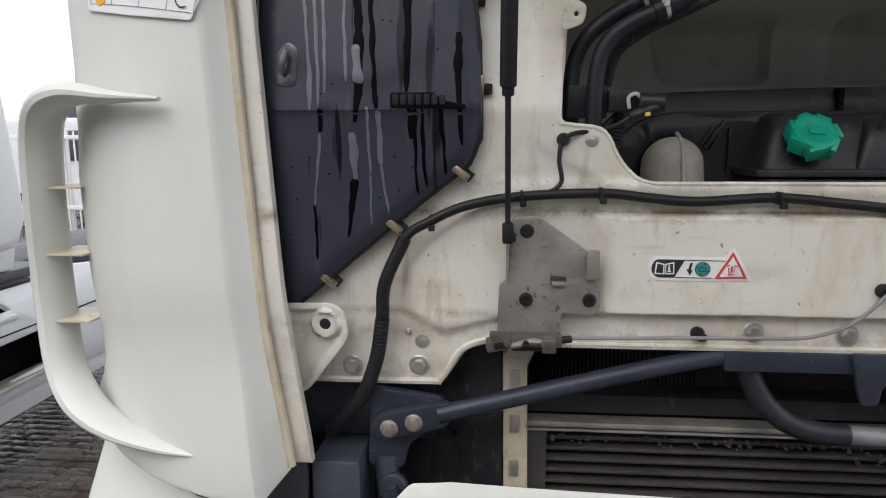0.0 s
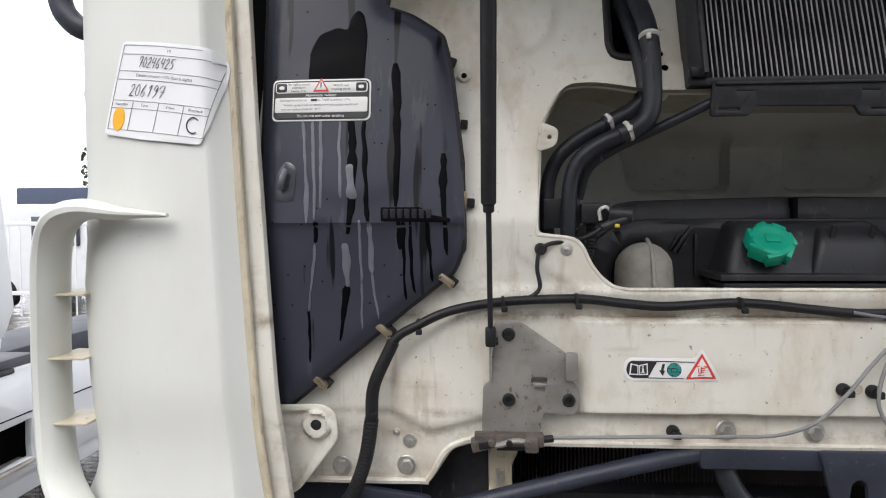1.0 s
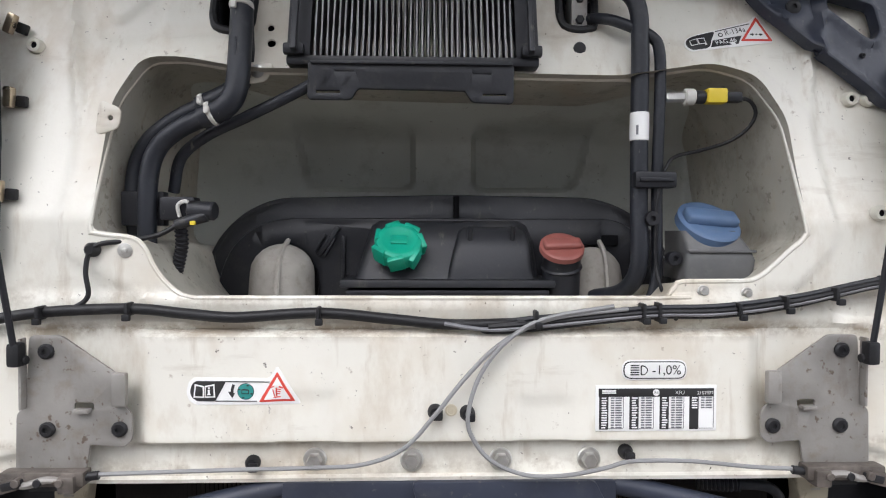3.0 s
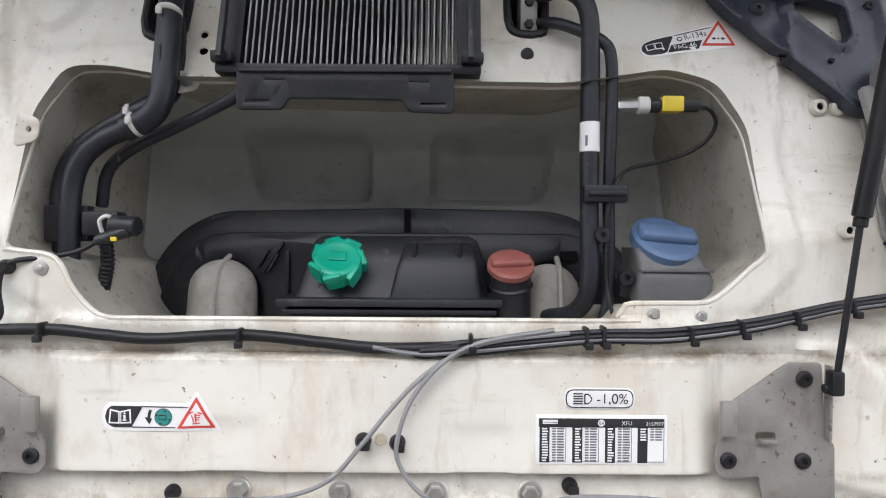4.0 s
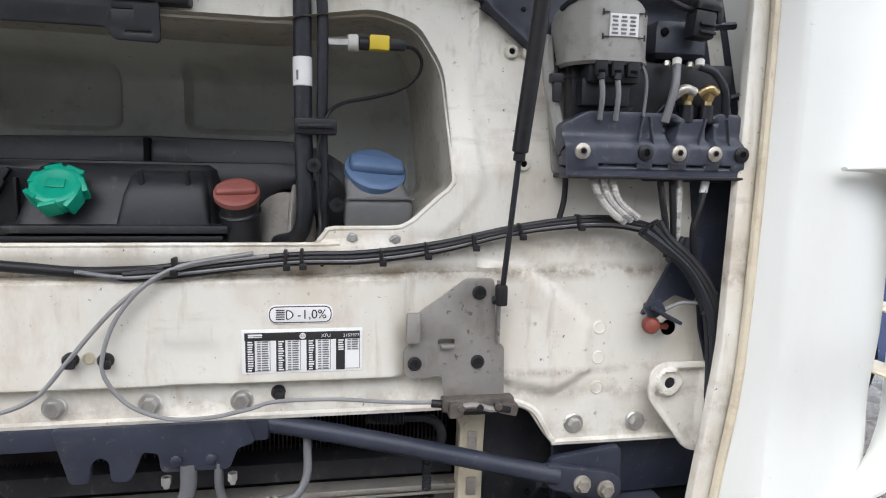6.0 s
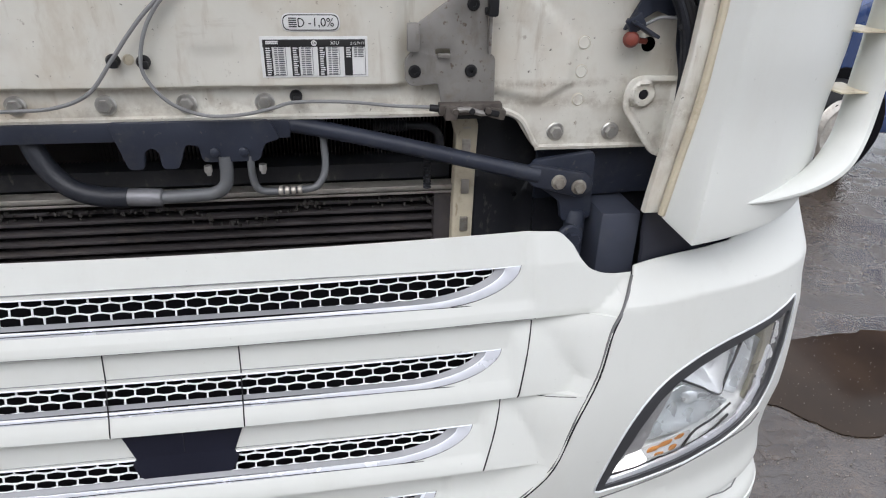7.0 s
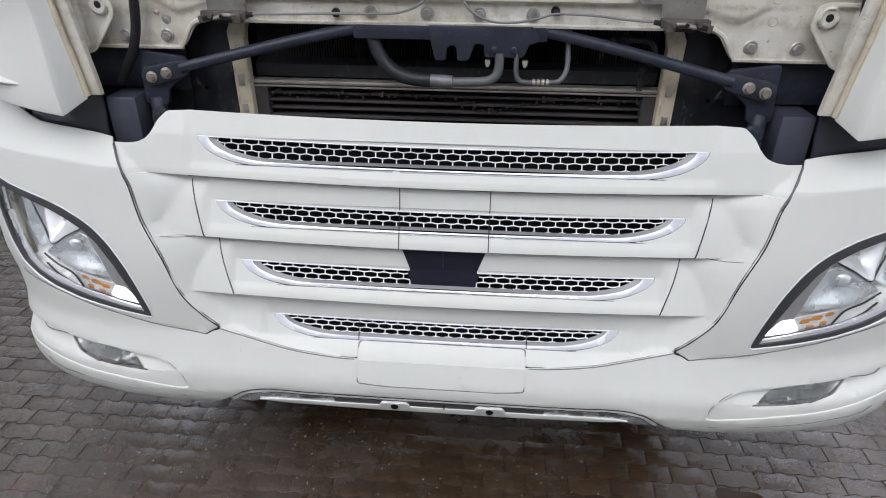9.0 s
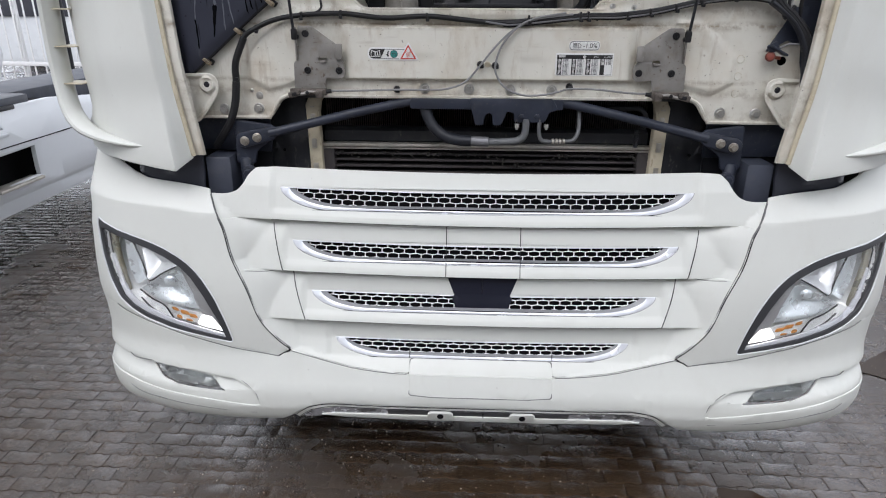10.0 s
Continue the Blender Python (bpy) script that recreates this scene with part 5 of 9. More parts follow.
def hazard(t, x, z, w, fn, lift=0.0020):
    """A red warning triangle with a white field."""
    h = w * 0.88
    printed(t, rnd([(x - w / 2, z), (x + w / 2, z), (x, z + h)], w * 0.03), fn, REDINK, lift)
    k = 0.68
    printed(t, rnd([(x - w / 2 * k, z + h * 0.12), (x + w / 2 * k, z + h * 0.12), (x, z + h * 0.12 + h * k)], w * 0.02), fn, STICKER, lift + 0.0008)


def beam(x, z):
    return (x, wall_y(x, z), z)


def sign(x, y):
    """Place on the coolant sticker from pixel positions, to fit the camera's view."""
    return (-0.3585 + (x - 60) * 0.000242, 1.4465 + (252 - y) * 0.000240)


def signs(*pts):
    return [sign(x, y) for x, y in pts][::-1]


coolant = sticker("coolant_sticker", rnd(signs((100, 100), (522, 104), (563, 34), (692, 252), (110, 252), (72, 228), (58, 180), (72, 124)), 0.004), beam, "white pictogram sticker with book, green cap and red triangle", "sticker")
printed(coolant, rnd(signs((110, 117), (278, 119), (218, 232), (120, 232), (90, 212), (78, 178), (88, 138)), 0.003), beam, INK, 0.0020)
printed(coolant, signs((270, 118), (520, 122), (518, 126), (266, 123)), beam, INK, 0.0020)
printed(coolant, signs((218, 229), (450, 231), (450, 235), (216, 233)), beam, INK, 0.0020)
for k, (page, inner) in enumerate((([(106, 134), (156, 146), (156, 212), (98, 210)], [(114, 143), (149, 152), (149, 203), (107, 201)]), ([(161, 146), (214, 134), (218, 210), (161, 212)], [(167, 152), (207, 143), (210, 201), (167, 203)]))):
    printed(coolant, signs(*page), beam, STICKER, 0.0026)
    printed(coolant, signs(*inner), beam, INK, 0.0031)
printed(coolant, signs((178, 166), (190, 166), (190, 190), (195, 190), (195, 195), (174, 195), (174, 190), (180, 190), (180, 171), (178, 171)), beam, STICKER, 0.0036)
printed(coolant, oval(*sign(185, 156), 0.0012, n=8), beam, STICKER, 0.0036)
printed(coolant, signs((313, 136), (327, 140), (320, 165), (318, 185), (328, 185), (313, 216), (289, 178), (303, 180), (306, 158)), beam, INK, 0.0020)
printed(coolant, oval(*sign(387, 177), 0.0112), beam, INK, 0.0020)
printed(coolant, oval(*sign(387, 177), 0.0104), beam, TEAL, 0.0026)
printed(coolant, signs((364, 166), (376, 162), (406, 166), (406, 191), (366, 191)), beam, INK, 0.0031)
printed(coolant, signs((369, 171), (401, 171), (401, 186), (369, 186)), beam, TEAL, 0.0036)
for a in (20, 110, 200, 290):
    x, y = 387 + 36 * math.cos(radians(a)), 177 + 36 * math.sin(radians(a))
    printed(coolant, oval(*sign(x, y), 0.0016, 0.0010, 8), beam, INK, 0.0031)
printed(coolant, rnd(signs((563, 66), (660, 237), (461, 237)), 0.0008), beam, REDINK, 0.0020)
printed(coolant, rnd(signs((563, 96), (634, 224), (489, 224)), 0.0006), beam, STICKER, 0.0028)
for pts in (((555, 155), (562, 155), (562, 205), (555, 205)), ((562, 160), (584, 163), (584, 168), (562, 165)), ((562, 174), (582, 176), (582, 181), (562, 179)), ((562, 188), (578, 189), (578, 194), (562, 193)), ((536, 165), (541, 163), (550, 206), (545, 208)), ((540, 210), (580, 206), (580, 212), (542, 216)), ((526, 152), (546, 143), (548, 148), (529, 158)), ((572, 146), (596, 152), (593, 160), (572, 152))):
    printed(coolant, signs(*pts), beam, REDINK, 0.0034)
LX, LZ = 0.2815, 1.492
level = sticker("lamp_level_sticker", rnd(rect(LX - 0.045, LZ - 0.0135, LX + 0.045, LZ + 0.0135), 0.012), beam, "oval white sticker with lamp symbol and minus one percent", "sticker")
printed(level, rnd(rect(LX - 0.0435, LZ - 0.012, LX + 0.0435, LZ + 0.012), 0.011), beam, INK, 0.0018)
printed(level, rnd(rect(LX - 0.042, LZ - 0.0105, LX + 0.042, LZ + 0.0105), 0.010), beam, STICKER, 0.0026)
for k in range(5):
    printed(level, rect(LX - 0.034, LZ - 0.0068 + 0.0032 * k, LX - 0.022, LZ - 0.0054 + 0.0032 * k), beam, INK, 0.0034)
printed(level, rnd([(LX - 0.020, LZ - 0.0075), (LX - 0.013, LZ - 0.006), (LX - 0.009, LZ), (LX - 0.013, LZ + 0.006), (LX - 0.020, LZ + 0.0075)], 0.003), beam, INK, 0.0034)
printed(level, rnd([(LX - 0.0185, LZ - 0.0055), (LX - 0.014, LZ - 0.0045), (LX - 0.011, LZ), (LX - 0.014, LZ + 0.0045), (LX - 0.0185, LZ + 0.0055)], 0.002), beam, STICKER, 0.0042)
letters(level, "-1,0%", 0.0185, LX + 0.016, LZ - 0.0002, beam, INK, 0.0036)
def cell(x0, y0, x1, y1):
    """A field of the data table from pixel positions, to fit the camera's view."""
    return rect(0.200 + (x0 - 57) * 0.000243, 1.4072 + (455 - y1) * 0.000241, 0.200 + (x1 - 57) * 0.000243, 1.4072 + (455 - y0) * 0.000241)


table = sticker("data_table_sticker", cell(57, 192, 752, 455), beam, "white data sticker printed with black columns", "sticker")
printed(table, cell(73, 210, 737, 257), beam, INK, 0.0018)
for x0, x1, y0, y1 in ((93, 172, 218, 228), (93, 172, 232, 238)):
    printed(table, cell(x0, y0, x1, y1), beam, STICKER, 0.0024)
printed(table, oval(0.200 + (403 - 57) * 0.000243, 1.4072 + (455 - 233) * 0.000241, 0.0044), beam, STICKER, 0.0024)
letters(table, "E4", 0.0062, 0.200 + (403 - 57) * 0.000243, 1.4072 + (455 - 233) * 0.000241, beam, INK, 0.0030)
letters(table, "XFU", 0.0072, 0.200 + (538 - 57) * 0.000243, 1.4072 + (455 - 234) * 0.000241, beam, STICKER, 0.0026)
letters(table, "2157977", 0.0066, 0.200 + (686 - 57) * 0.000243, 1.4072 + (455 - 236) * 0.000241, beam, STICKER, 0.0026)
random.seed(8)
for k, x0 in enumerate((77, 251, 425, 597)):
    printed(table, cell(x0, 256, x0 + 52, 446), beam, INK, 0.0018)
    printed(table, cell(x0 + 138, 256, x0 + 140, 440), beam, WORNINK, 0.0018)
    printed(table, cell(x0 + 54, 440, x0 + 138, 442), beam, WORNINK, 0.0018)
    for j in range(13 if k < 3 else 5):
        y = 259 + 14.2 * j
        printed(table, cell(x0 + 13, y + 2, x0 + 39 + random.choice((0, 5, -4)), y + 9), beam, STICKER, 0.0024)
        printed(table, cell(x0 + 67, y + 2, x0 + 86, y + 9), beam, WORNINK, 0.0020)
        printed(table, cell(x0 + 93, y + 2, x0 + 127 + random.choice((0, 3)), y + 9), beam, WORNINK, 0.0020)
fridge = lambda x, z: (x, wall_y(x, z), z)


def tilt_pts(pts, c, deg):
    a = radians(deg)
    return [(c[0] + (x - c[0]) * math.cos(a) - (z - c[1]) * math.sin(a), c[1] + (x - c[0]) * math.sin(a) + (z - c[1]) * math.cos(a)) for x, z in pts]


gas = sticker("refrigerant_sticker", rnd([(0.3595, 1.968), (0.369, 1.959), (0.5045, 1.9785), (0.482, 2.025), (0.4705, 2.0125), (0.379, 1.9875), (0.3655, 1.981)], 0.006), fridge, "small refrigerant sticker with book and red triangle", "sticker")
printed(gas, rnd([(0.362, 1.9695), (0.3715, 1.9612), (0.3985, 1.9655), (0.4135, 1.9955), (0.379, 1.9865), (0.3665, 1.980)], 0.006), fridge, INK)
printed(gas, [(0.401, 1.9665), (0.4475, 1.9745), (0.4545, 1.9885), (0.4080, 1.9795)], fridge, INK, 0.002)
printed(gas, [(0.4135, 1.9945), (0.4690, 2.0085), (0.4700, 2.0098), (0.4140, 1.9957)], fridge, INK, 0.002)
letters(gas, "R-134a", 0.0122, 0.4445, 1.9953, fridge, INK, 0.0026, 1.0, -13)
letters(gas, "PAG 46", 0.0112, 0.4275, 1.9775, fridge, STICKER, 0.0028, 1.0, -11)
printed(gas, oval(0.4215, 1.9895, 0.0042, 0.0036, 6), fridge, INK, 0.002)
printed(gas, oval(0.4215, 1.9895, 0.0024, 0.0020, 8), fridge, STICKER, 0.0026)
for pts, m, up in (([(0.3705, 1.968), (0.3825, 1.9715), (0.3830, 1.9825), (0.3700, 1.978)], STICKER, 0.0024), ([(0.3835, 1.9715), (0.3955, 1.9735), (0.3950, 1.984), (0.3840, 1.9825)], STICKER, 0.0024), ([(0.3720, 1.970), (0.3815, 1.9725), (0.3818, 1.9808), (0.3715, 1.9775)], INK, 0.003), ([(0.3848, 1.973), (0.3940, 1.9748), (0.3936, 1.9825), (0.3850, 1.981)], INK, 0.003)):
    printed(gas, pts, fridge, m, up)
printed(gas, rnd([(0.4525, 1.9795), (0.5020, 1.9800), (0.4815, 2.0210)], 0.001), fridge, REDINK, 0.0022)
printed(gas, rnd([(0.4590, 1.9830), (0.4955, 1.9833), (0.4805, 2.0130)], 0.001), fridge, STICKER, 0.003)
printed(gas, oval(0.4775, 1.9905, 0.0014, n=8), fridge, INK, 0.0036)
for s in (1, -1):
    printed(gas, [(0.4775 + s * 0.0035, 1.9905), (0.4775 + s * 0.0065, 1.9930), (0.4775 + s * 0.0065, 1.9915), (0.4775 + s * 0.0095, 1.9915), (0.4775 + s * 0.0095, 1.9895), (0.4775 + s * 0.0065, 1.9895), (0.4775 + s * 0.0065, 1.9880)][::s], fridge, INK, 0.0036)
rad = sticker("radiator_sticker", rnd(rect(-0.925, 1.866, -0.762, 1.935), 0.010), cover_fn, "white-framed radiator warning sticker with red triangle", "sticker", 0.0016)
printed(rad, rnd(rect(-0.9225, 1.8685, -0.7645, 1.9325), 0.009), cover_fn, INK, 0.0024)
printed(rad, rnd(rect(-0.920, 1.9125, -0.767, 1.930), 0.006), cover_fn, STICKER, 0.003)
printed(rad, rnd(rect(-0.920, 1.880, -0.767, 1.9045), 0.003), cover_fn, STICKER, 0.003)
letters(rad, "No high pressure\ncleaning in\nheater area", 0.0054, -0.881, 1.9213, cover_fn, INK, 0.0038, 1.0)
letters(rad, "Watch out\nmoving parts", 0.0060, -0.811, 1.9213, cover_fn, INK, 0.0038, 1.0)
for x0, x1 in ((-0.918, -0.901), (-0.786, -0.769)):
    printed(rad, rnd(rect(x0, 1.9145, x1, 1.9285), 0.003), cover_fn, INK, 0.0038)
    printed(rad, oval((x0 + x1) / 2, 1.9215, 0.0045, 0.003, 12), cover_fn, STICKER, 0.0044)
letters(rad, "Aluminium radiator", 0.0066, -0.8435, 1.9083, cover_fn, STICKER, 0.0034)
letters(rad, "Do not mix with other coolants", 0.0060, -0.8435, 1.8738, cover_fn, STICKER, 0.0034)
letters(rad, "Use long life coolant to          Spec. 74002 to minimal -27\u00b0C,", 0.0052, -0.853, 1.9003, cover_fn, INK, 0.0036, 0.92)
printed(rad, rect(-0.8605, 1.8985, -0.8505, 1.9022), cover_fn, INK, 0.0036)
letters(rad, "Vehicles equipped with an intarder or an artic package, see ID card,", 0.0050, -0.8435, 1.8922, cover_fn, INK, 0.0036, 0.90)
letters(rad, "must use coolant suitable for -40\u00b0C.", 0.0050, -0.876, 1.8852, cover_fn, INK, 0.0036, 0.90)
hazard(rad, -0.8435, 1.9145, 0.026, cover_fn, 0.0042)
printed(rad, rect(-0.8443, 1.921, -0.8427, 1.930), cover_fn, INK, 0.006)

# inspection paper on the deflector
def slip(x, z):
    u = -x - (lerp(INNER, z) + 0.030)
    y0 = -0.078 + max(0, z - 1.45) * 0.10
    y = y0 - deflector_bulge(u, z)
    return (x, y - 0.003 - 0.004 * ease(0.03, 0.0, abs(x + 0.955)) - 0.004 * ease(-0.99, -0.95, x), z)


def on_form(a, b):
    """Place on the form, from its lower left corner (0, 0) to its upper right (1, 1)."""
    p, q = Vector((-1.179, 1.842)).lerp(Vector((-0.996, 1.817)), a), Vector((-1.140, 1.984)).lerp(Vector((-0.970, 1.964)), a)
    r = p.lerp(q, b)
    return (r.x, r.y)


def ruled(a0, b0, a1, b1, w=0.00025):
    p, q = Vector(on_form(a0, b0)), Vector(on_form(a1, b1))
    n = Vector((-(q - p).y, (q - p).x)).normalized() * w
    part("printed_line", sheet([tuple(p - n), tuple(q - n), tuple(q + n), tuple(p + n)], lambda x, z: (lambda v: (v[0], v[1] - 0.0023, v[2]))(slip(x, z)), thick=0.0004, r=0.0001, step=0.01), WORNINK, form)


form = thing("inspection_form", slip(*on_form(0, 0)), "white inspection form with handwriting and an orange dot", "paper form")
part("paper_sheet", sheet(rnd([on_form(a, b) for a, b in ((0, 0), (0.45, -0.02), (0.95, 0.0), (0.985, 0.2), (1.0, 0.82), (0.97, 0.90), (0.86, 1.0), (0.4, 1.005), (0, 1))], 0.006, 4), lambda x, z: (lambda v: (v[0], v[1] - 0.0015, v[2]))(slip(x, z)), thick=0.0006, r=0.0003, step=0.01), PAPER, form)
part("turned_corner", sheet([on_form(a, b) for a, b in ((0.86, 1.0), (0.88, 0.86), (0.97, 0.88))], lambda x, z: (lambda v: (v[0], v[1] - 0.0065, v[2]))(slip(x, z)), thick=0.0006, r=0.0003, step=0.01), PAPER, form)
for b in (0.965, 0.87, 0.69, 0.60, 0.376, 0.295, 0.064):
    ruled(0.03, b, 0.80 if b > 0.9 else 0.96, b)
ruled(0.03, 0.064, 0.03, 0.965)
ruled(0.96, 0.064, 0.965, 0.80)
for a in (0.265, 0.52, 0.745):
    ruled(a, 0.064, a, 0.376)
for body, size, a, b in (("TR", 0.006, 0.5, 0.918), ("Chassisnummer / VIN (last 6 digits)", 0.0066, 0.5, 0.645), ("Inspection", 0.0062, 0.145, 0.335), ("Foto", 0.0062, 0.39, 0.335), ("Video", 0.0062, 0.63, 0.335), ("Precheck", 0.0062, 0.855, 0.335)):
    letters(form, body, size, *on_form(a, b), slip, INK, 0.0026, 1.0, 7.5)
# pen strokes of each digit, in a box one wide and one high
PEN = {"0": [[(0.5, 1), (0.1, 0.6), (0.2, 0.08), (0.65, 0.05), (0.9, 0.55), (0.55, 1)]],
       "1": [[(0.3, 0.72), (0.75, 1), (0.45, 0)]],
       "2": [[(0.1, 0.75), (0.5, 1), (0.8, 0.75), (0.35, 0.25), (0, 0), (0.95, 0.04)]],
       "4": [[(0.25, 1), (0.05, 0.5), (0.85, 0.52)], [(0.9, 0.95), (0.6, 0)]],
       "5": [[(0.3, 0.95), (0.2, 0.6), (0.7, 0.5), (0.7, 0.12), (0.05, 0)], [(0.3, 0.95), (1, 1)]],
       "6": [[(0.75, 1), (0.25, 0.6), (0.12, 0.12), (0.6, 0), (0.8, 0.32), (0.25, 0.4)]],
       "7": [[(0, 0.72), (0.18, 0.95), (0.9, 0.95), (0.4, 0)], [(0.2, 0.5), (0.95, 0.46)]],
       "9": [[(0.85, 0.85), (0.45, 1), (0.15, 0.72), (0.5, 0.52), (0.85, 0.85), (0.65, 0.3), (0.25, -0.05)]]}


def handwritten(body, a, b, w, h):
    """Digits in black pen, from the place (a, b) on the form to the right."""
    for k, digit in enumerate(body):
        for stroke in PEN[digit]:
            pts = [slip(*on_form(a + (k + 0.78 * x + 0.12 * y) * w, b + y * h)) for x, y in stroke]
            part("pen_stroke", tube([(p[0], p[1] - 0.0026, p[2]) for p in pts], 0.0005, 5, 3), INK, form)


handwritten("70246425", 0.235, 0.735, 0.0435, 0.108)
handwritten("206197", 0.205, 0.428, 0.0585, 0.125)
dot = on_form(0.14, 0.175)
part("orange_dot", sheet(tilt_pts(oval(*dot, 0.0125, 0.0185), dot, -10), lambda x, z: (lambda v: (v[0], v[1] - 0.0024, v[2]))(slip(x, z)), thick=0.0004, r=0.0002, step=0.01), ORANGE, form, "orange marker dot")
c = on_form(0.86, 0.185)
part("pen_loop", tube([(lambda q: (q[0], q[1] - 0.003, q[2]))(slip(c[0] + 0.010 * math.cos(a), c[1] + 0.012 * math.sin(a))) for a in np.linspace(0.7, 5.2, 9)], 0.0009, 6, 3), INK, form)
# ---- service bay contents ----
tunnel = thing("engine_tunnel_cover", (0, 0.27, 1.5), "dusty black moulded engine tunnel cover with a foam edge", "engine cover")
ARCH = rnd([(-0.44, 1.50), (-0.425, 1.60), (-0.40, 1.665), (-0.355, 1.71), (-0.30, 1.735), (0.015, 1.742), (0.27, 1.738), (0.33, 1.715), (0.39, 1.665), (0.41, 1.60), (0.42, 1.50)], 0.03)
part("foam_arch", sheet(ARCH[::-1], lambda x, z: (x, 0.275 - 0.012 * ease(0.0, 0.012, inside(ARCH, x, z)), z), [rnd([(0.012, 1.70), (0.024, 1.70), (0.024, 1.752), (0.012, 1.752)], 0.002)][:0], thick=0.03, r=0.006, step=0.03), DUSTY, tunnel)
part("arch_split", box((0.019, 0.262, 1.722), (0.010, 0.02, 0.045), 0.002), DARK, tunnel)
INNER_A = rnd([(-0.395, 1.50), (-0.388, 1.60), (-0.365, 1.655), (-0.32, 1.69), (-0.27, 1.700), (0.30, 1.700), (0.345, 1.67), (0.36, 1.60), (0.365, 1.50)], 0.03)
part("inner_panel", sheet(INNER_A[::-1], lambda x, z: (x, 0.245 - 0.008 * ease(0.0, 0.008, inside(INNER_A, x, z)), z), [oval(-0.276, 1.59, 0.062, 0.075), oval(0.253, 1.59, 0.055, 0.075)], thick=0.02, r=0.005, step=0.03), BLACK, tunnel)
part("stiffener", box((-0.20, 0.232, 1.665), (0.008, 0.012, 0.06), 0.003, (0, 35, 0)), BLACK, tunnel)
part("stiffener", box((-0.175, 0.232, 1.635), (0.006, 0.012, 0.08), 0.003), BLACK, tunnel)
for k in range(3):
    part("louvre", box((-0.215 + 0.008 * k, 0.230, 1.662 - 0.004 * k), (0.004, 0.01, 0.035), 0.001, (0, 30, 0)), BLACK, tunnel)
part("window_mark", box((0.285, 0.234, 1.668), (0.028, 0.008, 0.018), 0.002), DARK, tunnel)
for x, r, lean in ((-0.276, 0.054, 0.0), (0.256, 0.050, -0.06)):
    w = thing("wrapped_duct", (x, 0.21, 1.5), "grey cloth-wrapped duct elbow behind the reservoir", "duct", "wrapped ducts")
    prof = [(r, 0.0), (r * 1.02, 0.06), (r * 0.99, 0.11)] + [(r * math.cos(a), 0.11 + r * 0.95 * math.sin(a)) for a in (0.3, 0.6, 0.9, 1.15, 1.35, 1.5)]
    part("wrap", turned(prof, (x, 0.205, 1.50), (lean, 0.12, 1), 24), WRAP, w)
    part("seam_tape", tube([(x + 0.006, 0.205 - r * 0.98, 1.53), (x + 0.004, 0.208 - r * 0.98, 1.60), (x + 0.006, 0.222 - r * 0.75, 1.645), (x + 0.008, 0.225, 1.666)], 0.0045, 6), WRAP, w)


def rounded_loop(x0, x1, y0, y1, z, r=0.02, n=4):
    return [(x, y, z) for x, y in rnd([(x0, y0), (x1, y0), (x1, y1), (x0, y1)], r, n)]


def cap(tank, c, axis, r, h, mat, label, handle):
    """A filler cap, part of its tank, with wings or a grip bar."""
    c, a = Vector(c), Vector(axis).normalized()
    k = 1.0 if handle else 0.90
    t = part("filler_cap", turned([(k * r * 0.94, 0), (k * r, h * 0.1), (k * r, h * 0.8), (k * r * 0.94, h * 0.95), (k * r * 0.8, h), (r * 0.62, h), (r * 0.55, h * 0.96)], c, a, 48), mat, tank, label)
    q = Vector((0, 0, 1)).rotation_difference(a).to_matrix().to_4x4()
    if handle:
        g = box((0, 0, 0), (r * 1.75, r * 0.62, h * 1.1), r * 0.2, seg=3)
        bmesh.ops.transform(g, matrix=Matrix.Translation(c + a * h * 1.15) @ q @ pose(0, 0, 0, 0, 0, 4), verts=g.verts)
        part("grip", g, mat, t)
    else:
        g = box((0, 0, 0), (r * 0.62, r * 0.40, 0.003), 0.001)
        bmesh.ops.transform(g, matrix=Matrix.Translation(c + a * h) @ q, verts=g.verts)
        part("raised_mark", g, mat, t)
        for k in range(7):
            w = box((0, 0, 0), (r * 0.20, r * 0.62, h * 0.96), r * 0.05)
            bmesh.ops.transform(w, matrix=Matrix.Translation(c) @ q @ pose(0, 0, 0, 0, 0, 51.4 * k + 10) @ pose(r * 0.86, 0, h * 0.47, 12, 0, 14), verts=w.verts)
            part("wing", w, mat, t)
    return t


tank = thing("coolant_reservoir", (0, 0.2, 1.5), "dusty black plastic coolant reservoir with a moulded shoulder", "reservoir")
part("tank_top", loft([rounded_loop(-0.150, 0.150, 0.145, 0.29, 1.604), rounded_loop(-0.146, 0.147, 0.150, 0.29, 1.615), rounded_loop(-0.132, 0.142, 0.168, 0.285, 1.665), rounded_loop(-0.124, 0.134, 0.182, 0.28, 1.692), rounded_loop(-0.112, 0.122, 0.197, 0.27, 1.700, 0.015)]), DUSTY, tank)
part("shoulder", loft([rounded_loop(-0.002, 0.139, 0.140, 0.2, 1.606, 0.012), rounded_loop(0.010, 0.134, 0.144, 0.2, 1.655, 0.012), rounded_loop(0.018, 0.128, 0.162, 0.2, 1.683, 0.012), rounded_loop(0.026, 0.12, 0.18, 0.2, 1.690, 0.008)]), DUSTY, tank)
part("flange", box((0, 0.212, 1.601), (0.335, 0.185, 0.012), 0.003), DUSTY, tank)
part("flange_lower", box((0, 0.212, 1.587), (0.318, 0.172, 0.008), 0.003), BLACK, tank)
part("tank_bottom", box((0, 0.212, 1.54), (0.30, 0.16, 0.09), 0.01), BLACK, tank)
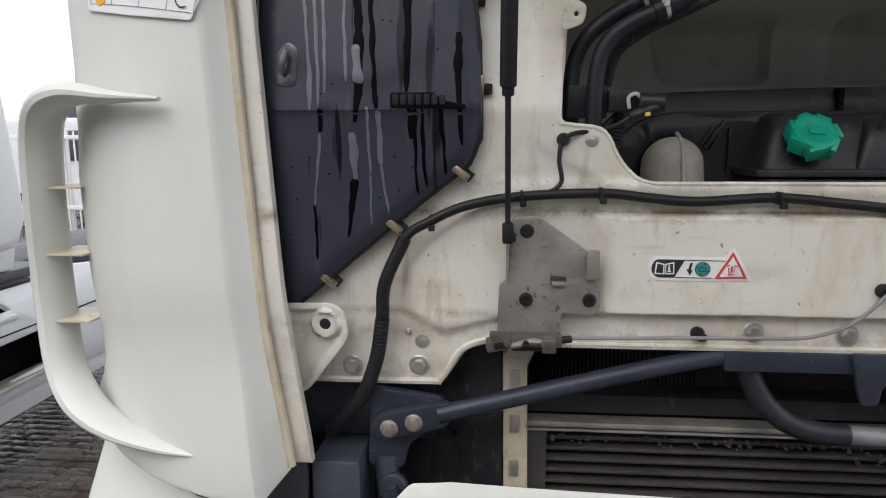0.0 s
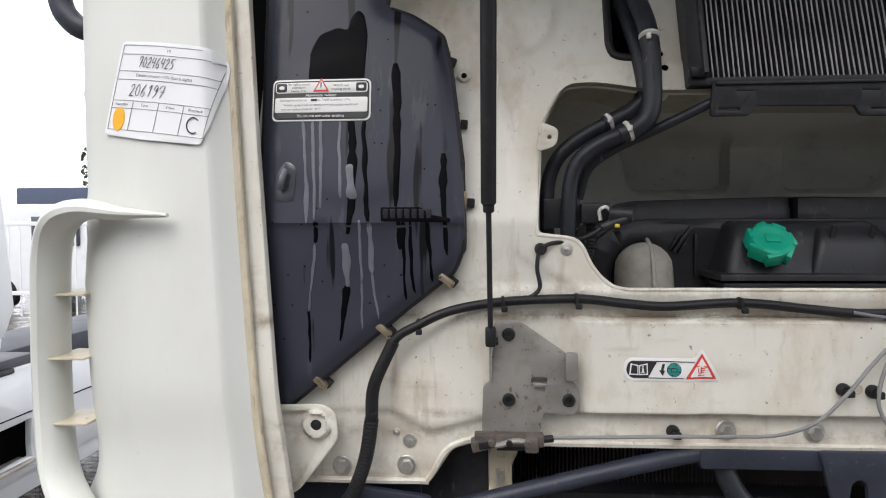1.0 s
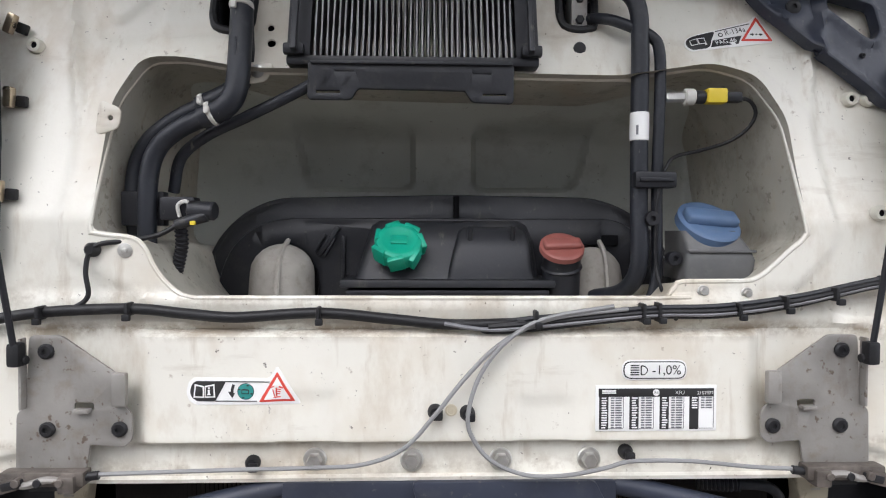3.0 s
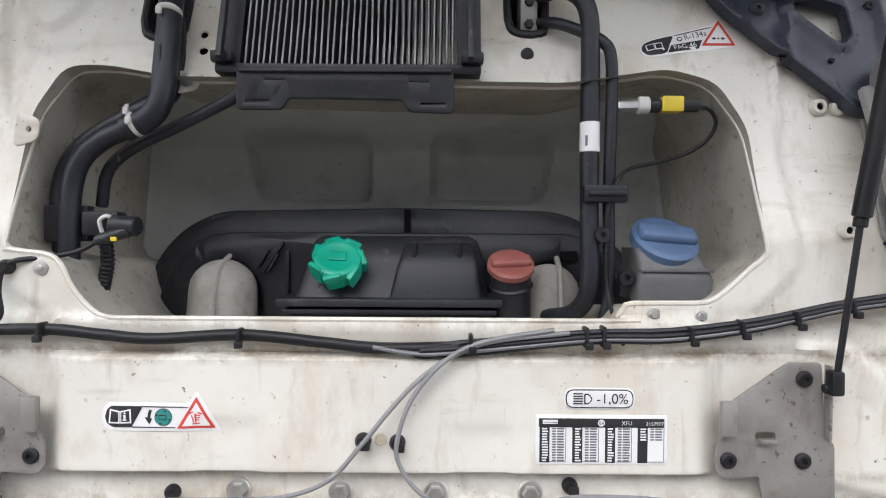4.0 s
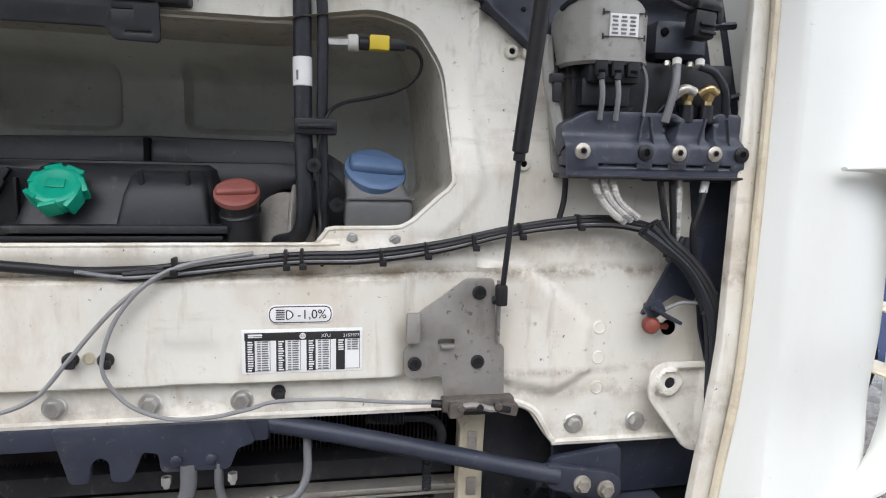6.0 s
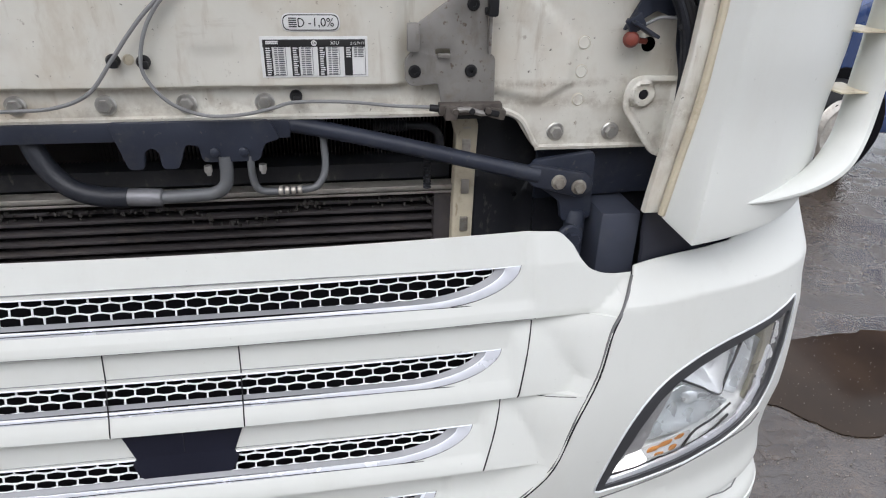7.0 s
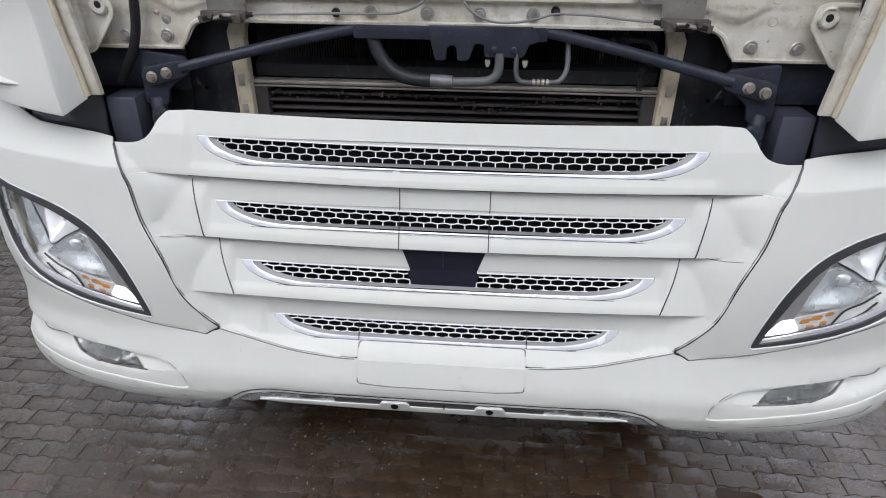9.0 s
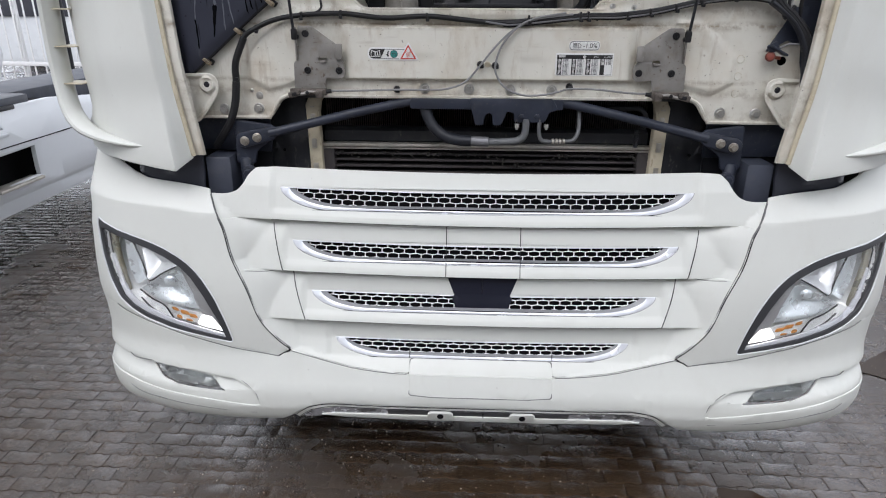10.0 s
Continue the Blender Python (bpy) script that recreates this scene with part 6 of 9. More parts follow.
for x in (0.036, 0.104):
    part("post", rod((x, 0.158, 1.664), (x, 0.146, 1.692), 0.0045), DUSTY, tank)
    part("post_foot", box((x, 0.156, 1.663), (0.020, 0.010, 0.006), 0.002), DUSTY, tank)
cap(tank, (-0.078, 0.150, 1.650), (0.05, -0.72, 0.62), 0.041, 0.030, GREEN, "bright green ribbed coolant filler cap", False)
neck = thing("filler_neck", (0.182, 0.15, 1.6), "black plastic oil filler neck", "filler neck")
part("neck_tube", rod((0.184, 0.165, 1.55), (0.182, 0.145, 1.650), 0.030, 20), BLACK, neck)
part("neck_collar", rod((0.183, 0.152, 1.622), (0.182, 0.148, 1.632), 0.033, 20), BLACK, neck)
cap(neck, (0.180, 0.140, 1.652), (0.0, -0.55, 0.75), 0.035, 0.012, RED, "faded red oil filler cap with a grip bar", True)
HGREYD = surf("worn_dark_plastic", (0.10, 0.10, 0.10), 0.5, var=0.2, scale=14, bump=0.1, dirt=(0.2, 0.19, 0.17), amount=0.4)
wash = thing("washer_neck", (0.42, 0.08, 1.6), "dusty dark washer filler neck bracket", "filler neck")
part("neck_block", loft([rounded_loop(0.345, 0.446, 0.055, 0.15, 1.612, 0.008), rounded_loop(0.346, 0.449, 0.052, 0.15, 1.642, 0.008), rounded_loop(0.348, 0.444, 0.056, 0.15, 1.657, 0.008), rounded_loop(0.346, 0.430, 0.07, 0.15, 1.685, 0.012)]), HGREYD, wash)
part("neck_lip", box((0.398, 0.090, 1.655), (0.100, 0.080, 0.004), 0.0015), HGREYD, wash)
part("neck_foot", box((0.397, 0.10, 1.585), (0.085, 0.08, 0.06), 0.006), BLACK, wash)
cap(wash, (0.392, 0.098, 1.688), (0.12, -0.60, 0.74), 0.048, 0.018, BLUE, "dusty blue washer filler cap with a grip bar", True)

# air-conditioning pipes and sensor
ac = thing("coolant_pipe", (0.284, 0.09, 1.6), "thick dark metal air-conditioning pipe with a white label", "pipe", "air-conditioning pipes")
part("pipe", tube([(0.20, 0.175, 2.055), (0.232, 0.115, 2.056), (0.262, 0.095, 2.046), (0.280, 0.088, 2.018), (0.284, 0.086, 1.96), (0.284, 0.086, 1.84), (0.285, 0.086, 1.72), (0.286, 0.088, 1.63), (0.272, 0.12, 1.59), (0.24, 0.17, 1.575)], 0.0135, 14), HOSE, ac)
part("pipe_label", rod((0.2842, 0.0855, 1.818), (0.284, 0.0855, 1.862), 0.0142, 18), STICKER, ac, "white paper pipe label")
part("label_print", box((0.277, 0.0735, 1.834), (0.003, 0.002, 0.014), 0), WORNINK, ac)
thin = thing("liquid_pipe", (0.313, 0.09, 1.6), "thin dark metal air-conditioning pipe", "pipe", "air-conditioning pipes")
part("pipe", tube([(0.205, 0.165, 2.022), (0.235, 0.11, 2.008), (0.268, 0.092, 1.992), (0.300, 0.084, 1.974), (0.312, 0.082, 1.950), (0.314, 0.084, 1.88), (0.312, 0.086, 1.76), (0.314, 0.088, 1.66), (0.312, 0.09, 1.60), (0.30, 0.10, 1.56)], 0.0085, 12), HOSE, thin)
manifold = thing("pipe_manifold", (0.2, 0.15, 2.03), "grey alloy pipe block in a black slot", "pipe block")
part("block", box((0.203, 0.155, 2.035), (0.026, 0.05, 0.07), 0.004), STEEL, manifold)
part("slot_seal", tube([(x, wall_y(x, z) - 0.001, z) for x, z in AC_SLOT[::2] + AC_SLOT[:1]], 0.006, 8, 3), RUBBER, manifold)
# Near-black box stands for the dark inside the pipe slot.
part("slot_depth_shade", box((0.20, 0.21, 2.07), (0.07, 0.02, 0.16), 0), DARK, manifold)
for z in (2.045, 2.012):
    part("nut", hexagon((0.203, 0.130, z), 0.007, 0.006), RUBBER, manifold)
clampp = thing("pipe_clamp", (0.30, 0.08, 1.76), "black plastic double pipe clamp", "clamp")
part("clamp_block", box((0.303, 0.078, 1.760), (0.062, 0.03, 0.024), 0.004), BLACK, clampp)
part("clamp_rib", box((0.303, 0.062, 1.760), (0.050, 0.006, 0.006), 0.002), BLACK, clampp)
for x, z in ((0.300, 1.703), (0.334, 1.644)):
    k = thing("pipe_grommet", (x, 0.08, z), "round black pipe grommet with a hole", "grommet", "pipe grommets")
    part("ring", turned([(0.0105, 0), (0.0115, 0.004), (0.0105, 0.016), (0.004, 0.016), (0.004, 0.010)], (x, 0.082, z), (0, -1, 0), 16), BLACK, k)
    part("stem", rod((x - 0.012, 0.084, z), (x, 0.078, z), 0.005), BLACK, k)
sensor = thing("pressure_sensor", (0.37, 0.085, 1.884), "pressure switch with white hex and yellow connector", "sensor")
part("hex_nut", rod((0.322, 0.084, 1.884), (0.352, 0.084, 1.885), 0.0085, 6), ZINC, sensor)
part("white_collar", rod((0.350, 0.084, 1.885), (0.366, 0.084, 1.885), 0.0125, 16), LIGHTGREY, sensor)
part("grey_body", rod((0.366, 0.084, 1.885), (0.382, 0.084, 1.885), 0.010, 14), DUSTY, sensor)
part("yellow_lock", box((0.397, 0.082, 1.886), (0.030, 0.020, 0.022), 0.003), YELLOW, sensor, "yellow locking clip")
part("plug", box((0.424, 0.084, 1.885), (0.026, 0.016, 0.016), 0.004), BLACK, sensor)
part("lead", tube([(0.430, 0.084, 1.885), (0.452, 0.086, 1.880), (0.463, 0.09, 1.862), (0.455, 0.10, 1.840), (0.43, 0.11, 1.822), (0.385, 0.105, 1.808), (0.345, 0.095, 1.798), (0.322, 0.075, 1.780), (0.308, 0.070, 1.74), (0.306, 0.072, 1.69), (0.309, 0.072, 1.62), (0.313, 0.03, 1.575), (0.312, 0.006, 1.562)], 0.0028, 8), RUBBER, sensor)

# heater hoses
hoses = (("heater_hose", 0.0165, ((-0.318, 0.14, 2.11), (-0.304, 0.085, 2.02), (-0.302, 0.062, 1.93), (-0.306, 0.056, 1.882), (-0.322, 0.056, 1.858), (-0.355, 0.058, 1.842))),
         ("heater_hose", 0.0135, ((-0.345, 0.058, 1.846), (-0.385, 0.062, 1.829), (-0.418, 0.066, 1.803), (-0.433, 0.068, 1.765), (-0.437, 0.068, 1.70), (-0.436, 0.072, 1.64), (-0.425, 0.09, 1.585), (-0.41, 0.13, 1.55))),
         ("heater_hose", 0.0150, ((-0.33, 0.18, 2.10), (-0.312, 0.12, 2.0), (-0.306, 0.10, 1.92), (-0.325, 0.098, 1.890), (-0.372, 0.098, 1.866))),
         ("heater_hose", 0.0125, ((-0.365, 0.098, 1.869), (-0.41, 0.10, 1.846), (-0.447, 0.10, 1.815), (-0.466, 0.10, 1.775), (-0.470, 0.10, 1.72), (-0.465, 0.11, 1.64), (-0.45, 0.14, 1.55))),
         ("drain_hose", 0.0085, ((-0.195, 0.075, 1.900), (-0.24, 0.082, 1.878), (-0.30, 0.088, 1.850), (-0.36, 0.092, 1.822), (-0.40, 0.10, 1.79), (-0.415, 0.11, 1.74))))
for name, r, pts in hoses:
    h = thing(name, pts[-1], "dusty black rubber hose running into the bay", "hose", "bay hoses")
    part("hose", tube(pts, r, 14), HOSE, h)
for a, b, r in (((-0.336, 0.057, 1.851), (-0.345, 0.0575, 1.847), 0.0178), ((-0.360, 0.098, 1.872), (-0.369, 0.098, 1.868), 0.0162), ((-0.303, 0.075, 2.004), (-0.303, 0.078, 2.012), 0.0178)):
    c = thing("hose_clamp", a, "white-grey hose clamp band", "clamp", "hose clamps")
    part("band", rod(a, b, r, 20), LIGHTGREY, c)
    part("ear", box((a[0] - 0.006, a[1] - r, a[2]), (0.008, 0.006, 0.01), 0.002), LIGHTGREY, c)
print_bar = thing("hose_print", (-0.30, 0.04, 1.93), "faded print on a hose", "print")
part("bar", box((-0.3035, 0.0465, 1.93), (0.003, 0.002, 0.05), 0), HOSE, print_bar)
valve = thing("heater_valve", (-0.41, 0.08, 1.71), "black heater valve with a plugged cable", "valve")
part("mount_plate", box((-0.447, 0.085, 1.714), (0.062, 0.02, 0.05), 0.003), BLACK, valve)
part("valve_body", box((-0.392, 0.075, 1.714), (0.05, 0.03, 0.034), 0.005), BLACK, valve)
part("pale_lock", tube([(-0.386, 0.056, 1.702), (-0.388, 0.054, 1.718), (-0.378, 0.054, 1.724), (-0.370, 0.056, 1.718)], 0.003, 6), LIGHTGREY, valve)
part("plug", rod((-0.372, 0.056, 1.712), (-0.334, 0.050, 1.710), 0.0135, 14), DUSTY, valve)
part("plug_tail", rod((-0.345, 0.048, 1.704), (-0.388, 0.044, 1.690), 0.009, 12, 0.007), DUSTY, valve)
part("yellow_dot", box((-0.362, 0.040, 1.693), (0.008, 0.004, 0.006), 0.001), YELLOW, valve)
part("lead", tube([(-0.384, 0.044, 1.691), (-0.41, 0.038, 1.676), (-0.445, 0.025, 1.668), (-0.475, 0.012, 1.664), (-0.490, 0.010, 1.652), (-0.494, 0.008, 1.625), (-0.490, 0.006, 1.595), (-0.505, 0.004, 1.580), (-0.53, 0.004, 1.575)], 0.0035, 8), RUBBER, valve)
part("conduit", tube([(-0.397, 0.085, 1.70), (-0.396, 0.09, 1.66), (-0.408, 0.10, 1.62), (-0.415, 0.11, 1.59)], 0.009, 10, 7, 0.1), BLACK, valve)
part("red_band", rod((-0.412, 0.104, 1.612), (-0.414, 0.107, 1.604), 0.0105, 12), REDINK, valve)
tie = thing("lead_holder", (-0.487, 0.01, 1.655), "black push-in cable holder", "cable clip", "cable clips")
part("holder", turned([(0.010, 0), (0.010, 0.008), (0.006, 0.014)], on_wall(-0.488, 1.656), (0, -1, 0), 14), RUBBER, tie)

# cabin air filter above the bay
filt = thing("cabin_air_filter", (-0.05, 0.1, 1.92), "cabin air filter with dirty grey pleats in a black frame", "air filter")
FX0, FX1 = -0.238, 0.130


def filt_y(z):
    return 0.072 + (z - 1.93) * 0.30


for x0, x1 in ((FX0, -0.205), (0.097, FX1)):
    bm = loft([[(x0, filt_y(z) + d, z), (x1, filt_y(z) + d, z), (x1, filt_y(z) + 0.06, z), (x0, filt_y(z) + 0.06, z)] for z, d in ((1.935, 0.004), (1.942, 0), (2.28, 0))])
    part("frame_side", bm, BLACK, filt)
part("frame_bottom", box((-0.054, 0.098, 1.930), (0.368, 0.06, 0.014), 0.004), BLACK, filt)
part("frame_groove", box((-0.222, 0.079, 2.06), (0.008, 0.012, 0.26), 0.002, (-17, 0, 0)), DUSTY, filt)
part("frame_groove", box((0.114, 0.079, 2.06), (0.008, 0.012, 0.26), 0.002, (-17, 0, 0)), DUSTY, filt)
bm = bmesh.new()
count = 34
edge = []
for k in range(count * 2 + 1):
    x = -0.203 + 0.298 * k / (count * 2)
    d = 0.003 if k % 2 else 0.045
    rowv = []
    for j in range(8):
        z = 1.938 + 0.34 * j / 7
        w = 0.0016 * noise.noise((k // 2 * 7.3, z * 9, 1))
        rowv.append(bm.verts.new((x + w, filt_y(z) + d, z)))
    edge.append(rowv)
ridges = [[v.co.copy() for v in rowv] for rowv in edge]
for a, b in zip(edge, edge[1:]):
    for j in range(7):
        bm.faces.new((a[j], b[j], b[j + 1], a[j + 1]))
# Folds near-black under pale ridges: the shade between pleats is in the colour.
part("pleats", bm, surf("dark_fold_paper", (0.05, 0.05, 0.052), 0.9, var=0.3, scale=30, bump=0.2), filt, "paper pleats, dark colour standing for the shade between them", 20)
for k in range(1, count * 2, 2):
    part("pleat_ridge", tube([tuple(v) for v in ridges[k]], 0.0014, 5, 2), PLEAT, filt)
for x in (-0.226, 0.118):
    part("corner_catch", box((x, 0.066, 1.944), (0.030, 0.016, 0.016), 0.004), BLACK, filt)
hold = thing("filter_bracket", (-0.06, 0.07, 1.88), "dusty black slotted plastic filter bracket", "bracket")
HB = rnd([(-0.203, 1.924), (-0.205, 1.874), (-0.145, 1.874), (-0.135, 1.890), (0.022, 1.888), (0.032, 1.872), (0.090, 1.870), (0.090, 1.922)], 0.005)
part("bracket_plate", sheet(HB, lambda x, z: (x, 0.064 - 0.004 * ease(1.895, 1.905, z), z), [rnd(rect(-0.196, 1.880, -0.158, 1.887), 0.003), rnd(rect(0.045, 1.878, 0.082, 1.884), 0.003), rnd(rect(-0.168, 1.910, -0.138, 1.914), 0.001), rnd(rect(0.03, 1.908, 0.06, 1.912), 0.001)], thick=0.006, r=0.002, step=0.03), DUSTY, hold)
part("bracket_lip", box((-0.056, 0.070, 1.924), (0.29, 0.03, 0.005), 0.002), DUSTY, hold)
part("hose_seal", tube([(x, wall_y(x, z) - 0.001, z) for x, z in HOSE_SLOT[::2] + HOSE_SLOT[:1]], 0.007, 8, 3), RUBBER, hold)
# Near-black boxes stand for the dark inside the hose slot and wall holes.
part("slot_depth_shade", box((-0.33, 0.215, 2.08), (0.08, 0.02, 0.17), 0), DARK, hold)
part("hole_depth_shade", join(box((0.2, 0.14, 1.962), (0.04, 0.01, 0.04), 0), box((-0.27, 0.14, 1.98), (0.04, 0.01, 0.07), 0), box((0.865, 0.06, 1.452), (0.06, 0.01, 0.06), 0)), DARK, front)
hb = thing("hole_plug", on_wall(0.198, 1.962), "round black rubber plug in the cab wall", "plug")
part("plug", turned([(0.0095, 0), (0.0095, 0.002), (0.006, 0.003)], on_wall(0.198, 1.962), (0, -1, 0), 16), RUBBER, hb)

# ---- wiring on the wall ----
loom = thing("wiring_loom", (-0.1, 0, 1.56), "black taped wiring loom clipped along the cab wall", "wiring loom")
LOOM = [(-0.86, 0.03, 1.175), (-0.82, 0.004, 1.222), (-0.792, -0.004, 1.262), (-0.772, -0.004, 1.318), (-0.762, -0.004, 1.381), (-0.757, -0.006, 1.437), (-0.725, -0.006, 1.508), (-0.685, -0.006, 1.535), (-0.631, 0.0, 1.558), (-0.549, 0.004, 1.572), (-0.433, 0.004, 1.577), (-0.36, 0.006, 1.570), (-0.292, 0.006, 1.565), (-0.18, 0.006, 1.571), (-0.078, 0.006, 1.562), (0.0, 0.006, 1.555), (0.10, 0.006, 1.557)]
part("loom_sleeve", tube(LOOM, 0.0075, 12), RUBBER, loom)
part("conduit", tube(LOOM[:5], 0.0118, 12, 7, 0.03, 0.006), RUBBER, loom)
part("tape_wrap", tube(LOOM[4:7], 0.0105, 12), RUBBER, loom)
for k, (dz, dy, m, r) in enumerate(((0.006, 0.0, DUSTY, 0.0038), (-0.003, -0.006, WORNGREY, 0.0030), (-0.006, 0.002, RUBBER, 0.0042), (0.001, -0.006, RUBBER, 0.0036))):
    pts = [(-0.06 + 0.05 * k, 0.006 + dy, 1.558 + dz * 0.4), (0.05, 0.004 + dy, 1.552 + dz), (0.12, 0.004 + dy, 1.557 + dz * 1.2), (0.27, 0.0 + dy, 1.572 + dz), (0.37, 0.002 + dy, 1.574 + dz * 1.1), (0.48, 0.004 + dy, 1.588 + dz), (0.595, 0.004 + dy, 1.613 + dz * 0.8), (0.70, 0.002 + dy, 1.626 + dz), (0.775, 0.0 + dy, 1.623 + dz), (0.835, -0.004 + dy, 1.602 + dz), (0.90, -0.008 + dy, 1.545 + dz), (0.945, -0.005 + dy, 1.48 + dz)]
    part("cable", tube(pts, r, 8), m, loom)
for x, z, big in ((-0.549, 1.572, 0), (-0.433, 1.577, 0), (-0.18, 1.571, 0), (0.115, 1.566, 0), (0.262, 1.572, 1), (0.284, 1.573, 1), (0.395, 1.577, 0), (0.46, 1.586, 0), (0.53, 1.598, 0), (0.60, 1.614, 0), (0.69, 1.628, 0), (-0.685, 1.535, 0), (-0.757, 1.40, 0)):
    c = thing("cable_tie", on_wall(x, z), "black plastic cable tie round the loom", "cable tie", "cable ties")
    part("strap", box((x, -0.001, z), (0.0055, 0.022, 0.027 if big else 0.019), 0.003), RUBBER, c)
    part("tie_head", box((x + 0.002, -0.014, z - 0.010), (0.010, 0.008, 0.009), 0.002), RUBBER, c)
rel1 = thing("release_cable", (-0.05, 0, 1.36), "thin grey release cable looped between grommets", "cable", "release cables")
GREYC = surf("grey_cable_sleeve", (0.22, 0.22, 0.22), 0.5, var=0.15, bump=0.05)
part("cable", tube([(-0.472, -0.010, 1.357), (-0.38, -0.006, 1.358), (-0.275, -0.010, 1.362), (-0.19, -0.006, 1.362), (-0.12, -0.006, 1.366), (-0.065, -0.008, 1.388), (-0.022, -0.014, 1.436), (0.012, -0.012, 1.478), (0.05, -0.010, 1.518), (0.09, -0.008, 1.546), (0.14, -0.008, 1.566), (0.24, -0.008, 1.578)], 0.0031, 8), GREYC, rel1)
rel2 = thing("release_cable", (0.2, 0, 1.36), "thin grey release cable looped between grommets", "cable", "release cables")
part("cable", tube([(0.22, -0.010, 1.582), (0.13, -0.010, 1.566), (0.08, -0.012, 1.540), (0.04, -0.012, 1.492), (0.022, -0.014, 1.436), (0.030, -0.010, 1.400), (0.058, -0.008, 1.368), (0.105, -0.008, 1.350), (0.16, -0.008, 1.350), (0.21, -0.010, 1.360), (0.248, -0.012, 1.370), (0.33, -0.008, 1.368), (0.41, -0.008, 1.360), (0.472, -0.010, 1.357)], 0.0031, 8), GREYC, rel2)
for x, z in ((-0.022, 1.436), (0.022, 1.434), (-0.275, 1.360), (0.248, 1.372)):
    g = thing("cable_grommet", on_wall(x, z), "black push-in cable grommet", "cable clip", "cable clips")
    part("button", turned([(0.0105, 0), (0.0105, 0.006), (0.007, 0.012)], on_wall(x, z), (0, -1, 0), 16), RUBBER, g)
    part("hook", box((x + 0.003, wall_y(x, z) - 0.015, z - 0.003), (0.014, 0.008, 0.012), 0.003), RUBBER, g)
hole = thing("empty_hole_ring", on_wall(0.0, 1.437), "empty fixing hole with a pale rim", "fixing hole")
part("rim", turned([(0.0085, 0), (0.0085, 0.0012), (0.0062, 0.0015), (0.0055, 0.0006)], on_wall(0.0, 1.437), (0, -1, 0), 16), EDGE, hole)

# ---- heater unit in the other corner ----
unit = thing("air_supply_unit", (0.8, 0, 1.69), "dark plastic air unit with motor, vent grid and hoses", "air unit")
HGREY = surf("dusty_grey_plastic", (0.27, 0.265, 0.245), 0.6, var=0.18, scale=12, bump=0.15, dirt=(0.11, 0.095, 0.08), amount=0.65, layers=((70, 0.62, 0.70, 0.5, (0.09, 0.08, 0.07), (1, 1, 1)),))
part("back_board", sheet(rnd([(0.655, 1.70), (0.80, 1.70), (0.80, 2.30), (0.690, 2.30), (0.660, 1.95)], 0.01), lambda x, z: (x, wall_y(x, z) - 0.012 - 0.006 * ease(0.006, 0, abs(x - 0.69 - (z - 1.95) * 0.55)), z), thick=0.006, r=0.003, step=0.02), HGREY, unit)
part("dark_housing", sheet(rnd([(0.80, 1.69), (1.0, 1.69), (1.0, 2.30), (0.80, 2.30)], 0.006), lambda x, z: (x, wall_y(x, z) - 0.008 - 0.012 * ease(0.01, 0, abs(z - 1.93)) + 0.03 * ease(0.945, 0.955, x), z), thick=0.006, r=0.002, step=0.02), FRAME, unit)
# Dark sheet laid on the wall, standing for the unlit gap beside the deflector.
part("side_gap_shade", sheet([(0.885, 1.70), (1.0, 1.70), (1.0, 1.33), (0.945, 1.36), (0.918, 1.45)], lambda x, z: (x, wall_y(x, z) - 0.004, z), thick=0.004, r=0.002, step=0.03), FRAME, unit)
# Black block added between motor and tray to stand for the shade there.
part("motor_gap_shade", box((0.80, 0.012, 1.815), (0.26, 0.03, 0.10), 0.006), BLACK, unit)
for (x0, z0), (x1, z1) in (((0.935, 2.15), (0.985, 2.06)), ((0.945, 2.03), (0.945, 1.97)), ((0.885, 1.935), (0.985, 1.945)), ((0.90, 1.80), (0.985, 1.83)), ((0.885, 1.92), (0.885, 1.80))):
    part("housing_rib", tube([(x0, wall_y(x0, z0) - 0.022, z0), (x1, wall_y(x1, z1) - 0.022, z1)], 0.006, 6), FRAME, unit)
part("rounded_lip", tube([(0.690, 0.0, 1.70), (0.662, 0.0, 1.735), (0.648, 0.004, 1.79), (0.642, 0.02, 1.85), (0.648, 0.05, 1.90)], 0.010, 8), HGREY, unit)


def vent_y(z):
    return 0.066 + (z - 1.992) * 0.28


SLOTS = [(0.8185 + 0.0205 * i, z0, z1) for i in range(6) for z0, z1 in ((2.001, 2.042), (2.049, 2.093), (2.100, 2.143))]
part("vent_frame", sheet(rect(0.811, 1.990, 0.948, 2.153), lambda x, z: (x, vent_y(z), z), [rect(x, z0, x + 0.0145, z1) for x, z0, z1 in SLOTS], thick=0.012, r=0.0012, step=0.2), HGREY, unit, "pale grey vent grid")
part("vent_back", box((0.88, 0.135, 2.075), (0.13, 0.02, 0.17), 0), DARK, unit)
for x, z0, z1 in SLOTS[::3]:
    part("vent_slat", box((x + 0.004, vent_y(z0) + 0.012, (z0 + z1) / 2), (0.003, 0.014, z1 - z0), 0.001), HGREY, unit)


def motor_loop(z, e, f):
    """Outline of the motor housing: flat front with chamfered corners."""
    return [(x, y, z) for x, y in rnd([(0.656 + e, 0.06), (0.656 + e, -0.012 + f), (0.682 + e * 0.6, -0.045 + f), (0.756 - e * 0.6, -0.045 + f), (0.780 - e, -0.012 + f), (0.780 - e, 0.06)], 0.008, 4)]


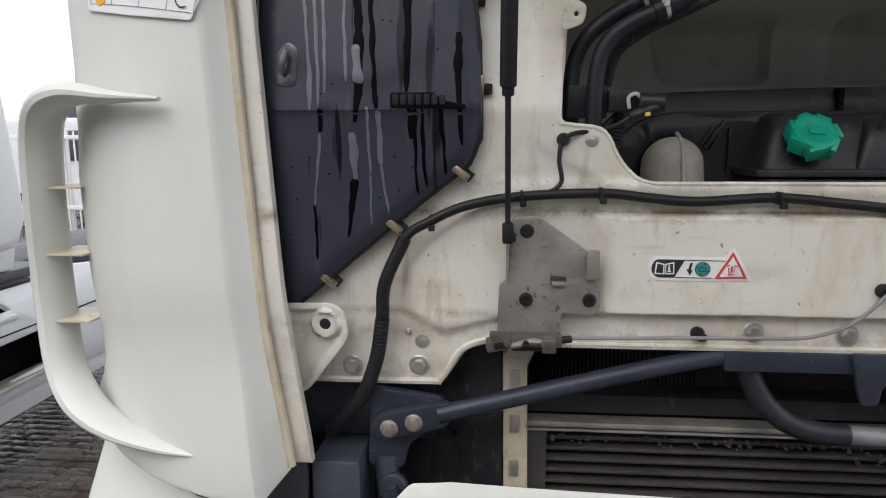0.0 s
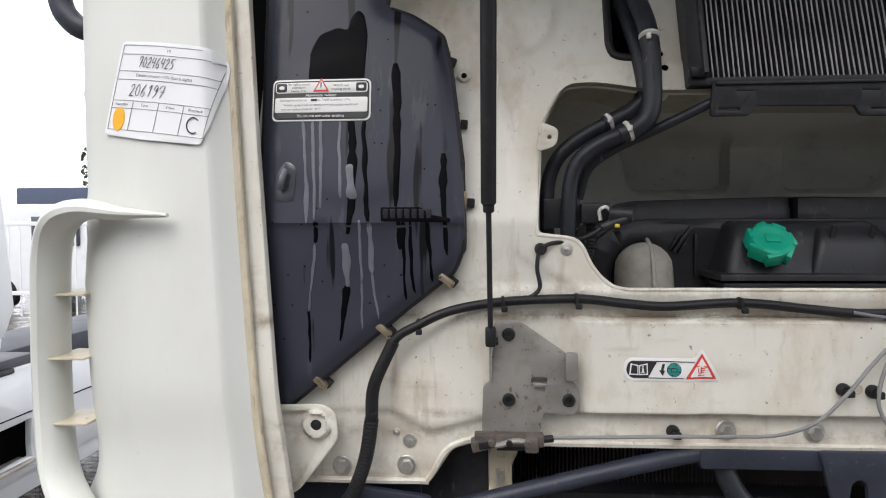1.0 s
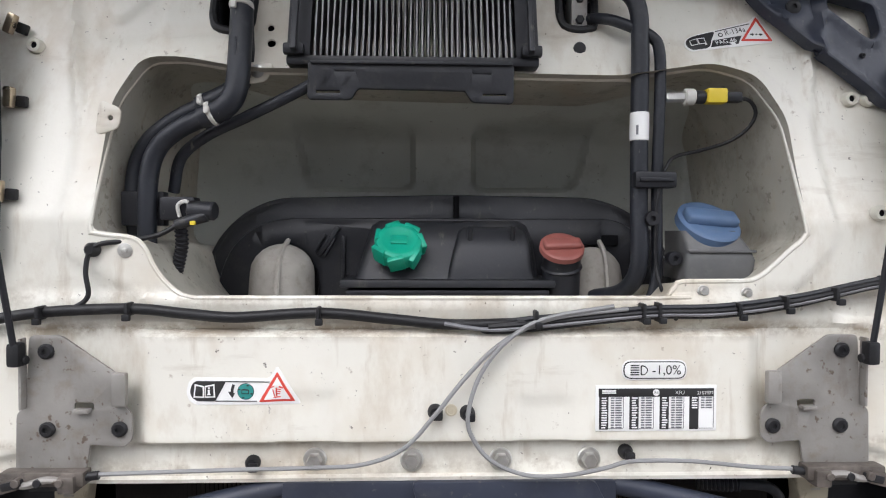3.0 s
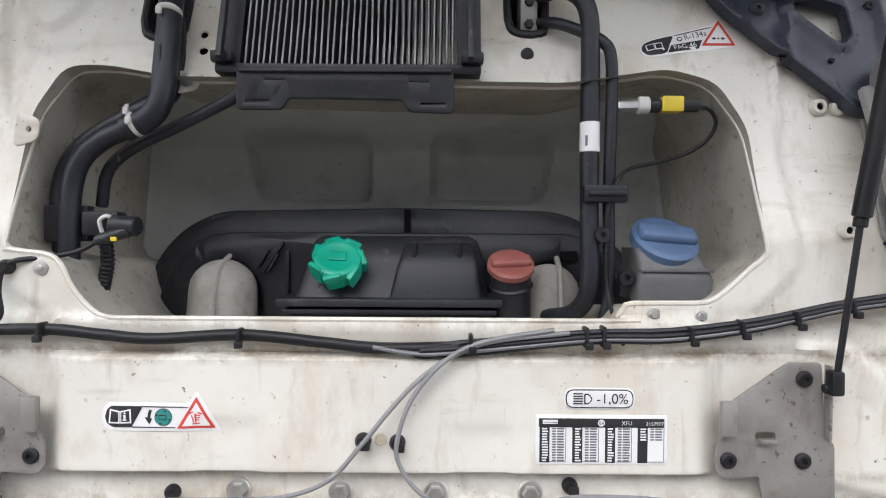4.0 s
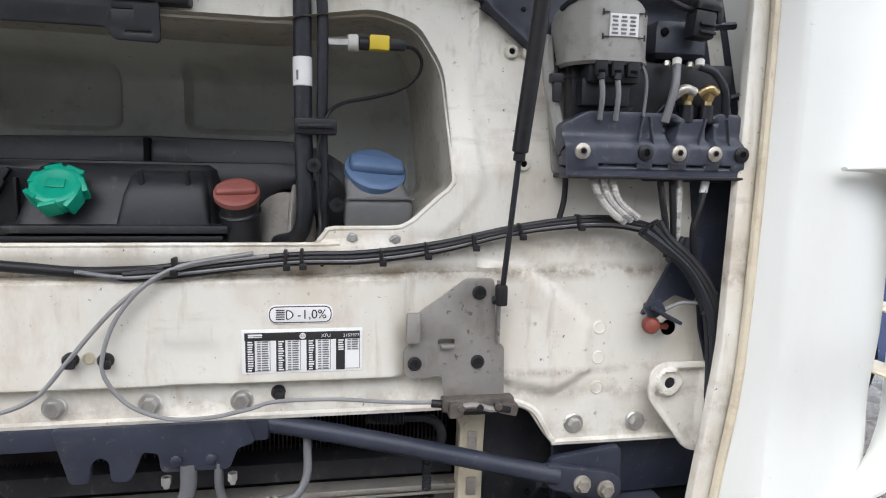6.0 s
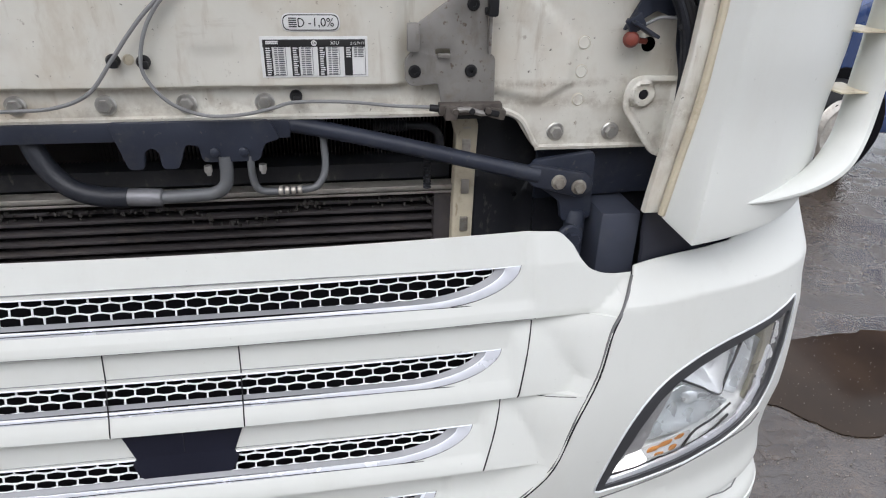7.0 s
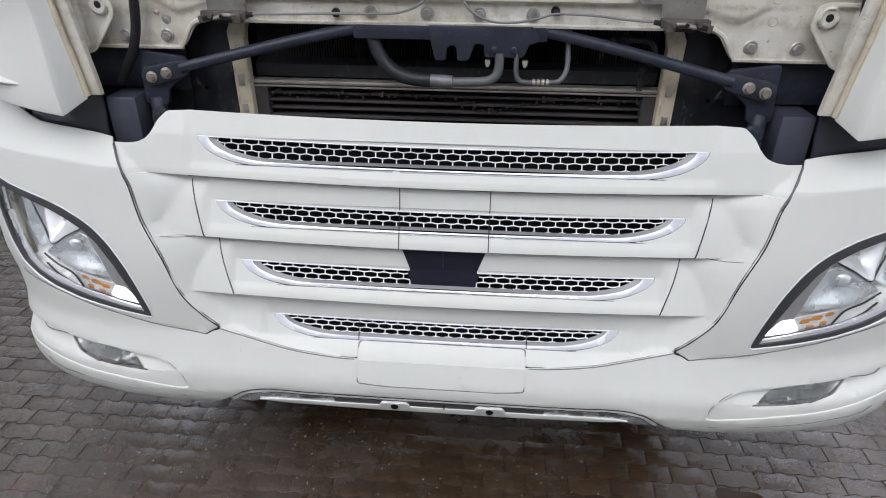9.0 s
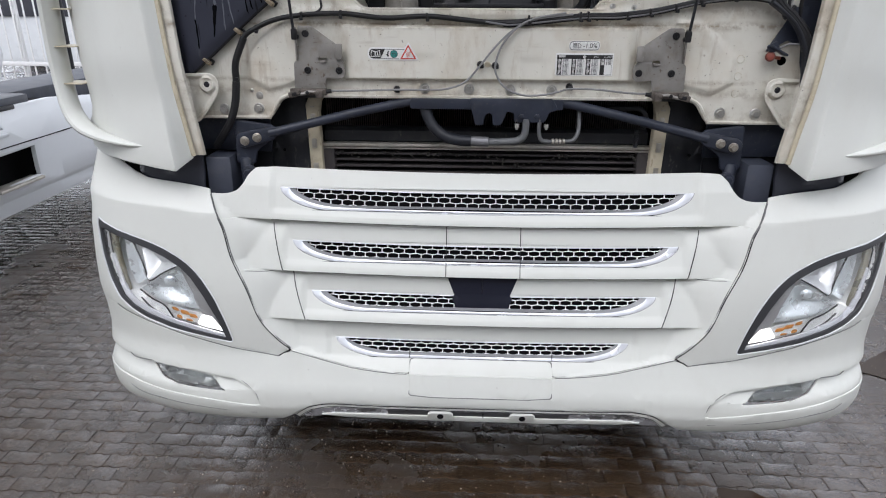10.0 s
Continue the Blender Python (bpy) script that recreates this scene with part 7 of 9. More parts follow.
motor = part("motor_can", loft([motor_loop(z, e, f) for z, e, f in ((1.852, 0.005, 0.005), (1.857, 0.0, 0.0), (1.925, 0.0, 0.0), (1.937, 0.004, 0.004), (1.948, 0.014, 0.016), (1.953, 0.030, 0.030))]), HGREY, unit, "dusty grey motor housing")
part("motor_band", loft([motor_loop(z, -0.0015, -0.0015) for z in (1.856, 1.862)], False), HGREY, motor)
part("motor_label", box((0.727, -0.0465, 1.9045), (0.042, 0.002, 0.030), 0), STICKER, motor)
for k in range(5):
    for j in range(3):
        part("label_print", box((0.713 + 0.013 * j, -0.0482, 1.915 - 0.0055 * k), (0.009 - 0.002 * ((k + j) % 2), 0.0012, 0.0026), 0), WORNGREY, motor)
for x, z in ((0.700, 1.888), (0.754, 1.888), (0.700, 1.921), (0.754, 1.921)):
    part("corner_mark", join(box((x, -0.0465, z), (0.010, 0.002, 0.0016), 0), box((x + (0.004 if x > 0.72 else -0.004), -0.0465, z), (0.0016, 0.002, 0.008), 0)), DUSTY, motor)
part("motor_skirt", join(box((0.722, 0.0, 1.842), (0.080, 0.07, 0.03), 0.006), box((0.715, 0.0, 1.815), (0.075, 0.05, 0.04), 0.006)), BLACK, unit)
for k in range(3):
    part("terminal", box((0.698 + 0.024 * k, -0.036, 1.848), (0.018, 0.018, 0.026), 0.003), BLACK, unit)
    part("terminal_groove", box((0.698 + 0.024 * k, -0.0455, 1.842), (0.010, 0.003, 0.004), 0.001), DARK, unit)
for x0, x1 in ((0.699, 0.703), (0.723, 0.727)):
    part("lead", tube([(x0, -0.040, 1.838), (x1 - 0.001, -0.042, 1.81), (x1, -0.034, 1.775)], 0.0040, 8), WORNGREY, unit)
    part("lead_boot", rod((x0, -0.040, 1.842), (x0, -0.041, 1.830), 0.006, 10), BLACK, unit)
part("thin_lead", tube([(0.764, -0.03, 1.858), (0.772, -0.034, 1.83), (0.771, -0.03, 1.775)], 0.0024, 6), WORNGREY, unit)
part("top_plug", join(box((0.735, -0.026, 1.952), (0.036, 0.02, 0.016), 0.003), box((0.735, -0.030, 1.963), (0.022, 0.016, 0.010), 0.002), box((0.735, -0.038, 1.950), (0.030, 0.006, 0.004), 0.001)), BLACK, unit)
part("top_lead", tube([(0.655, 0.01, 1.935), (0.668, -0.02, 1.946), (0.689, -0.03, 1.959), (0.720, -0.034, 1.968), (0.752, -0.036, 1.969), (0.775, -0.04, 1.958), (0.794, -0.045, 1.943), (0.815, -0.045, 1.934), (0.836, -0.042, 1.932)], 0.0042, 8), RUBBER, unit)
part("pump_block", loft([[(x, y, z) for x, y in rnd([(0.790 + e, 0.03), (0.790 + e, -0.018 + e), (0.873 - e, -0.018 + e), (0.873 - e, 0.03)], 0.008, 3)] for z, e in ((1.868, 0.008), (1.876, 0.0), (1.912, 0.0), (1.922, 0.006))]), FRAME, unit)
part("black_plug", join(box((0.846, -0.04, 1.912), (0.034, 0.03, 0.040), 0.006, (0, 6, 0)), box((0.850, -0.045, 1.937), (0.040, 0.026, 0.016), 0.005, (0, 6, 0)), box((0.848, -0.057, 1.910), (0.024, 0.006, 0.004), 0.001, (0, 6, 0)), box((0.848, -0.057, 1.899), (0.024, 0.006, 0.004), 0.001, (0, 6, 0))), BLACK, unit)
part("plug_tooth", box((0.868, -0.05, 1.925), (0.010, 0.010, 0.024), 0.003), BLACK, unit)
part("block_stud", turned([(0.006, 0), (0.006, 0.004), (0.003, 0.006)], (0.803, -0.018, 1.905), (0, -1, 0), 10), DARK, unit)
for x in (0.824, 0.861):
    part("white_collar", rod((x, -0.022, 1.867), (x - 0.003, -0.026, 1.857), 0.0068, 12), LIGHTGREY, unit)
    part("collar_nut", rod((x - 0.012, -0.016, 1.864), (x - 0.014, -0.018, 1.856), 0.005, 6), ALU, unit)
BRASS = surf("brass_fitting", (0.50, 0.38, 0.19), 0.35, 0.9, var=0.25, scale=30, dirt=(0.12, 0.09, 0.06), amount=0.5)
for x in (0.845, 0.878):
    part("brass_fitting", join(hexagon((x, -0.020, 1.812), 0.0095, 0.012, (0, -0.5, 0.8)), rod((x, -0.02, 1.80), (x, -0.02, 1.812), 0.007, 10)), BRASS, unit)
    part("fitting_body", rod((x, -0.02, 1.775), (x, -0.02, 1.802), 0.0105, 12), BLACK, unit)
part("hose_a", tube([(0.822, -0.026, 1.858), (0.815, -0.036, 1.825), (0.806, -0.03, 1.775)], 0.0060, 10), WORNGREY, unit)
part("hose_b", tube([(0.859, -0.024, 1.858), (0.882, -0.03, 1.848), (0.900, -0.03, 1.820), (0.909, -0.02, 1.775)], 0.0060, 10), HOSE, unit)
part("silver_elbow", tube([(0.818, -0.026, 1.812), (0.832, -0.034, 1.823), (0.850, -0.030, 1.820)], 0.0070, 10), ALU, unit)
part("silver_elbow", tube([(0.860, -0.026, 1.818), (0.872, -0.034, 1.825), (0.886, -0.030, 1.820)], 0.0060, 10), BRASS, unit)
TRAYGREY = surf("slate_tray_plastic", (0.046, 0.052, 0.070), 0.38, var=0.2, scale=12, bump=0.08, dirt=(0.11, 0.11, 0.115), amount=0.4, spec=0.4, layers=((60, 0.60, 0.68, 0.4, (0.14, 0.14, 0.14), (1, 1, 1)),))
SH = rnd([(0.657, 1.694), (0.931, 1.694), (0.929, 1.787), (0.893, 1.788), (0.882, 1.780), (0.838, 1.778), (0.822, 1.786), (0.690, 1.786), (0.650, 1.766)], 0.004)
POCKETS = [rnd([(0.806, 1.780), (0.832, 1.774), (0.822, 1.744), (0.813, 1.742)], 0.004), rnd([(0.876, 1.776), (0.890, 1.782), (0.884, 1.744), (0.874, 1.742)], 0.004)]


def tray_y(x, z):
    """Front of the tray: a raised band with the screws, sloped face above, sunk pockets."""
    y = -0.042 + 0.014 * ease(1.738, 1.756, z)
    for q in POCKETS:
        y += 0.022 * ease(-0.002, 0.006, inside(q, x, z))
    y += 0.004 * ease(1.708, 1.703, z)
    for c in (0.674, 0.770, 0.822, 0.879):
        y -= 0.003 * ease(0.020, 0.016, math.hypot(x - c, z - 1.730))
    return (x, y, z)


shelf = part("tray", sheet(SH, tray_y, [rnd(rect(a, 1.704, b, 1.7155), 0.002) for a, b in ((0.699, 0.762), (0.782, 0.813), (0.836, 0.870), (0.889, 0.913))], thick=0.03, r=0.0025, step=0.006), TRAYGREY, unit, "slate-grey plastic tray")
part("tray_floor", box((0.795, 0.0, 1.694), (0.275, 0.084, 0.005), 0.002), BLACK, unit)
part("tray_back", box((0.797, -0.008, 1.708), (0.26, 0.006, 0.02), 0), DARK, unit)
for k in range(5):
    part("slot_rib", box((0.728 + 0.007 * k, -0.024, 1.710), (0.002, 0.02, 0.011), 0), TRAYGREY, unit)
for x, m in ((0.674, RUSTYZINC), (0.770, RUBBER), (0.822, RUSTYZINC), (0.879, RUSTYZINC), (0.925, RUBBER)):
    part("tray_screw", turned([(0.0115, 0), (0.0115, 0.003), (0.0085, 0.005), (0.005, 0.0055), (0.004, 0.003)], (x, tray_y(x, 1.730)[1] - 0.0005, 1.730), (0, -1, 0), 18), m, shelf)
    part("screw_socket", turned([(0.0036, 0), (0.0036, 0.0008)], (x, tray_y(x, 1.730)[1] - 0.0055, 1.730), (0, -1, 0), 6), DARK, shelf)
for x, lean in ((0.765, 10), (0.782, -10), (0.862, 14), (0.905, -8)):
    part("tray_rib", box((x, -0.036, 1.762), (0.0025, 0.008, 0.040), 0.001, (0, lean, 0)), TRAYGREY, shelf)
part("blue_connector", box((0.714, -0.030, 1.711), (0.008, 0.012, 0.007), 0.002), BLUE, unit)
BRAID = surf("pale_braided_sleeve", (0.42, 0.41, 0.38), 0.8, var=0.25, scale=60, bump=0.4, layers=((90, 0.55, 0.60, 0.6, (0.08, 0.08, 0.08), (0.3, 0.3, 1)),))
for k in range(3):
    part("braided_hose", tube([(0.699 + 0.015 * k, -0.02, 1.70), (0.703 + 0.015 * k, -0.024, 1.685), (0.716 + 0.013 * k, -0.026, 1.660), (0.738 + 0.011 * k, -0.026, 1.638 + 0.003 * k), (0.755 + 0.010 * k, -0.024, 1.628 + 0.003 * k)], 0.0055, 8, 7, 0.05, 0.005), BRAID, unit)
for k, (x, bend, m) in enumerate(((0.808, 0.014, RUBBER), (0.828, 0.006, RUBBER), (0.840, 0.0, BRAID), (0.885, -0.018, RUBBER))):
    part("down_hose", tube([(x, -0.02, 1.70), (x + bend * 0.4, -0.024, 1.66), (x + bend, -0.024, 1.618), (x + bend + 0.006, -0.02, 1.575)], 0.0052, 8), m, unit)
part("paper_tag", rod((0.884, -0.021, 1.690), (0.880, -0.022, 1.672), 0.0062, 10), STICKER, unit)
part("side_plug", join(box((0.648, 0.0, 1.835), (0.020, 0.016, 0.014), 0.003), box((0.648, -0.004, 1.815), (0.012, 0.012, 0.028), 0.003), rod((0.655, 0.0, 1.838), (0.675, 0.0, 1.838), 0.003, 8)), DUSTY, unit)
bundle = thing("cable_bundle", (0.9, 0, 1.45), "thick bundle of black cables tied along the cab corner", "cable bundle")
for k in range(6):
    o, e = 0.0075 * (k % 3) - 0.008, -0.012 * (k // 3)
    part("cable", tube([(0.785 + 0.01 * (k % 3), -0.018 + e, 1.622 + o), (0.82, -0.022 + e, 1.598 + o), (0.858, -0.024 + e, 1.565 + o), (0.89 + o * 0.5, -0.024 + e, 1.522 + o), (0.912 + o, -0.022 + e, 1.47), (0.925 + o, -0.015 + e, 1.40), (0.93 + o, -0.01, 1.33)], 0.0072, 8), RUBBER if k % 3 else HOSE, bundle)
for x, z in ((0.838, 1.585), (0.902, 1.50)):
    part("tie", rod((x - 0.012, -0.028, z - 0.016), (x + 0.012, -0.028, z + 0.020), 0.005), RUBBER, bundle)
part("mount_plate", sheet(rnd([(0.806, 1.478), (0.86, 1.512), (0.895, 1.50), (0.905, 1.60), (0.86, 1.60), (0.85, 1.56)], 0.006), flat_at(0.004), thick=0.006), FRAME, bundle)
RUSTRED = surf("dull_orange_red_plastic", (0.21, 0.045, 0.028), 0.5, var=0.2, scale=30, bump=0.06, dirt=(0.08, 0.04, 0.03), amount=0.5)
drain = thing("drain_valve", (0.81, 0, 1.47), "orange-red capped drain valve on a dark bracket", "valve")
part("bracket", box((0.832, -0.012, 1.484), (0.055, 0.035, 0.006), 0.002, (0, 28, 0)), FRAME, drain)
part("arm", box((0.818, -0.012, 1.492), (0.03, 0.008, 0.026), 0.003, (0, -30, 0)), FRAME, drain)
part("orange_cap", turned([(0.013, 0), (0.014, 0.008), (0.010, 0.016), (0.004, 0.018)], (0.815, -0.006, 1.466), (-0.3, -1, 0.1), 16), RUSTRED, drain, "orange-red cap")
part("stem", rod((0.815, -0.01, 1.466), (0.845, -0.004, 1.462), 0.005), RUSTRED, drain)
part("pipe", tube([(0.835, -0.012, 1.490), (0.855, -0.02, 1.502), (0.885, -0.02, 1.502)], 0.003, 8), GREYC, drain)
sidecable = thing("side_cable", (0.66, 0, 1.63), "thin black cable running down beside the air unit", "cable")
part("cable", tube([(0.662, 0.05, 1.90), (0.655, 0.02, 1.84), (0.648, 0.006, 1.79), (0.655, 0.002, 1.74), (0.668, 0.002, 1.70), (0.669, 0.004, 1.66), (0.662, 0.004, 1.628)], 0.0045, 8), RUBBER, sidecable)

# ---- wiper bracket, wiper arm, mirror arm, top corner ----
tri = thing("wiper_bracket", (0.6, 0.06, 1.87), "blue-black cast wiper bracket with a triangular opening", "bracket")
TR = rnd([(0.464, 2.25), (0.464, 2.058), (0.484, 2.030), (0.623, 1.898), (0.639, 1.878), (0.667, 1.873), (0.702, 1.874), (0.706, 1.99), (0.702, 2.25)], 0.008)
HO = rnd([(0.577, 2.048), (0.596, 2.055), (0.655, 2.036), (0.656, 1.989), (0.641, 1.972), (0.627, 1.978), (0.574, 2.030)], 0.010)


def casting_y(x, z):
    """The wiper bracket's face: a raised rim round its edge and its opening."""
    a, b = inside(TR, x, z), -inside(HO, x, z)
    return (x, wall_y(x, z) - 0.026 - 0.006 * ease(0.012, 0.006, min(a, b)) - 0.004 * ease(0.03, 0.024, math.hypot(x - 0.526, z - 2.028)), z)


part("casting", sheet(TR, casting_y, [HO], thick=0.02, r=0.003, step=0.009), FRAME, tri)
for x, z, r in ((0.526, 2.028, 0.0115), (0.620, 1.949, 0.004), (0.690, 2.036, 0.007), (0.686, 1.897, 0.010), (0.545, 2.075, 0.010)):
    part("screw", turned([(r, 0), (r, 0.003), (r * 0.75, 0.005), (r * 0.35, 0.005), (r * 0.35, 0.002)], (x, casting_y(x, z)[1], z), (0, -1, 0), 16), RUBBER, tri)
part("red_grommet", turned([(0.02, 0), (0.02, 0.012), (0.01, 0.02)], (0.575, 0.085, 2.085), (0, -1, 0), 18), surf("dark_red_rubber", (0.12, 0.02, 0.03), 0.5), tri)
arm = thing("wiper_linkage", (0.3, 0.05, 2.1), "long black wiper linkage bar above the bay", "wiper linkage")
part("bar", tube([(-0.05, 0.12, 2.225), (0.10, 0.105, 2.175), (0.30, 0.085, 2.118), (0.52, 0.07, 2.075)], 0.010, 8), BLACK, arm)
part("bar_edge", tube([(-0.05, 0.108, 2.233), (0.10, 0.095, 2.183), (0.30, 0.075, 2.126), (0.52, 0.06, 2.084)], 0.005, 6), DUSTY, arm)
part("pivot", turned([(0.016, 0), (0.016, 0.012), (0.009, 0.022)], (0.55, 0.085, 2.07), (0, -1, 0), 16), STEEL, arm)
part("second_bar", tube([(0.57, 0.06, 2.075), (0.66, 0.04, 2.10), (0.80, 0.02, 2.13)], 0.006, 8), BLACK, arm)
part("scuttle", box((0.1, 0.20, 2.26), (1.3, 0.12, 0.09), 0.02), BLACK, arm)
wing = thing("wing_mirror", (-1.2, 0.06, 2.04), "wing mirror with a thick blue-black bent arm at the cab corner", "wing mirror")
part("mirror_arm", tube([(-1.36, 0.05, 2.40), (-1.325, 0.05, 2.20), (-1.308, 0.05, 2.09), (-1.290, 0.05, 2.053), (-1.262, 0.055, 2.036), (-1.2, 0.07, 2.035), (-1.1, 0.09, 2.04)], 0.0195, 14), FRAME, wing)
part("mirror_foot", box((-1.22, 0.09, 2.095), (0.05, 0.05, 0.035), 0.012), FRAME, wing)

# ---- front flap, open overhead ----
flap = thing("front_flap", (0, 0.2, 2.3), "white cab front flap held open overhead by gas struts", "truck flap")
part("flap_skin", sheet(rnd([(-0.98, 0.0), (0.98, 0.0), (0.93, 0.98), (-0.93, 0.98)], 0.05), lambda u, v: (u, 0.18 - v * 0.82 - 0.04 * math.cos(u * 1.5), 2.36 + v * 0.28), thick=0.012, r=0.005, step=0.1), WHITE, flap)
part("inner_frame", sheet(rnd([(-0.9, 0.06), (0.9, 0.06), (0.86, 0.93), (-0.86, 0.93)], 0.04), lambda u, v: (u, 0.18 - v * 0.82 - 0.04 * math.cos(u * 1.5), 2.335 + v * 0.28), thick=0.012, r=0.005, step=0.1), BLACK, flap)

# ---- cooling pack and crossbar under the wall ----
core = thing("radiator", (0, 0.16, 1.0), "dusty dark radiator core with fine upright fins", "radiator")
# Near-black box stands for the unlit depth behind the radiator fins.
part("core_depth_shade", box((0, 0.20, 1.16), (1.10, 0.05, 0.46), 0), DARK, core)
bm = bmesh.new()
for k in range(150):
    x = -0.525 + 1.05 * k / 149
    b = [bm.verts.new(p) for p in ((x - 0.0012, 0.165, 1.215), (x + 0.0012, 0.165, 1.215), (x + 0.0012, 0.165, 1.38), (x - 0.0012, 0.165, 1.38), (x, 0.15, 1.215), (x, 0.15, 1.38))]
    bm.faces.new((b[0], b[4], b[5], b[3]))
    bm.faces.new((b[4], b[1], b[2], b[5]))
tagged(part("fin_pack", bm, surf("dusty_radiator_fins", (0.15, 0.13, 0.125), 0.8, var=0.4, scale=9, bump=0.2), core), kind="stuff")
part("lower_tank", loft([[(-0.53, y, z), (0.53, y, z)] + [(0.53, 0.19, z), (-0.53, 0.19, z)] for y, z in ((0.14, 1.168), (0.125, 1.180), (0.125, 1.212), (0.145, 1.222))]), DUSTY, core, "dusty black radiator tank")
cooler = thing("intercooler", (0, 0.12, 1.0), "dusty intercooler with horizontal tubes and a bright top edge", "intercooler")
part("top_edge", box((0, 0.105, 1.172), (1.09, 0.035, 0.010), 0.002), ALU, cooler, "worn bare metal edge")
part("top_edge_lower", box((0, 0.100, 1.161), (1.09, 0.02, 0.005), 0.001), ALU, cooler)
# Near-black box stands for the unlit depth between the cooler tubes.
part("core_depth_shade", box((0, 0.145, 1.06), (1.06, 0.02, 0.22), 0), DARK, cooler)
for k in range(9):
    part("cooler_tube", box((0, 0.122, 1.140 - 0.021 * k), (1.03, 0.03, 0.0075), 0.003), FIN, cooler)
part("end_tank", box((0.515, 0.115, 1.06), (0.04, 0.04, 0.20), 0.005), FIN, cooler)
part("end_tank", box((-0.515, 0.115, 1.06), (0.04, 0.04, 0.20), 0.005), FIN, cooler)
DEBRIS = surf("matted_dust", (0.055, 0.05, 0.045), 0.95, var=0.4, scale=60, bump=0.8)
bm = bmesh.new()
for k in range(160):
    x = random.uniform(-0.5, 0.5)
    c = (x, 0.100 + random.uniform(0, 0.008), 1.148 - abs(random.gauss(0, 0.010)) - 0.035 * max(0, 1 - abs(x - 0.12) / 0.12))
    join(bm, turned([(0.002, 0), (random.uniform(0.002, 0.005), 0.003), (0.001, 0.005)], c, (random.uniform(-1, 1), -1, random.uniform(-1, 1)), 6))
tagged(part("matted_dust", bm, DEBRIS, cooler, "grey clumps of matted dust"), kind="stuff")
for s in (1, -1):
    rail = thing("radiator_rail", (s * 0.55, 0.08, 1.0), "cream flaking painted radiator side rail", "rail", "radiator rails")
    part("rail_face", sheet([(s * 0.53, 1.0), (s * 0.566, 1.0), (s * 0.570, 1.30), (s * 0.545, 1.345), (s * 0.51, 1.345), (s * 0.535, 1.28)][::s], lambda x, z: (x, 0.070 - 0.02 * ease(1.28, 1.34, z), z), thick=0.03, r=0.003, step=0.05), EDGE, rail)
    for z in (1.10, 1.18, 1.26, 1.31):
        part("rail_clip", box((s * 0.552, 0.068, z), (0.016, 0.006, 0.03), 0.002), ALU, rail)
    shroud = thing("radiator_shroud", (s * 0.64, 0.09, 1.0), "dusty black plastic shroud beside the radiator", "shroud", "radiator shrouds")
    SHR = [(s * 0.575, 0.98), (s * 0.76, 0.98), (s * 0.74, 1.12), (s * 0.725, 1.165), (s * 0.695, 1.205), (s * 0.69, 1.34), (s * 0.575, 1.36)][::s]
    part("shroud_panel", sheet(rnd(SHR, 0.01), lambda x, z: (x, 0.075 + 0.012 * ease(0.62, 0.66, abs(x)) - 0.010 * ease(0.012, 0, abs(z - 1.19 + (abs(x) - 0.6) * 0.3)), z), thick=0.006, r=0.003, step=0.02), DUSTY, shroud)
    for x, z in ((0.60, 1.13), (0.615, 1.15), (0.655, 1.155)):
        part("fixing", turned([(0.005, 0), (0.005, 0.004), (0.002, 0.005)], (s * x, 0.082, z), (0, -1, 0), 8), DARK, shroud)
    sidep = thing("chassis_side_plate", (s * 0.82, 0.03, 1.0), "blue-black painted chassis plate behind the corner", "chassis plate", "chassis side plates")
    part("upper_plate", sheet([(s * 0.69, 1.155), (s * 1.02, 1.165), (s * 1.02, 1.30), (s * 0.69, 1.30)][::s], flat_at(0.055), thick=0.01, r=0.002, step=0.05), FRAME, sidep)
    part("lower_box", loft([[(s * x, y, z) for x, y in rnd([(0.797 + e, -0.035 + e), (0.876, -0.035 + e), (0.876, 0.12), (0.797 + e, 0.12)], 0.006, 3)] for z, e in ((0.99, 0), (1.146, 0), (1.152, 0.003))]), NAVY, sidep)
    part("rear_plate", sheet([(s * 0.70, 0.95), (s * 1.15, 0.95), (s * 1.22, 1.19), (s * 0.70, 1.18)][::s], flat_at(0.075), thick=0.01, r=0.002, step=0.05), BLACK, sidep)
    part("corner_trim", sheet([(s * 0.885, 1.02), (s * 1.10, 1.04), (s * 1.10, 1.145), (s * 0.885, 1.165)][::s], lambda x, z: (x, -0.042 + (abs(x) - 0.885) * 0.14 - 0.01 * ease(1.11, 1.10, z), z), thick=0.01, r=0.003, step=0.03), SLATE, sidep)
    gus = thing("arm_gusset", (s * 0.75, 0.0, 1.1), "blue-black steel gusset with two washered bolts", "gusset", "arm gussets")
    GU = rnd([(0.668, 1.245), (0.672, 1.206), (0.705, 1.184), (0.728, 1.165), (0.735, 1.125), (0.79, 1.128), (0.786, 1.19), (0.784, 1.26)], 0.010)
    GU = GU if s > 0 else mirror(GU)
    part("gusset_plate", sheet(GU[::-1], flat_at(0.008), thick=0.012, r=0.003, step=0.05), FRAME, gus)
    for x, z in ((0.714, 1.211), (0.754, 1.200)):
        part("bolt_washer", turned([(0.0145, 0), (0.0145, 0.003), (0.013, 0.004)], (s * x, -0.008, z), (0, -1, 0), 20), RUSTYZINC, gus)
        part("bolt_head", hexagon((s * x, -0.011, z), 0.011, 0.010), RUSTYZINC, gus)
    part("pivot_bolt", join(turned([(0.024, 0), (0.024, 0.012), (0.020, 0.016)], (s * 0.748, -0.005, 1.098), (0, -1, 0.2), 20), hexagon((s * 0.748, -0.022, 1.100), 0.014, 0.012)), FRAME, gus)
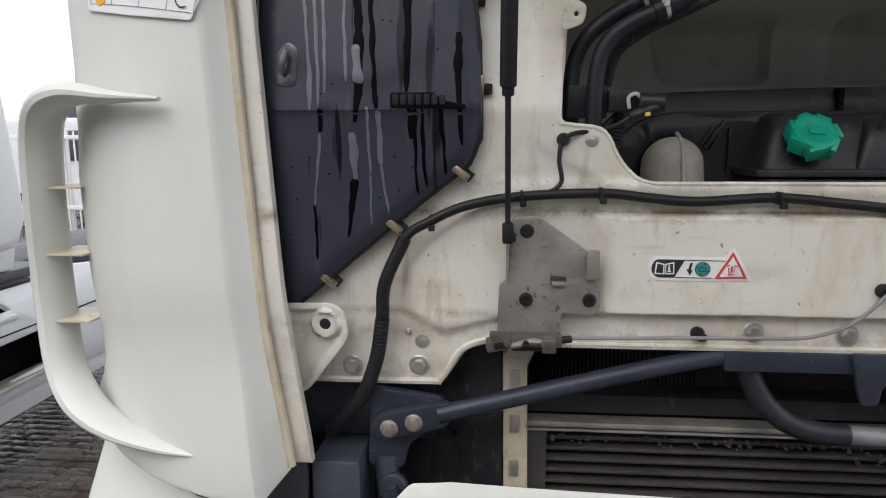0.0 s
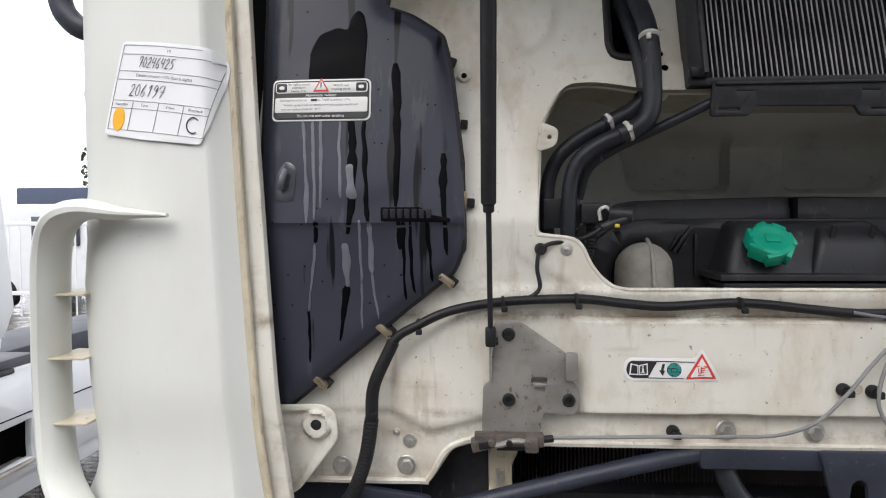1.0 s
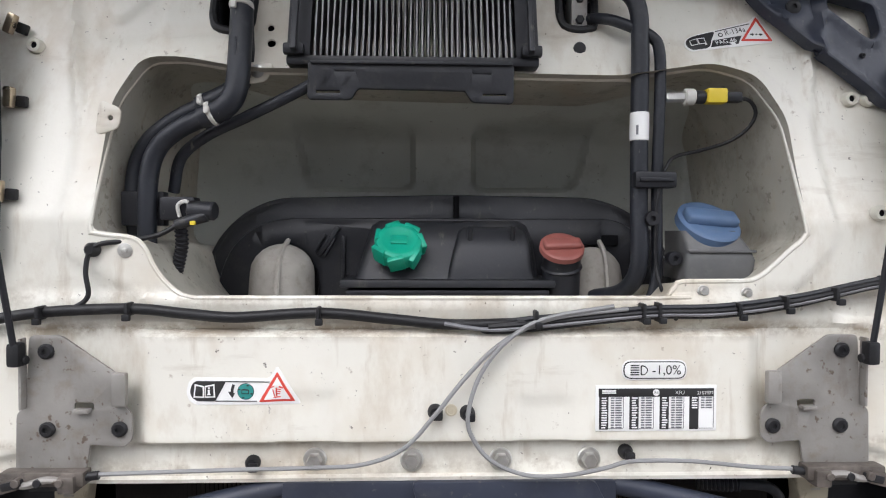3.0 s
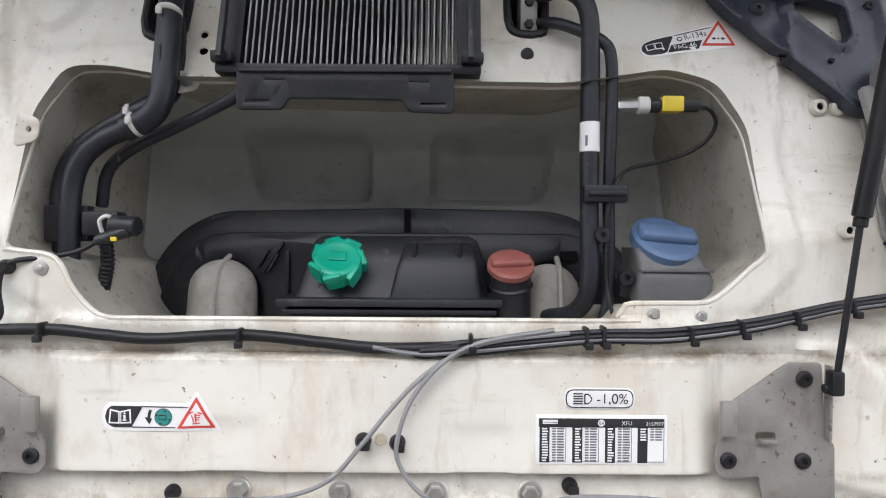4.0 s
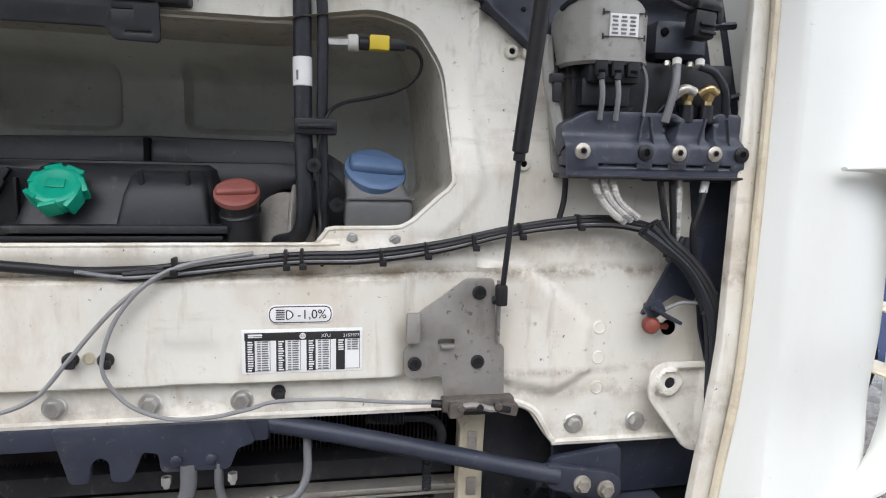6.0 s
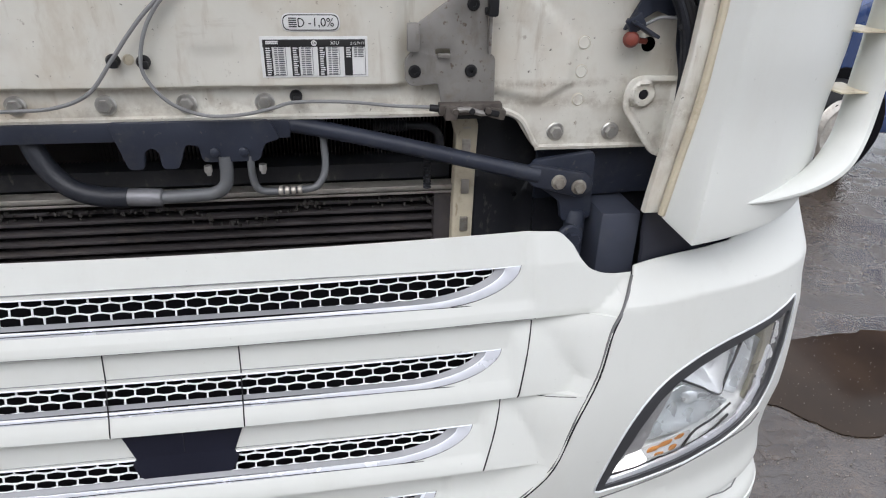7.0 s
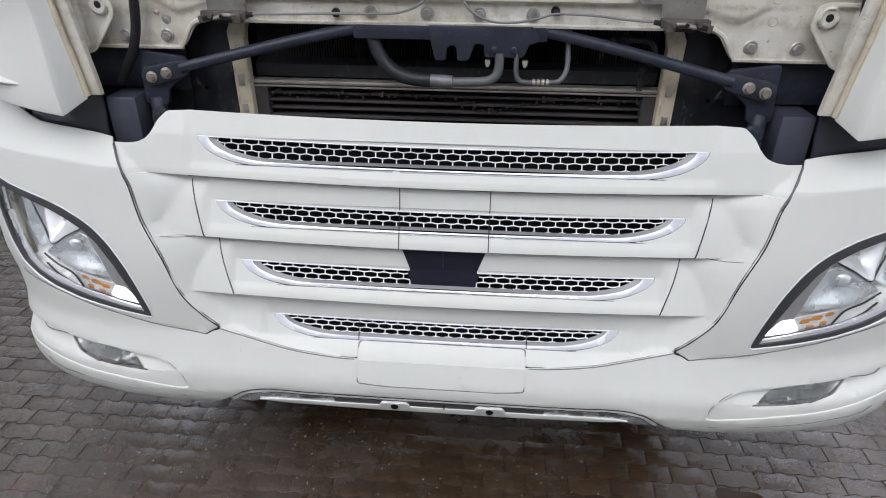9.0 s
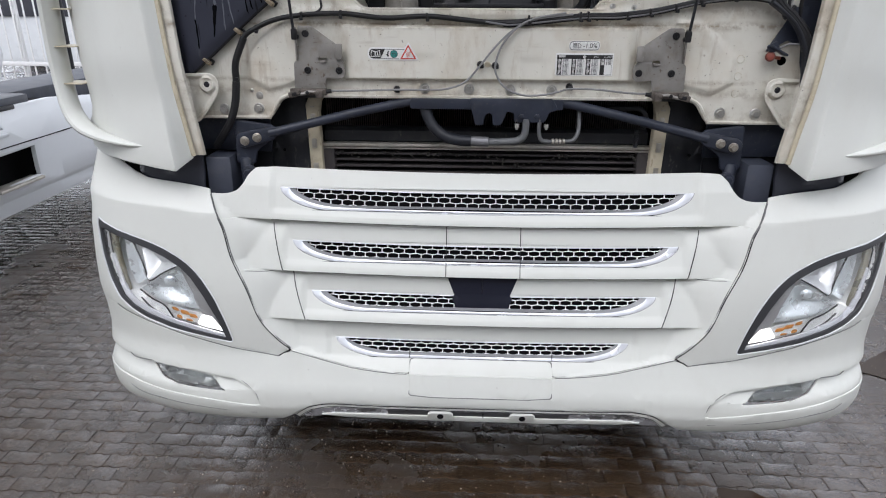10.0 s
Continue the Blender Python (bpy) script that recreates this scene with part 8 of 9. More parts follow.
    part("pivot_arm", rod((s * 0.765, 0.02, 1.14), (s * 0.752, -0.01, 1.06), 0.020), FRAME, gus)
    bar = thing("brace_arm", (s * 0.5, 0, 1.25), "blue-black round brace arm with a flattened bolted end", "brace", "brace arms")
    part("tube", tube([(s * 0.19, 0.032, 1.325), (s * 0.25, 0.028, 1.320), (s * 0.415, 0.014, 1.286), (s * 0.60, 0.002, 1.242), (s * 0.675, -0.002, 1.224)], 0.0145, 14), FRAME, bar)
    FL = rnd([(0.655, 1.243), (0.662, 1.208), (0.762, 1.180), (0.782, 1.196), (0.772, 1.220)], 0.010)
    part("flat_end", sheet(FL if s > 0 else mirror(FL), flat_at(-0.008), thick=0.012, r=0.004, step=0.05), FRAME, bar)
cross = thing("centre_crossbar", (0, 0.03, 1.3), "blue-black steel centre crossbar with hook plate", "crossbar")
part("beam", box((0.0, 0.03, 1.318), (0.47, 0.035, 0.034), 0.008), FRAME, cross)
HK = rnd([(-0.052, 1.335), (0.20, 1.335), (0.215, 1.305), (0.19, 1.298), (0.178, 1.268), (0.088, 1.268), (0.085, 1.296), (0.062, 1.300), (0.045, 1.258), (0.022, 1.258), (0.020, 1.288), (0.008, 1.296), (-0.006, 1.288), (-0.010, 1.258), (-0.032, 1.258)], 0.007)
part("hook_plate", sheet(HK[::-1], flat_at(0.004), thick=0.008, r=0.002, step=0.05), FRAME, cross)
for x in (0.108, 0.155):
    part("plate_screw", turned([(0.008, 0), (0.008, 0.004), (0.005, 0.006)], (x, 0.004, 1.284), (0, -1, 0), 14), FRAME, cross)
for x in (0.094, 0.184):
    part("stud_nut", join(hexagon((x, 0.0, 1.262), 0.007, 0.012, (0, 0, -1)), rod((x, 0.0, 1.262), (x, 0.0, 1.245), 0.004)), ZINC, cross)
line1 = thing("oil_line", (0.0, 0.03, 1.2), "grey metal oil line joined to a dusty rubber hose", "hose")
PIPE = surf("grey_painted_pipe", (0.13, 0.135, 0.14), 0.5, 0.2, var=0.2, scale=20, bump=0.1, dirt=(0.2, 0.19, 0.17), amount=0.4)
part("metal_pipe", tube([(0.122, 0.010, 1.275), (0.122, 0.008, 1.245), (0.116, 0.008, 1.222), (0.095, 0.010, 1.208), (0.05, 0.012, 1.204), (0.0, 0.012, 1.203)], 0.0115, 12), PIPE, line1)
part("crimp_sleeve", rod((0.01, 0.012, 1.203), (-0.052, 0.012, 1.206), 0.0155, 16), surf("dusty_crimp_metal", (0.20, 0.20, 0.21), 0.5, 0.5, var=0.25, scale=30, bump=0.1), line1)
part("rubber_hose", tube([(-0.045, 0.012, 1.2055), (-0.09, 0.014, 1.208), (-0.135, 0.02, 1.222), (-0.17, 0.03, 1.255), (-0.19, 0.04, 1.30), (-0.195, 0.05, 1.34)], 0.0175, 14), HOSE, line1)
line2 = thing("small_line", (0.2, 0.03, 1.2), "thin grey metal line with a ribbed coupling", "hose")
part("metal_pipe", tube([(0.164, 0.010, 1.275), (0.164, 0.010, 1.235), (0.172, 0.012, 1.212), (0.195, 0.014, 1.206), (0.255, 0.016, 1.207), (0.276, 0.02, 1.215), (0.288, 0.03, 1.24), (0.288, 0.04, 1.285), (0.285, 0.05, 1.33)], 0.0065, 12), PIPE, line2)
for k in range(4):
    part("coupling_ring", rod((0.205 + 0.011 * k, 0.014, 1.2063), (0.213 + 0.011 * k, 0.014, 1.2065), 0.0095, 14), ALU, line2)
line3 = thing("side_line", (0.47, 0.06, 1.3), "dark bent pipe end beside the radiator", "pipe")
part("pipe", tube([(0.38, 0.09, 1.300), (0.44, 0.075, 1.302), (0.48, 0.07, 1.300), (0.500, 0.07, 1.28), (0.500, 0.08, 1.24)], 0.008, 10), DUSTY, line3)
part("ribs", tube([(0.38, 0.088, 1.300), (0.44, 0.074, 1.302)], 0.011, 10, 7, 0.1), DUSTY, line3)
part("spring_post", tube([(0.478, 0.07, 1.18), (0.478, 0.07, 1.235)], 0.007, 10, 7, 0.15), DUSTY, line3)
# near-black blocks stand for the unlit depth behind everything; and the cab's solid sides
inner = thing("truck_body", (0, 1.2, 0.3), "truck cab shell, with near-black blocks for unlit depth behind the front", "truck body")
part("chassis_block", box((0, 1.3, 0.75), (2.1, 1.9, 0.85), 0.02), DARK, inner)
part("engine_depth_shade", box((0, 0.45, 1.15), (1.7, 0.30, 0.55), 0.02), DARK, inner)
part("bumper_depth_shade", box((0, -0.02, 0.62), (2.0, 0.10, 0.25), 0.02), DARK, inner)
for s in (1, -1):
    part("cab_side", box((s * 1.22, 1.30, 2.1), (0.05, 2.2, 2.0), 0.02), WHITE, inner)
    part("wheel", turned([(0.2, 0), (0.48, 0.02), (0.51, 0.08), (0.51, 0.26), (0.48, 0.32), (0.2, 0.34)], (s * 0.85, 1.45, 0.51), (s, 0, 0), 36), RUBBER, inner)
part("cab_back", box((0, 0.62, 2.1), (2.4, 0.05, 1.5), 0), DARK, inner)
# Windscreen, roof and rear wall are unseen, added to close and shade the cab.
part("windscreen", sheet(rnd([(-1.12, 2.42), (1.12, 2.42), (1.06, 3.06), (-1.06, 3.06)], 0.06), lambda x, z: (x, 0.26 + (z - 2.42) * 0.22 + 0.10 * x * x, z), thick=0.01, r=0.003, step=0.1), BLACK, inner, "dark windscreen")
part("cab_roof", box((0, 1.36, 3.10), (2.49, 2.10, 0.10), 0.04), WHITE, inner)
part("rear_wall", box((0, 2.38, 2.1), (2.40, 0.05, 2.0), 0.01), WHITE, inner)
# ---- ground ----
def wet_stone(name, base):
    """Wet concrete: blotches of standing damp are darker and shinier."""
    m = surf(name, base, 0.45, var=0.35, scale=9, bump=0.7, fine=120, spec=0.5, coat=1.0, dirt=(0.022, 0.018, 0.015), amount=0.7, layers=((170, 0.66, 0.70, 0.8, (0.02, 0.02, 0.02), (1, 1, 1)), (210, 0.65, 0.70, 0.6, (0.20, 0.18, 0.15), (1, 1, 1)), (3.0, 0.45, 0.62, 0.45, (0.034, 0.024, 0.016), (1, 1, 1))))
    n, l = m.node_tree.nodes, m.node_tree.links
    b = n["Principled BSDF"]
    geo = n.new("ShaderNodeNewGeometry")
    damp = n.new("ShaderNodeTexNoise")
    damp.inputs["Scale"].default_value, damp.inputs["Detail"].default_value, damp.inputs["Roughness"].default_value = 2.6, 12, 0.64
    l.new(geo.outputs["Position"], damp.inputs["Vector"])
    rr = n.new("ShaderNodeMapRange")
    rr.inputs["From Min"].default_value, rr.inputs["From Max"].default_value = 0.42, 0.58
    rr.inputs["To Min"].default_value, rr.inputs["To Max"].default_value = 0.36, 0.05
    l.new(damp.outputs["Fac"], rr.inputs["Value"])
    l.new(rr.outputs["Result"], b.inputs["Roughness"])
    pits = n.new("ShaderNodeTexNoise")
    pits.inputs["Scale"].default_value, pits.inputs["Detail"].default_value, pits.inputs["Roughness"].default_value = 30, 12, 0.76
    l.new(geo.outputs["Position"], pits.inputs["Vector"])
    rough = n.new("ShaderNodeBump")
    rough.inputs["Strength"].default_value, rough.inputs["Distance"].default_value = 1.0, 0.006
    l.new(pits.outputs["Fac"], rough.inputs["Height"])
    calm = n.new("ShaderNodeMapRange")
    calm.inputs["From Min"].default_value, calm.inputs["From Max"].default_value = 0.44, 0.58
    calm.inputs["To Min"].default_value, calm.inputs["To Max"].default_value = 1.0, 0.30
    l.new(damp.outputs["Fac"], calm.inputs["Value"])
    l.new(calm.outputs["Result"], rough.inputs["Strength"])
    l.new(b.inputs["Normal"].links[0].from_socket, rough.inputs["Normal"])
    l.new(rough.outputs["Normal"], b.inputs["Normal"])
    l.new(rough.outputs["Normal"], b.inputs["Coat Normal"])
    film = n.new("ShaderNodeMapRange")
    film.inputs["From Min"].default_value, film.inputs["From Max"].default_value = 0.40, 0.60
    film.inputs["To Min"].default_value, film.inputs["To Max"].default_value = 0.22, 0.03
    l.new(damp.outputs["Fac"], film.inputs["Value"])
    l.new(film.outputs["Result"], b.inputs["Coat Roughness"])
    info = n.new("ShaderNodeObjectInfo")
    tone = n.new("ShaderNodeMapRange")
    tone.inputs["To Min"].default_value, tone.inputs["To Max"].default_value = 0.88, 1.12
    l.new(info.outputs["Random"], tone.inputs["Value"])
    mul = n.new("ShaderNodeVectorMath")
    mul.operation = "SCALE"
    l.new(b.inputs["Base Color"].links[0].from_socket, mul.inputs[0])
    l.new(tone.outputs["Result"], mul.inputs["Scale"])
    l.new(mul.outputs["Vector"], b.inputs["Base Color"])
    return m


STONE = wet_stone("wet_paving_block", (0.054, 0.034, 0.020))
ROADM = wet_stone("wet_ground", (0.054, 0.037, 0.024))
gm = bmesh.new()
bmesh.ops.create_grid(gm, x_segments=8, y_segments=8, size=240)
bmesh.ops.translate(gm, vec=(0, 0, -0.004), verts=gm.verts)
ground = tagged(part("ground", gm, ROADM), "wet grey-brown yard ground with puddles", "ground", kind="structure")
W, H = 0.132, 0.068


def paver_mesh():
    """A wavy interlocking block with worn, rounded top edges."""
    n, pts = 2, []
    wx = lambda x: 0.0055 * math.sin(2 * math.pi * x / (W / 2))
    vz = lambda y: 0.0042 * math.sin(2 * math.pi * y / H)
    pts += [(vz(0) + W * k / 6, wx(W * k / 6)) for k in range(6)]
    pts += [(W + vz(H * k / n), H * k / n) for k in range(n)]
    pts += [(W - W * k / 6, H + wx(W - W * k / 6)) for k in range(6)]
    pts += [(vz(H - H * k / n), H - H * k / n) for k in range(n)]
    c = (W / 2, H / 2)
    bm = bmesh.new()
    rings = []
    for k, z in ((0.977, -0.03), (0.977, -0.003), (0.950, -0.0006), (0.89, 0.0)):
        rings.append([bm.verts.new(((x - c[0]) * (1 - (1 - k) * 0.55), (y - c[1]) * k, z)) for x, y in pts])
    for a, b in zip(rings, rings[1:]):
        for i in range(len(a)):
            bm.faces.new((a[i - 1], a[i], b[i], b[i - 1]))
    bm.faces.new(rings[-1])
    me = bpy.data.meshes.new("paver")
    bmesh.ops.recalc_face_normals(bm, faces=bm.faces)
    bm.to_mesh(me)
    bm.free()
    me.materials.append(STONE)
    me.polygons.foreach_set("use_smooth", [True] * len(me.polygons))
    me.set_sharp_from_angle(angle=radians(50))
    return me


paving = tagged(new("pavement"), "wet wavy interlocking concrete block paving", "paving", kind="structure")
stone = paver_mesh()
verts = np.array([v.co[:] for v in stone.vertices])
polys = [list(p.vertices) for p in stone.polygons]
spots = []
for j in range(-10, 78):
    for i in range(-28, 17):
        x, y = (i + 0.5 * (j % 2)) * W, -0.62 + j * H
        if x > 1.75 + 0.2 * math.sin(j * 0.9) + 0.1 * math.sin(j * 2.3) or (abs(x) < 1.15 and y > 0.75) or x < -4.6 or (x < -2.2 and y < 0.1):
            continue
        spots.append((x, y))
spots.sort(key=lambda p: math.hypot(p[0], p[1] + 0.45))
all_v, all_p, base = [], [], 0
for k, (x, y) in enumerate(spots):
    dz = random.uniform(-0.0008, 0.0008) + 0.005 * noise.noise((x * 0.7, y * 0.7, 0))
    tx, ty = random.gauss(0, 0.004), random.gauss(0, 0.004)
    if k < 300:
        ob = new("paver", stone)
        ob.parent = paving
        ob.location = (x, y, dz)
        ob.rotation_euler = (tx, ty, random.gauss(0, 0.008))
    else:
        v = verts.copy()
        v[:, 2] += dz + v[:, 1] * tx - v[:, 0] * ty
        v[:, 0] += x
        v[:, 1] += y
        all_v.append(v)
        all_p += [[q + base for q in p] for p in polys]
        base += len(v)
me = bpy.data.meshes.new("paver_field")
me.from_pydata(np.vstack(all_v).tolist(), [], all_p)
me.materials.append(STONE)
me.polygons.foreach_set("use_smooth", [True] * len(me.polygons))
me.set_sharp_from_angle(angle=radians(50))
field = tagged(new("paver_field", me), kind="stuff")
field.parent = paving

WATER = surf("brown_puddle_water", (0.034, 0.022, 0.014), 0.05, var=0.3, scale=3, bump=0.02, fine=14, spec=0.10)
for pts, z in (([(0.80, -0.44), (1.06, -0.42), (1.07, -0.26), (1.00, -0.13), (0.90, -0.12), (0.81, -0.24)], 0.0025),
               ([(1.75, 0.75), (2.2, 0.42), (3.0, 0.30), (4.2, 0.35), (4.0, 0.8), (3.0, 1.0), (2.3, 1.02)], 0.0005)):
    ring = smooth_line([(x, y, 0) for x, y in pts] + [(*pts[0], 0)], 16)[:-1]
    bm = bmesh.new()
    bm.faces.new([bm.verts.new((p.x + 0.06 * noise.noise((p.x * 5, p.y * 5, 2)) + 0.03 * noise.noise((p.x * 19, p.y * 19, 2)), p.y + 0.06 * noise.noise((p.x * 5, p.y * 5, 5)) + 0.03 * noise.noise((p.x * 19, p.y * 19, 5)), z)) for p in ring])
    tagged(part("puddle", bm, WATER), "shallow brown rain puddle on the yard", "puddle", "puddles", "structure")
random.seed(77)
verts, faces = [], []
for k in range(5200):
    x, y, r = random.uniform(-2.4, 2.6), random.uniform(-0.9, 1.6) , random.uniform(0.0012, 0.0038)
    c, n = len(verts), 5
    a0 = random.uniform(0, 6)
    verts += [(x + r * random.uniform(0.7, 1.2) * math.cos(a0 + 6.2832 * i / n), y + r * random.uniform(0.7, 1.2) * math.sin(a0 + 6.2832 * i / n), -0.001) for i in range(n)] + [(x, y, 0.001 + r * 0.9)]
    faces += [(c + i, c + (i + 1) % n, c + n) for i in range(n)]
me = bpy.data.meshes.new("grit")
me.from_pydata(verts, [], faces)
me.materials.append(surf("wet_grit", (0.22, 0.20, 0.17), 0.25, var=0.7, scale=40, bump=0.1))
tagged(new("grit", me), "scattered wet grit and small stones on the yard", "grit", kind="stuff")
scrap = thing("paper_scrap", (1.55, -0.35, 0), "torn scrap of pale paper lying on wet ground", "litter")
part("scrap", sheet(rnd([(1.52, -0.40), (1.56, -0.42), (1.60, -0.36), (1.58, -0.31), (1.54, -0.33)], 0.008), lambda x, y: (x, y, 0.004 + 0.003 * math.sin(x * 90)), thick=-0.0006, r=0.0003, step=0.02), PAPER, scrap)

# ---- unseen hall, added behind the camera to shape light and reflections ----
hall = thing("unseen_hall", (0, -11, 0), "unseen grey steel-clad hall, added behind the camera to shape the light", "building", kind="structure")
CLAD = surf("grey_wall_cladding", (0.16, 0.165, 0.17), 0.5, var=0.15, scale=1.5, bump=0.05, dirt=(0.06, 0.055, 0.05), amount=0.4, streak=4)
for k in range(32):
    part("wall_panel", box((-15.5 + k, -11.0 - 0.02 * (k % 2), 3.2), (0.985, 0.12, 6.4), 0.02), CLAD, hall)
part("eaves", box((0, -10.95, 6.48), (32.4, 0.35, 0.20), 0.03), FRAME, hall)
part("roof", box((0, -15.0, 6.55), (32.4, 8.2, 0.18), 0.03), CLAD, hall)
for x in (-16, 16):
    part("end_wall", box((x, -15.0, 3.2), (0.2, 8.0, 6.4), 0.02), CLAD, hall)
part("rear_wall", box((0, -19.0, 3.2), (32, 0.2, 6.4), 0.02), CLAD, hall)

# ---- the lorry parked alongside ----
near = thing("parked_truck", (-3.9, 1.0, 0), "white truck parked alongside with dark step wells", "truck")
NW = surf("grey_white_paint", (0.66, 0.68, 0.70), 0.3, var=0.04, scale=2, bump=0.02, coat=0.3)


def side_x(y, z):
    return -2.90 - max(0, z - 1.2) * 0.05


part("cab_side", sheet([(-0.6, 1.10), (0.8, 1.14), (1.90, 1.18), (1.97, 1.30), (1.86, 3.4), (-0.6, 3.4)], lambda y, z: (side_x(y, z), y, z), thick=0.05, r=0.03, step=0.3), NW, near)
part("cab_skirt", sheet([(-0.6, 1.02), (1.90, 1.06), (1.93, 1.17), (0.8, 1.12), (-0.6, 1.08)], lambda y, z: (-2.93, y, z), thick=0.03, r=0.01, step=0.3), NW, near)
part("cab_mass", box((-4.15, 0.6, 2.2), (2.35, 2.5, 2.2), 0.05), NW, near)
part("gap_trim", box((-3.05, 0.7, 1.01), (0.25, 2.9, 0.07), 0.02), FRAME, near)
LOWER = [(-0.6, 0.36), (2.75, 0.37), (2.95, 0.50), (2.85, 0.94), (2.35, 0.985), (-0.6, 0.99)]
WELL = [(1.60, 0.52), (2.02, 0.535), (2.02, 0.74), (1.60, 0.735)]
WELL2 = rnd([(1.0, 0.84), (1.80, 0.87), (1.72, 0.955), (1.5, 0.975), (1.0, 0.96)], 0.04)
part("lower_panel", sheet(rnd(LOWER, 0.03), lambda y, z: (-2.86 - 0.05 * ease(0.85, 1.0, z) - 0.02 * ease(0.48, 0.44, z), y, z), [WELL, WELL2], thick=0.03, r=0.01, step=0.15, zs=[0.44, 0.48]), NW, near)
part("well_back", box((-3.1, 1.6, 0.68), (0.2, 1.6, 0.6), 0.01), DARK, near)
part("step_plate", box((-2.89, 1.81, 0.525), (0.10, 0.42, 0.02), 0.005), ALU, near)
part("step_plate", box((-2.90, 1.45, 0.845), (0.10, 0.7, 0.025), 0.008), NW, near)
part("panel_joint", box((-2.868, 2.1, 0.77), (0.02, 1.6, 0.006), 0), DARK, near)
part("side_marker", box((-2.856, 1.54, 0.60), (0.02, 0.06, 0.05), 0.008), AMBER, near, "amber side marker lamp")
part("handle", box((-2.95, 1.86, 0.985), (0.10, 0.22, 0.03), 0.012), BLACK, near)
part("underbody", box((-3.9, 1.5, 0.55), (1.6, 5, 0.5), 0.02), DARK, near)
part("tyre", turned([(0.25, 0), (0.47, 0.02), (0.5, 0.07), (0.5, 0.23), (0.47, 0.28), (0.25, 0.3)], (-3.35, 0.6, 0.5), (1, 0, 0), 32), RUBBER, near)
part("chassis_beam", box((-3.4, 4.5, 0.95), (0.5, 5.0, 0.16), 0.02), FRAME, near)
part("rear_tyre", turned([(0.25, 0), (0.47, 0.02), (0.5, 0.07), (0.5, 0.23), (0.47, 0.28), (0.25, 0.3)], (-3.35, 5.6, 0.5), (1, 0, 0), 32), RUBBER, near)

# ---- far side of the yard ----
fence = thing("yard_fence", (-7, 9.5, 0), "white steel bar fence at the yard's edge", "fence")
FW = surf("white_fence_paint", (0.7, 0.7, 0.7), 0.4, var=0.05)
for z in (0.55, 1.75):
    part("rail", box((-8, 9.5, z), (9, 0.05, 0.07), 0.01), FW, fence)
for k in range(5):
    part("post", box((-12.3 + 2.15 * k, 9.56, 0.95), (0.08, 0.08, 1.9), 0.01), FW, fence)
for k in range(45):
    part("bar", box((-12.4 + 0.2 * k, 9.5, 1.0), (0.022, 0.022, 1.7), 0.004), FW, fence)


def van_at(x, y, turn, paint, label):
    v = thing("van", (x, y, 0), label, "van", "parked vans")
    m = pose(x, y, 0, 0, 0, turn)

    def put(name, bm, mat, lab=""):
        bmesh.ops.transform(bm, matrix=m, verts=bm.verts)
        return part(name, bm, mat, v, lab)

    prof = [(-2.6, 0.4), (2.3, 0.4), (2.55, 0.6), (2.5, 1.0), (1.75, 1.2), (1.1, 1.95), (0.8, 2.1), (-2.5, 2.1), (-2.65, 1.9)]
    for s in (1,):
        bm = sheet(rnd(prof, 0.08), flat_at(-0.95), thick=1.9, r=0.06, step=0.5)
        put("body", bm, paint)
    for a, b in ((0.15, 1.2), (-0.95, 0.0)):
        put("window", sheet(rnd([(a, 1.3), (b, 1.3), (min(b, 0.85), 1.9), (a, 1.9)], 0.05), flat_at(-0.985), thick=0.02, r=0.005, step=1), SLATE)
    for a in (1.55, -1.6):
        tyre = put("tyre", turned([(0.2, 0), (0.32, 0.01), (0.34, 0.05), (0.34, 0.2), (0.2, 0.22)], (a, -0.99, 0.34), (0, 1, 0), 24), RUBBER)
        put("rim", turned([(0.2, 0), (0.19, 0.02), (0.06, 0.03)], (a, -1.0, 0.34), (0, -1, 0), 20), ALU)
    return v


VW = surf("white_van_paint", (0.66, 0.68, 0.70), 0.3, var=0.04, coat=0.4)
van_at(-9.0, 12.5, 8, VW, "white delivery van parked beyond the fence")
van_at(-5.2, 13.0, 4, VW, "white delivery van parked beyond the fence")
shed = thing("yard_container", (-9, 19, 0), "dark blue trailer with pale lettering bars", "trailer")
part("box", box((-9, 19, 2.1), (12, 2.4, 1.6), 0.05), surf("navy_trailer", (0.03, 0.045, 0.09), 0.4, var=0.1), shed)
for k in range(7):
    part("print_bar", box((-13 + 1.2 * k, 17.78, 2.1), (0.7, 0.02, 0.35), 0.01), STICKER, shed)
part("skirt", box((-9, 19, 0.9), (12, 2.2, 0.5), 0.05), RUBBER, shed)
for k in range(6):
    part("wheel", turned([(0.2, 0), (0.48, 0.02), (0.5, 0.2), (0.2, 0.25)], (-13.5 + 1.8 * k, 17.9, 0.5), (0, 1, 0), 20), RUBBER, shed)
post = thing("mirror_board", (-4.9, 5.6, 0), "grey framed board on a post beside the truck", "board")
part("board", box((-4.62, 5.6, 2.05), (0.20, 0.05, 0.36), 0.01), surf("grey_board", (0.25, 0.28, 0.32), 0.3, var=0.1), post)
part("frame", sheet(rect(-4.74, 1.85, -4.50, 2.25), flat_at(5.57), [rect(-4.71, 1.88, -4.53, 2.22)], thick=0.02, step=1), BLACK, post)
part("post", rod((-4.74, 5.62, 0), (-4.74, 5.62, 2.3), 0.03), BLACK, post)


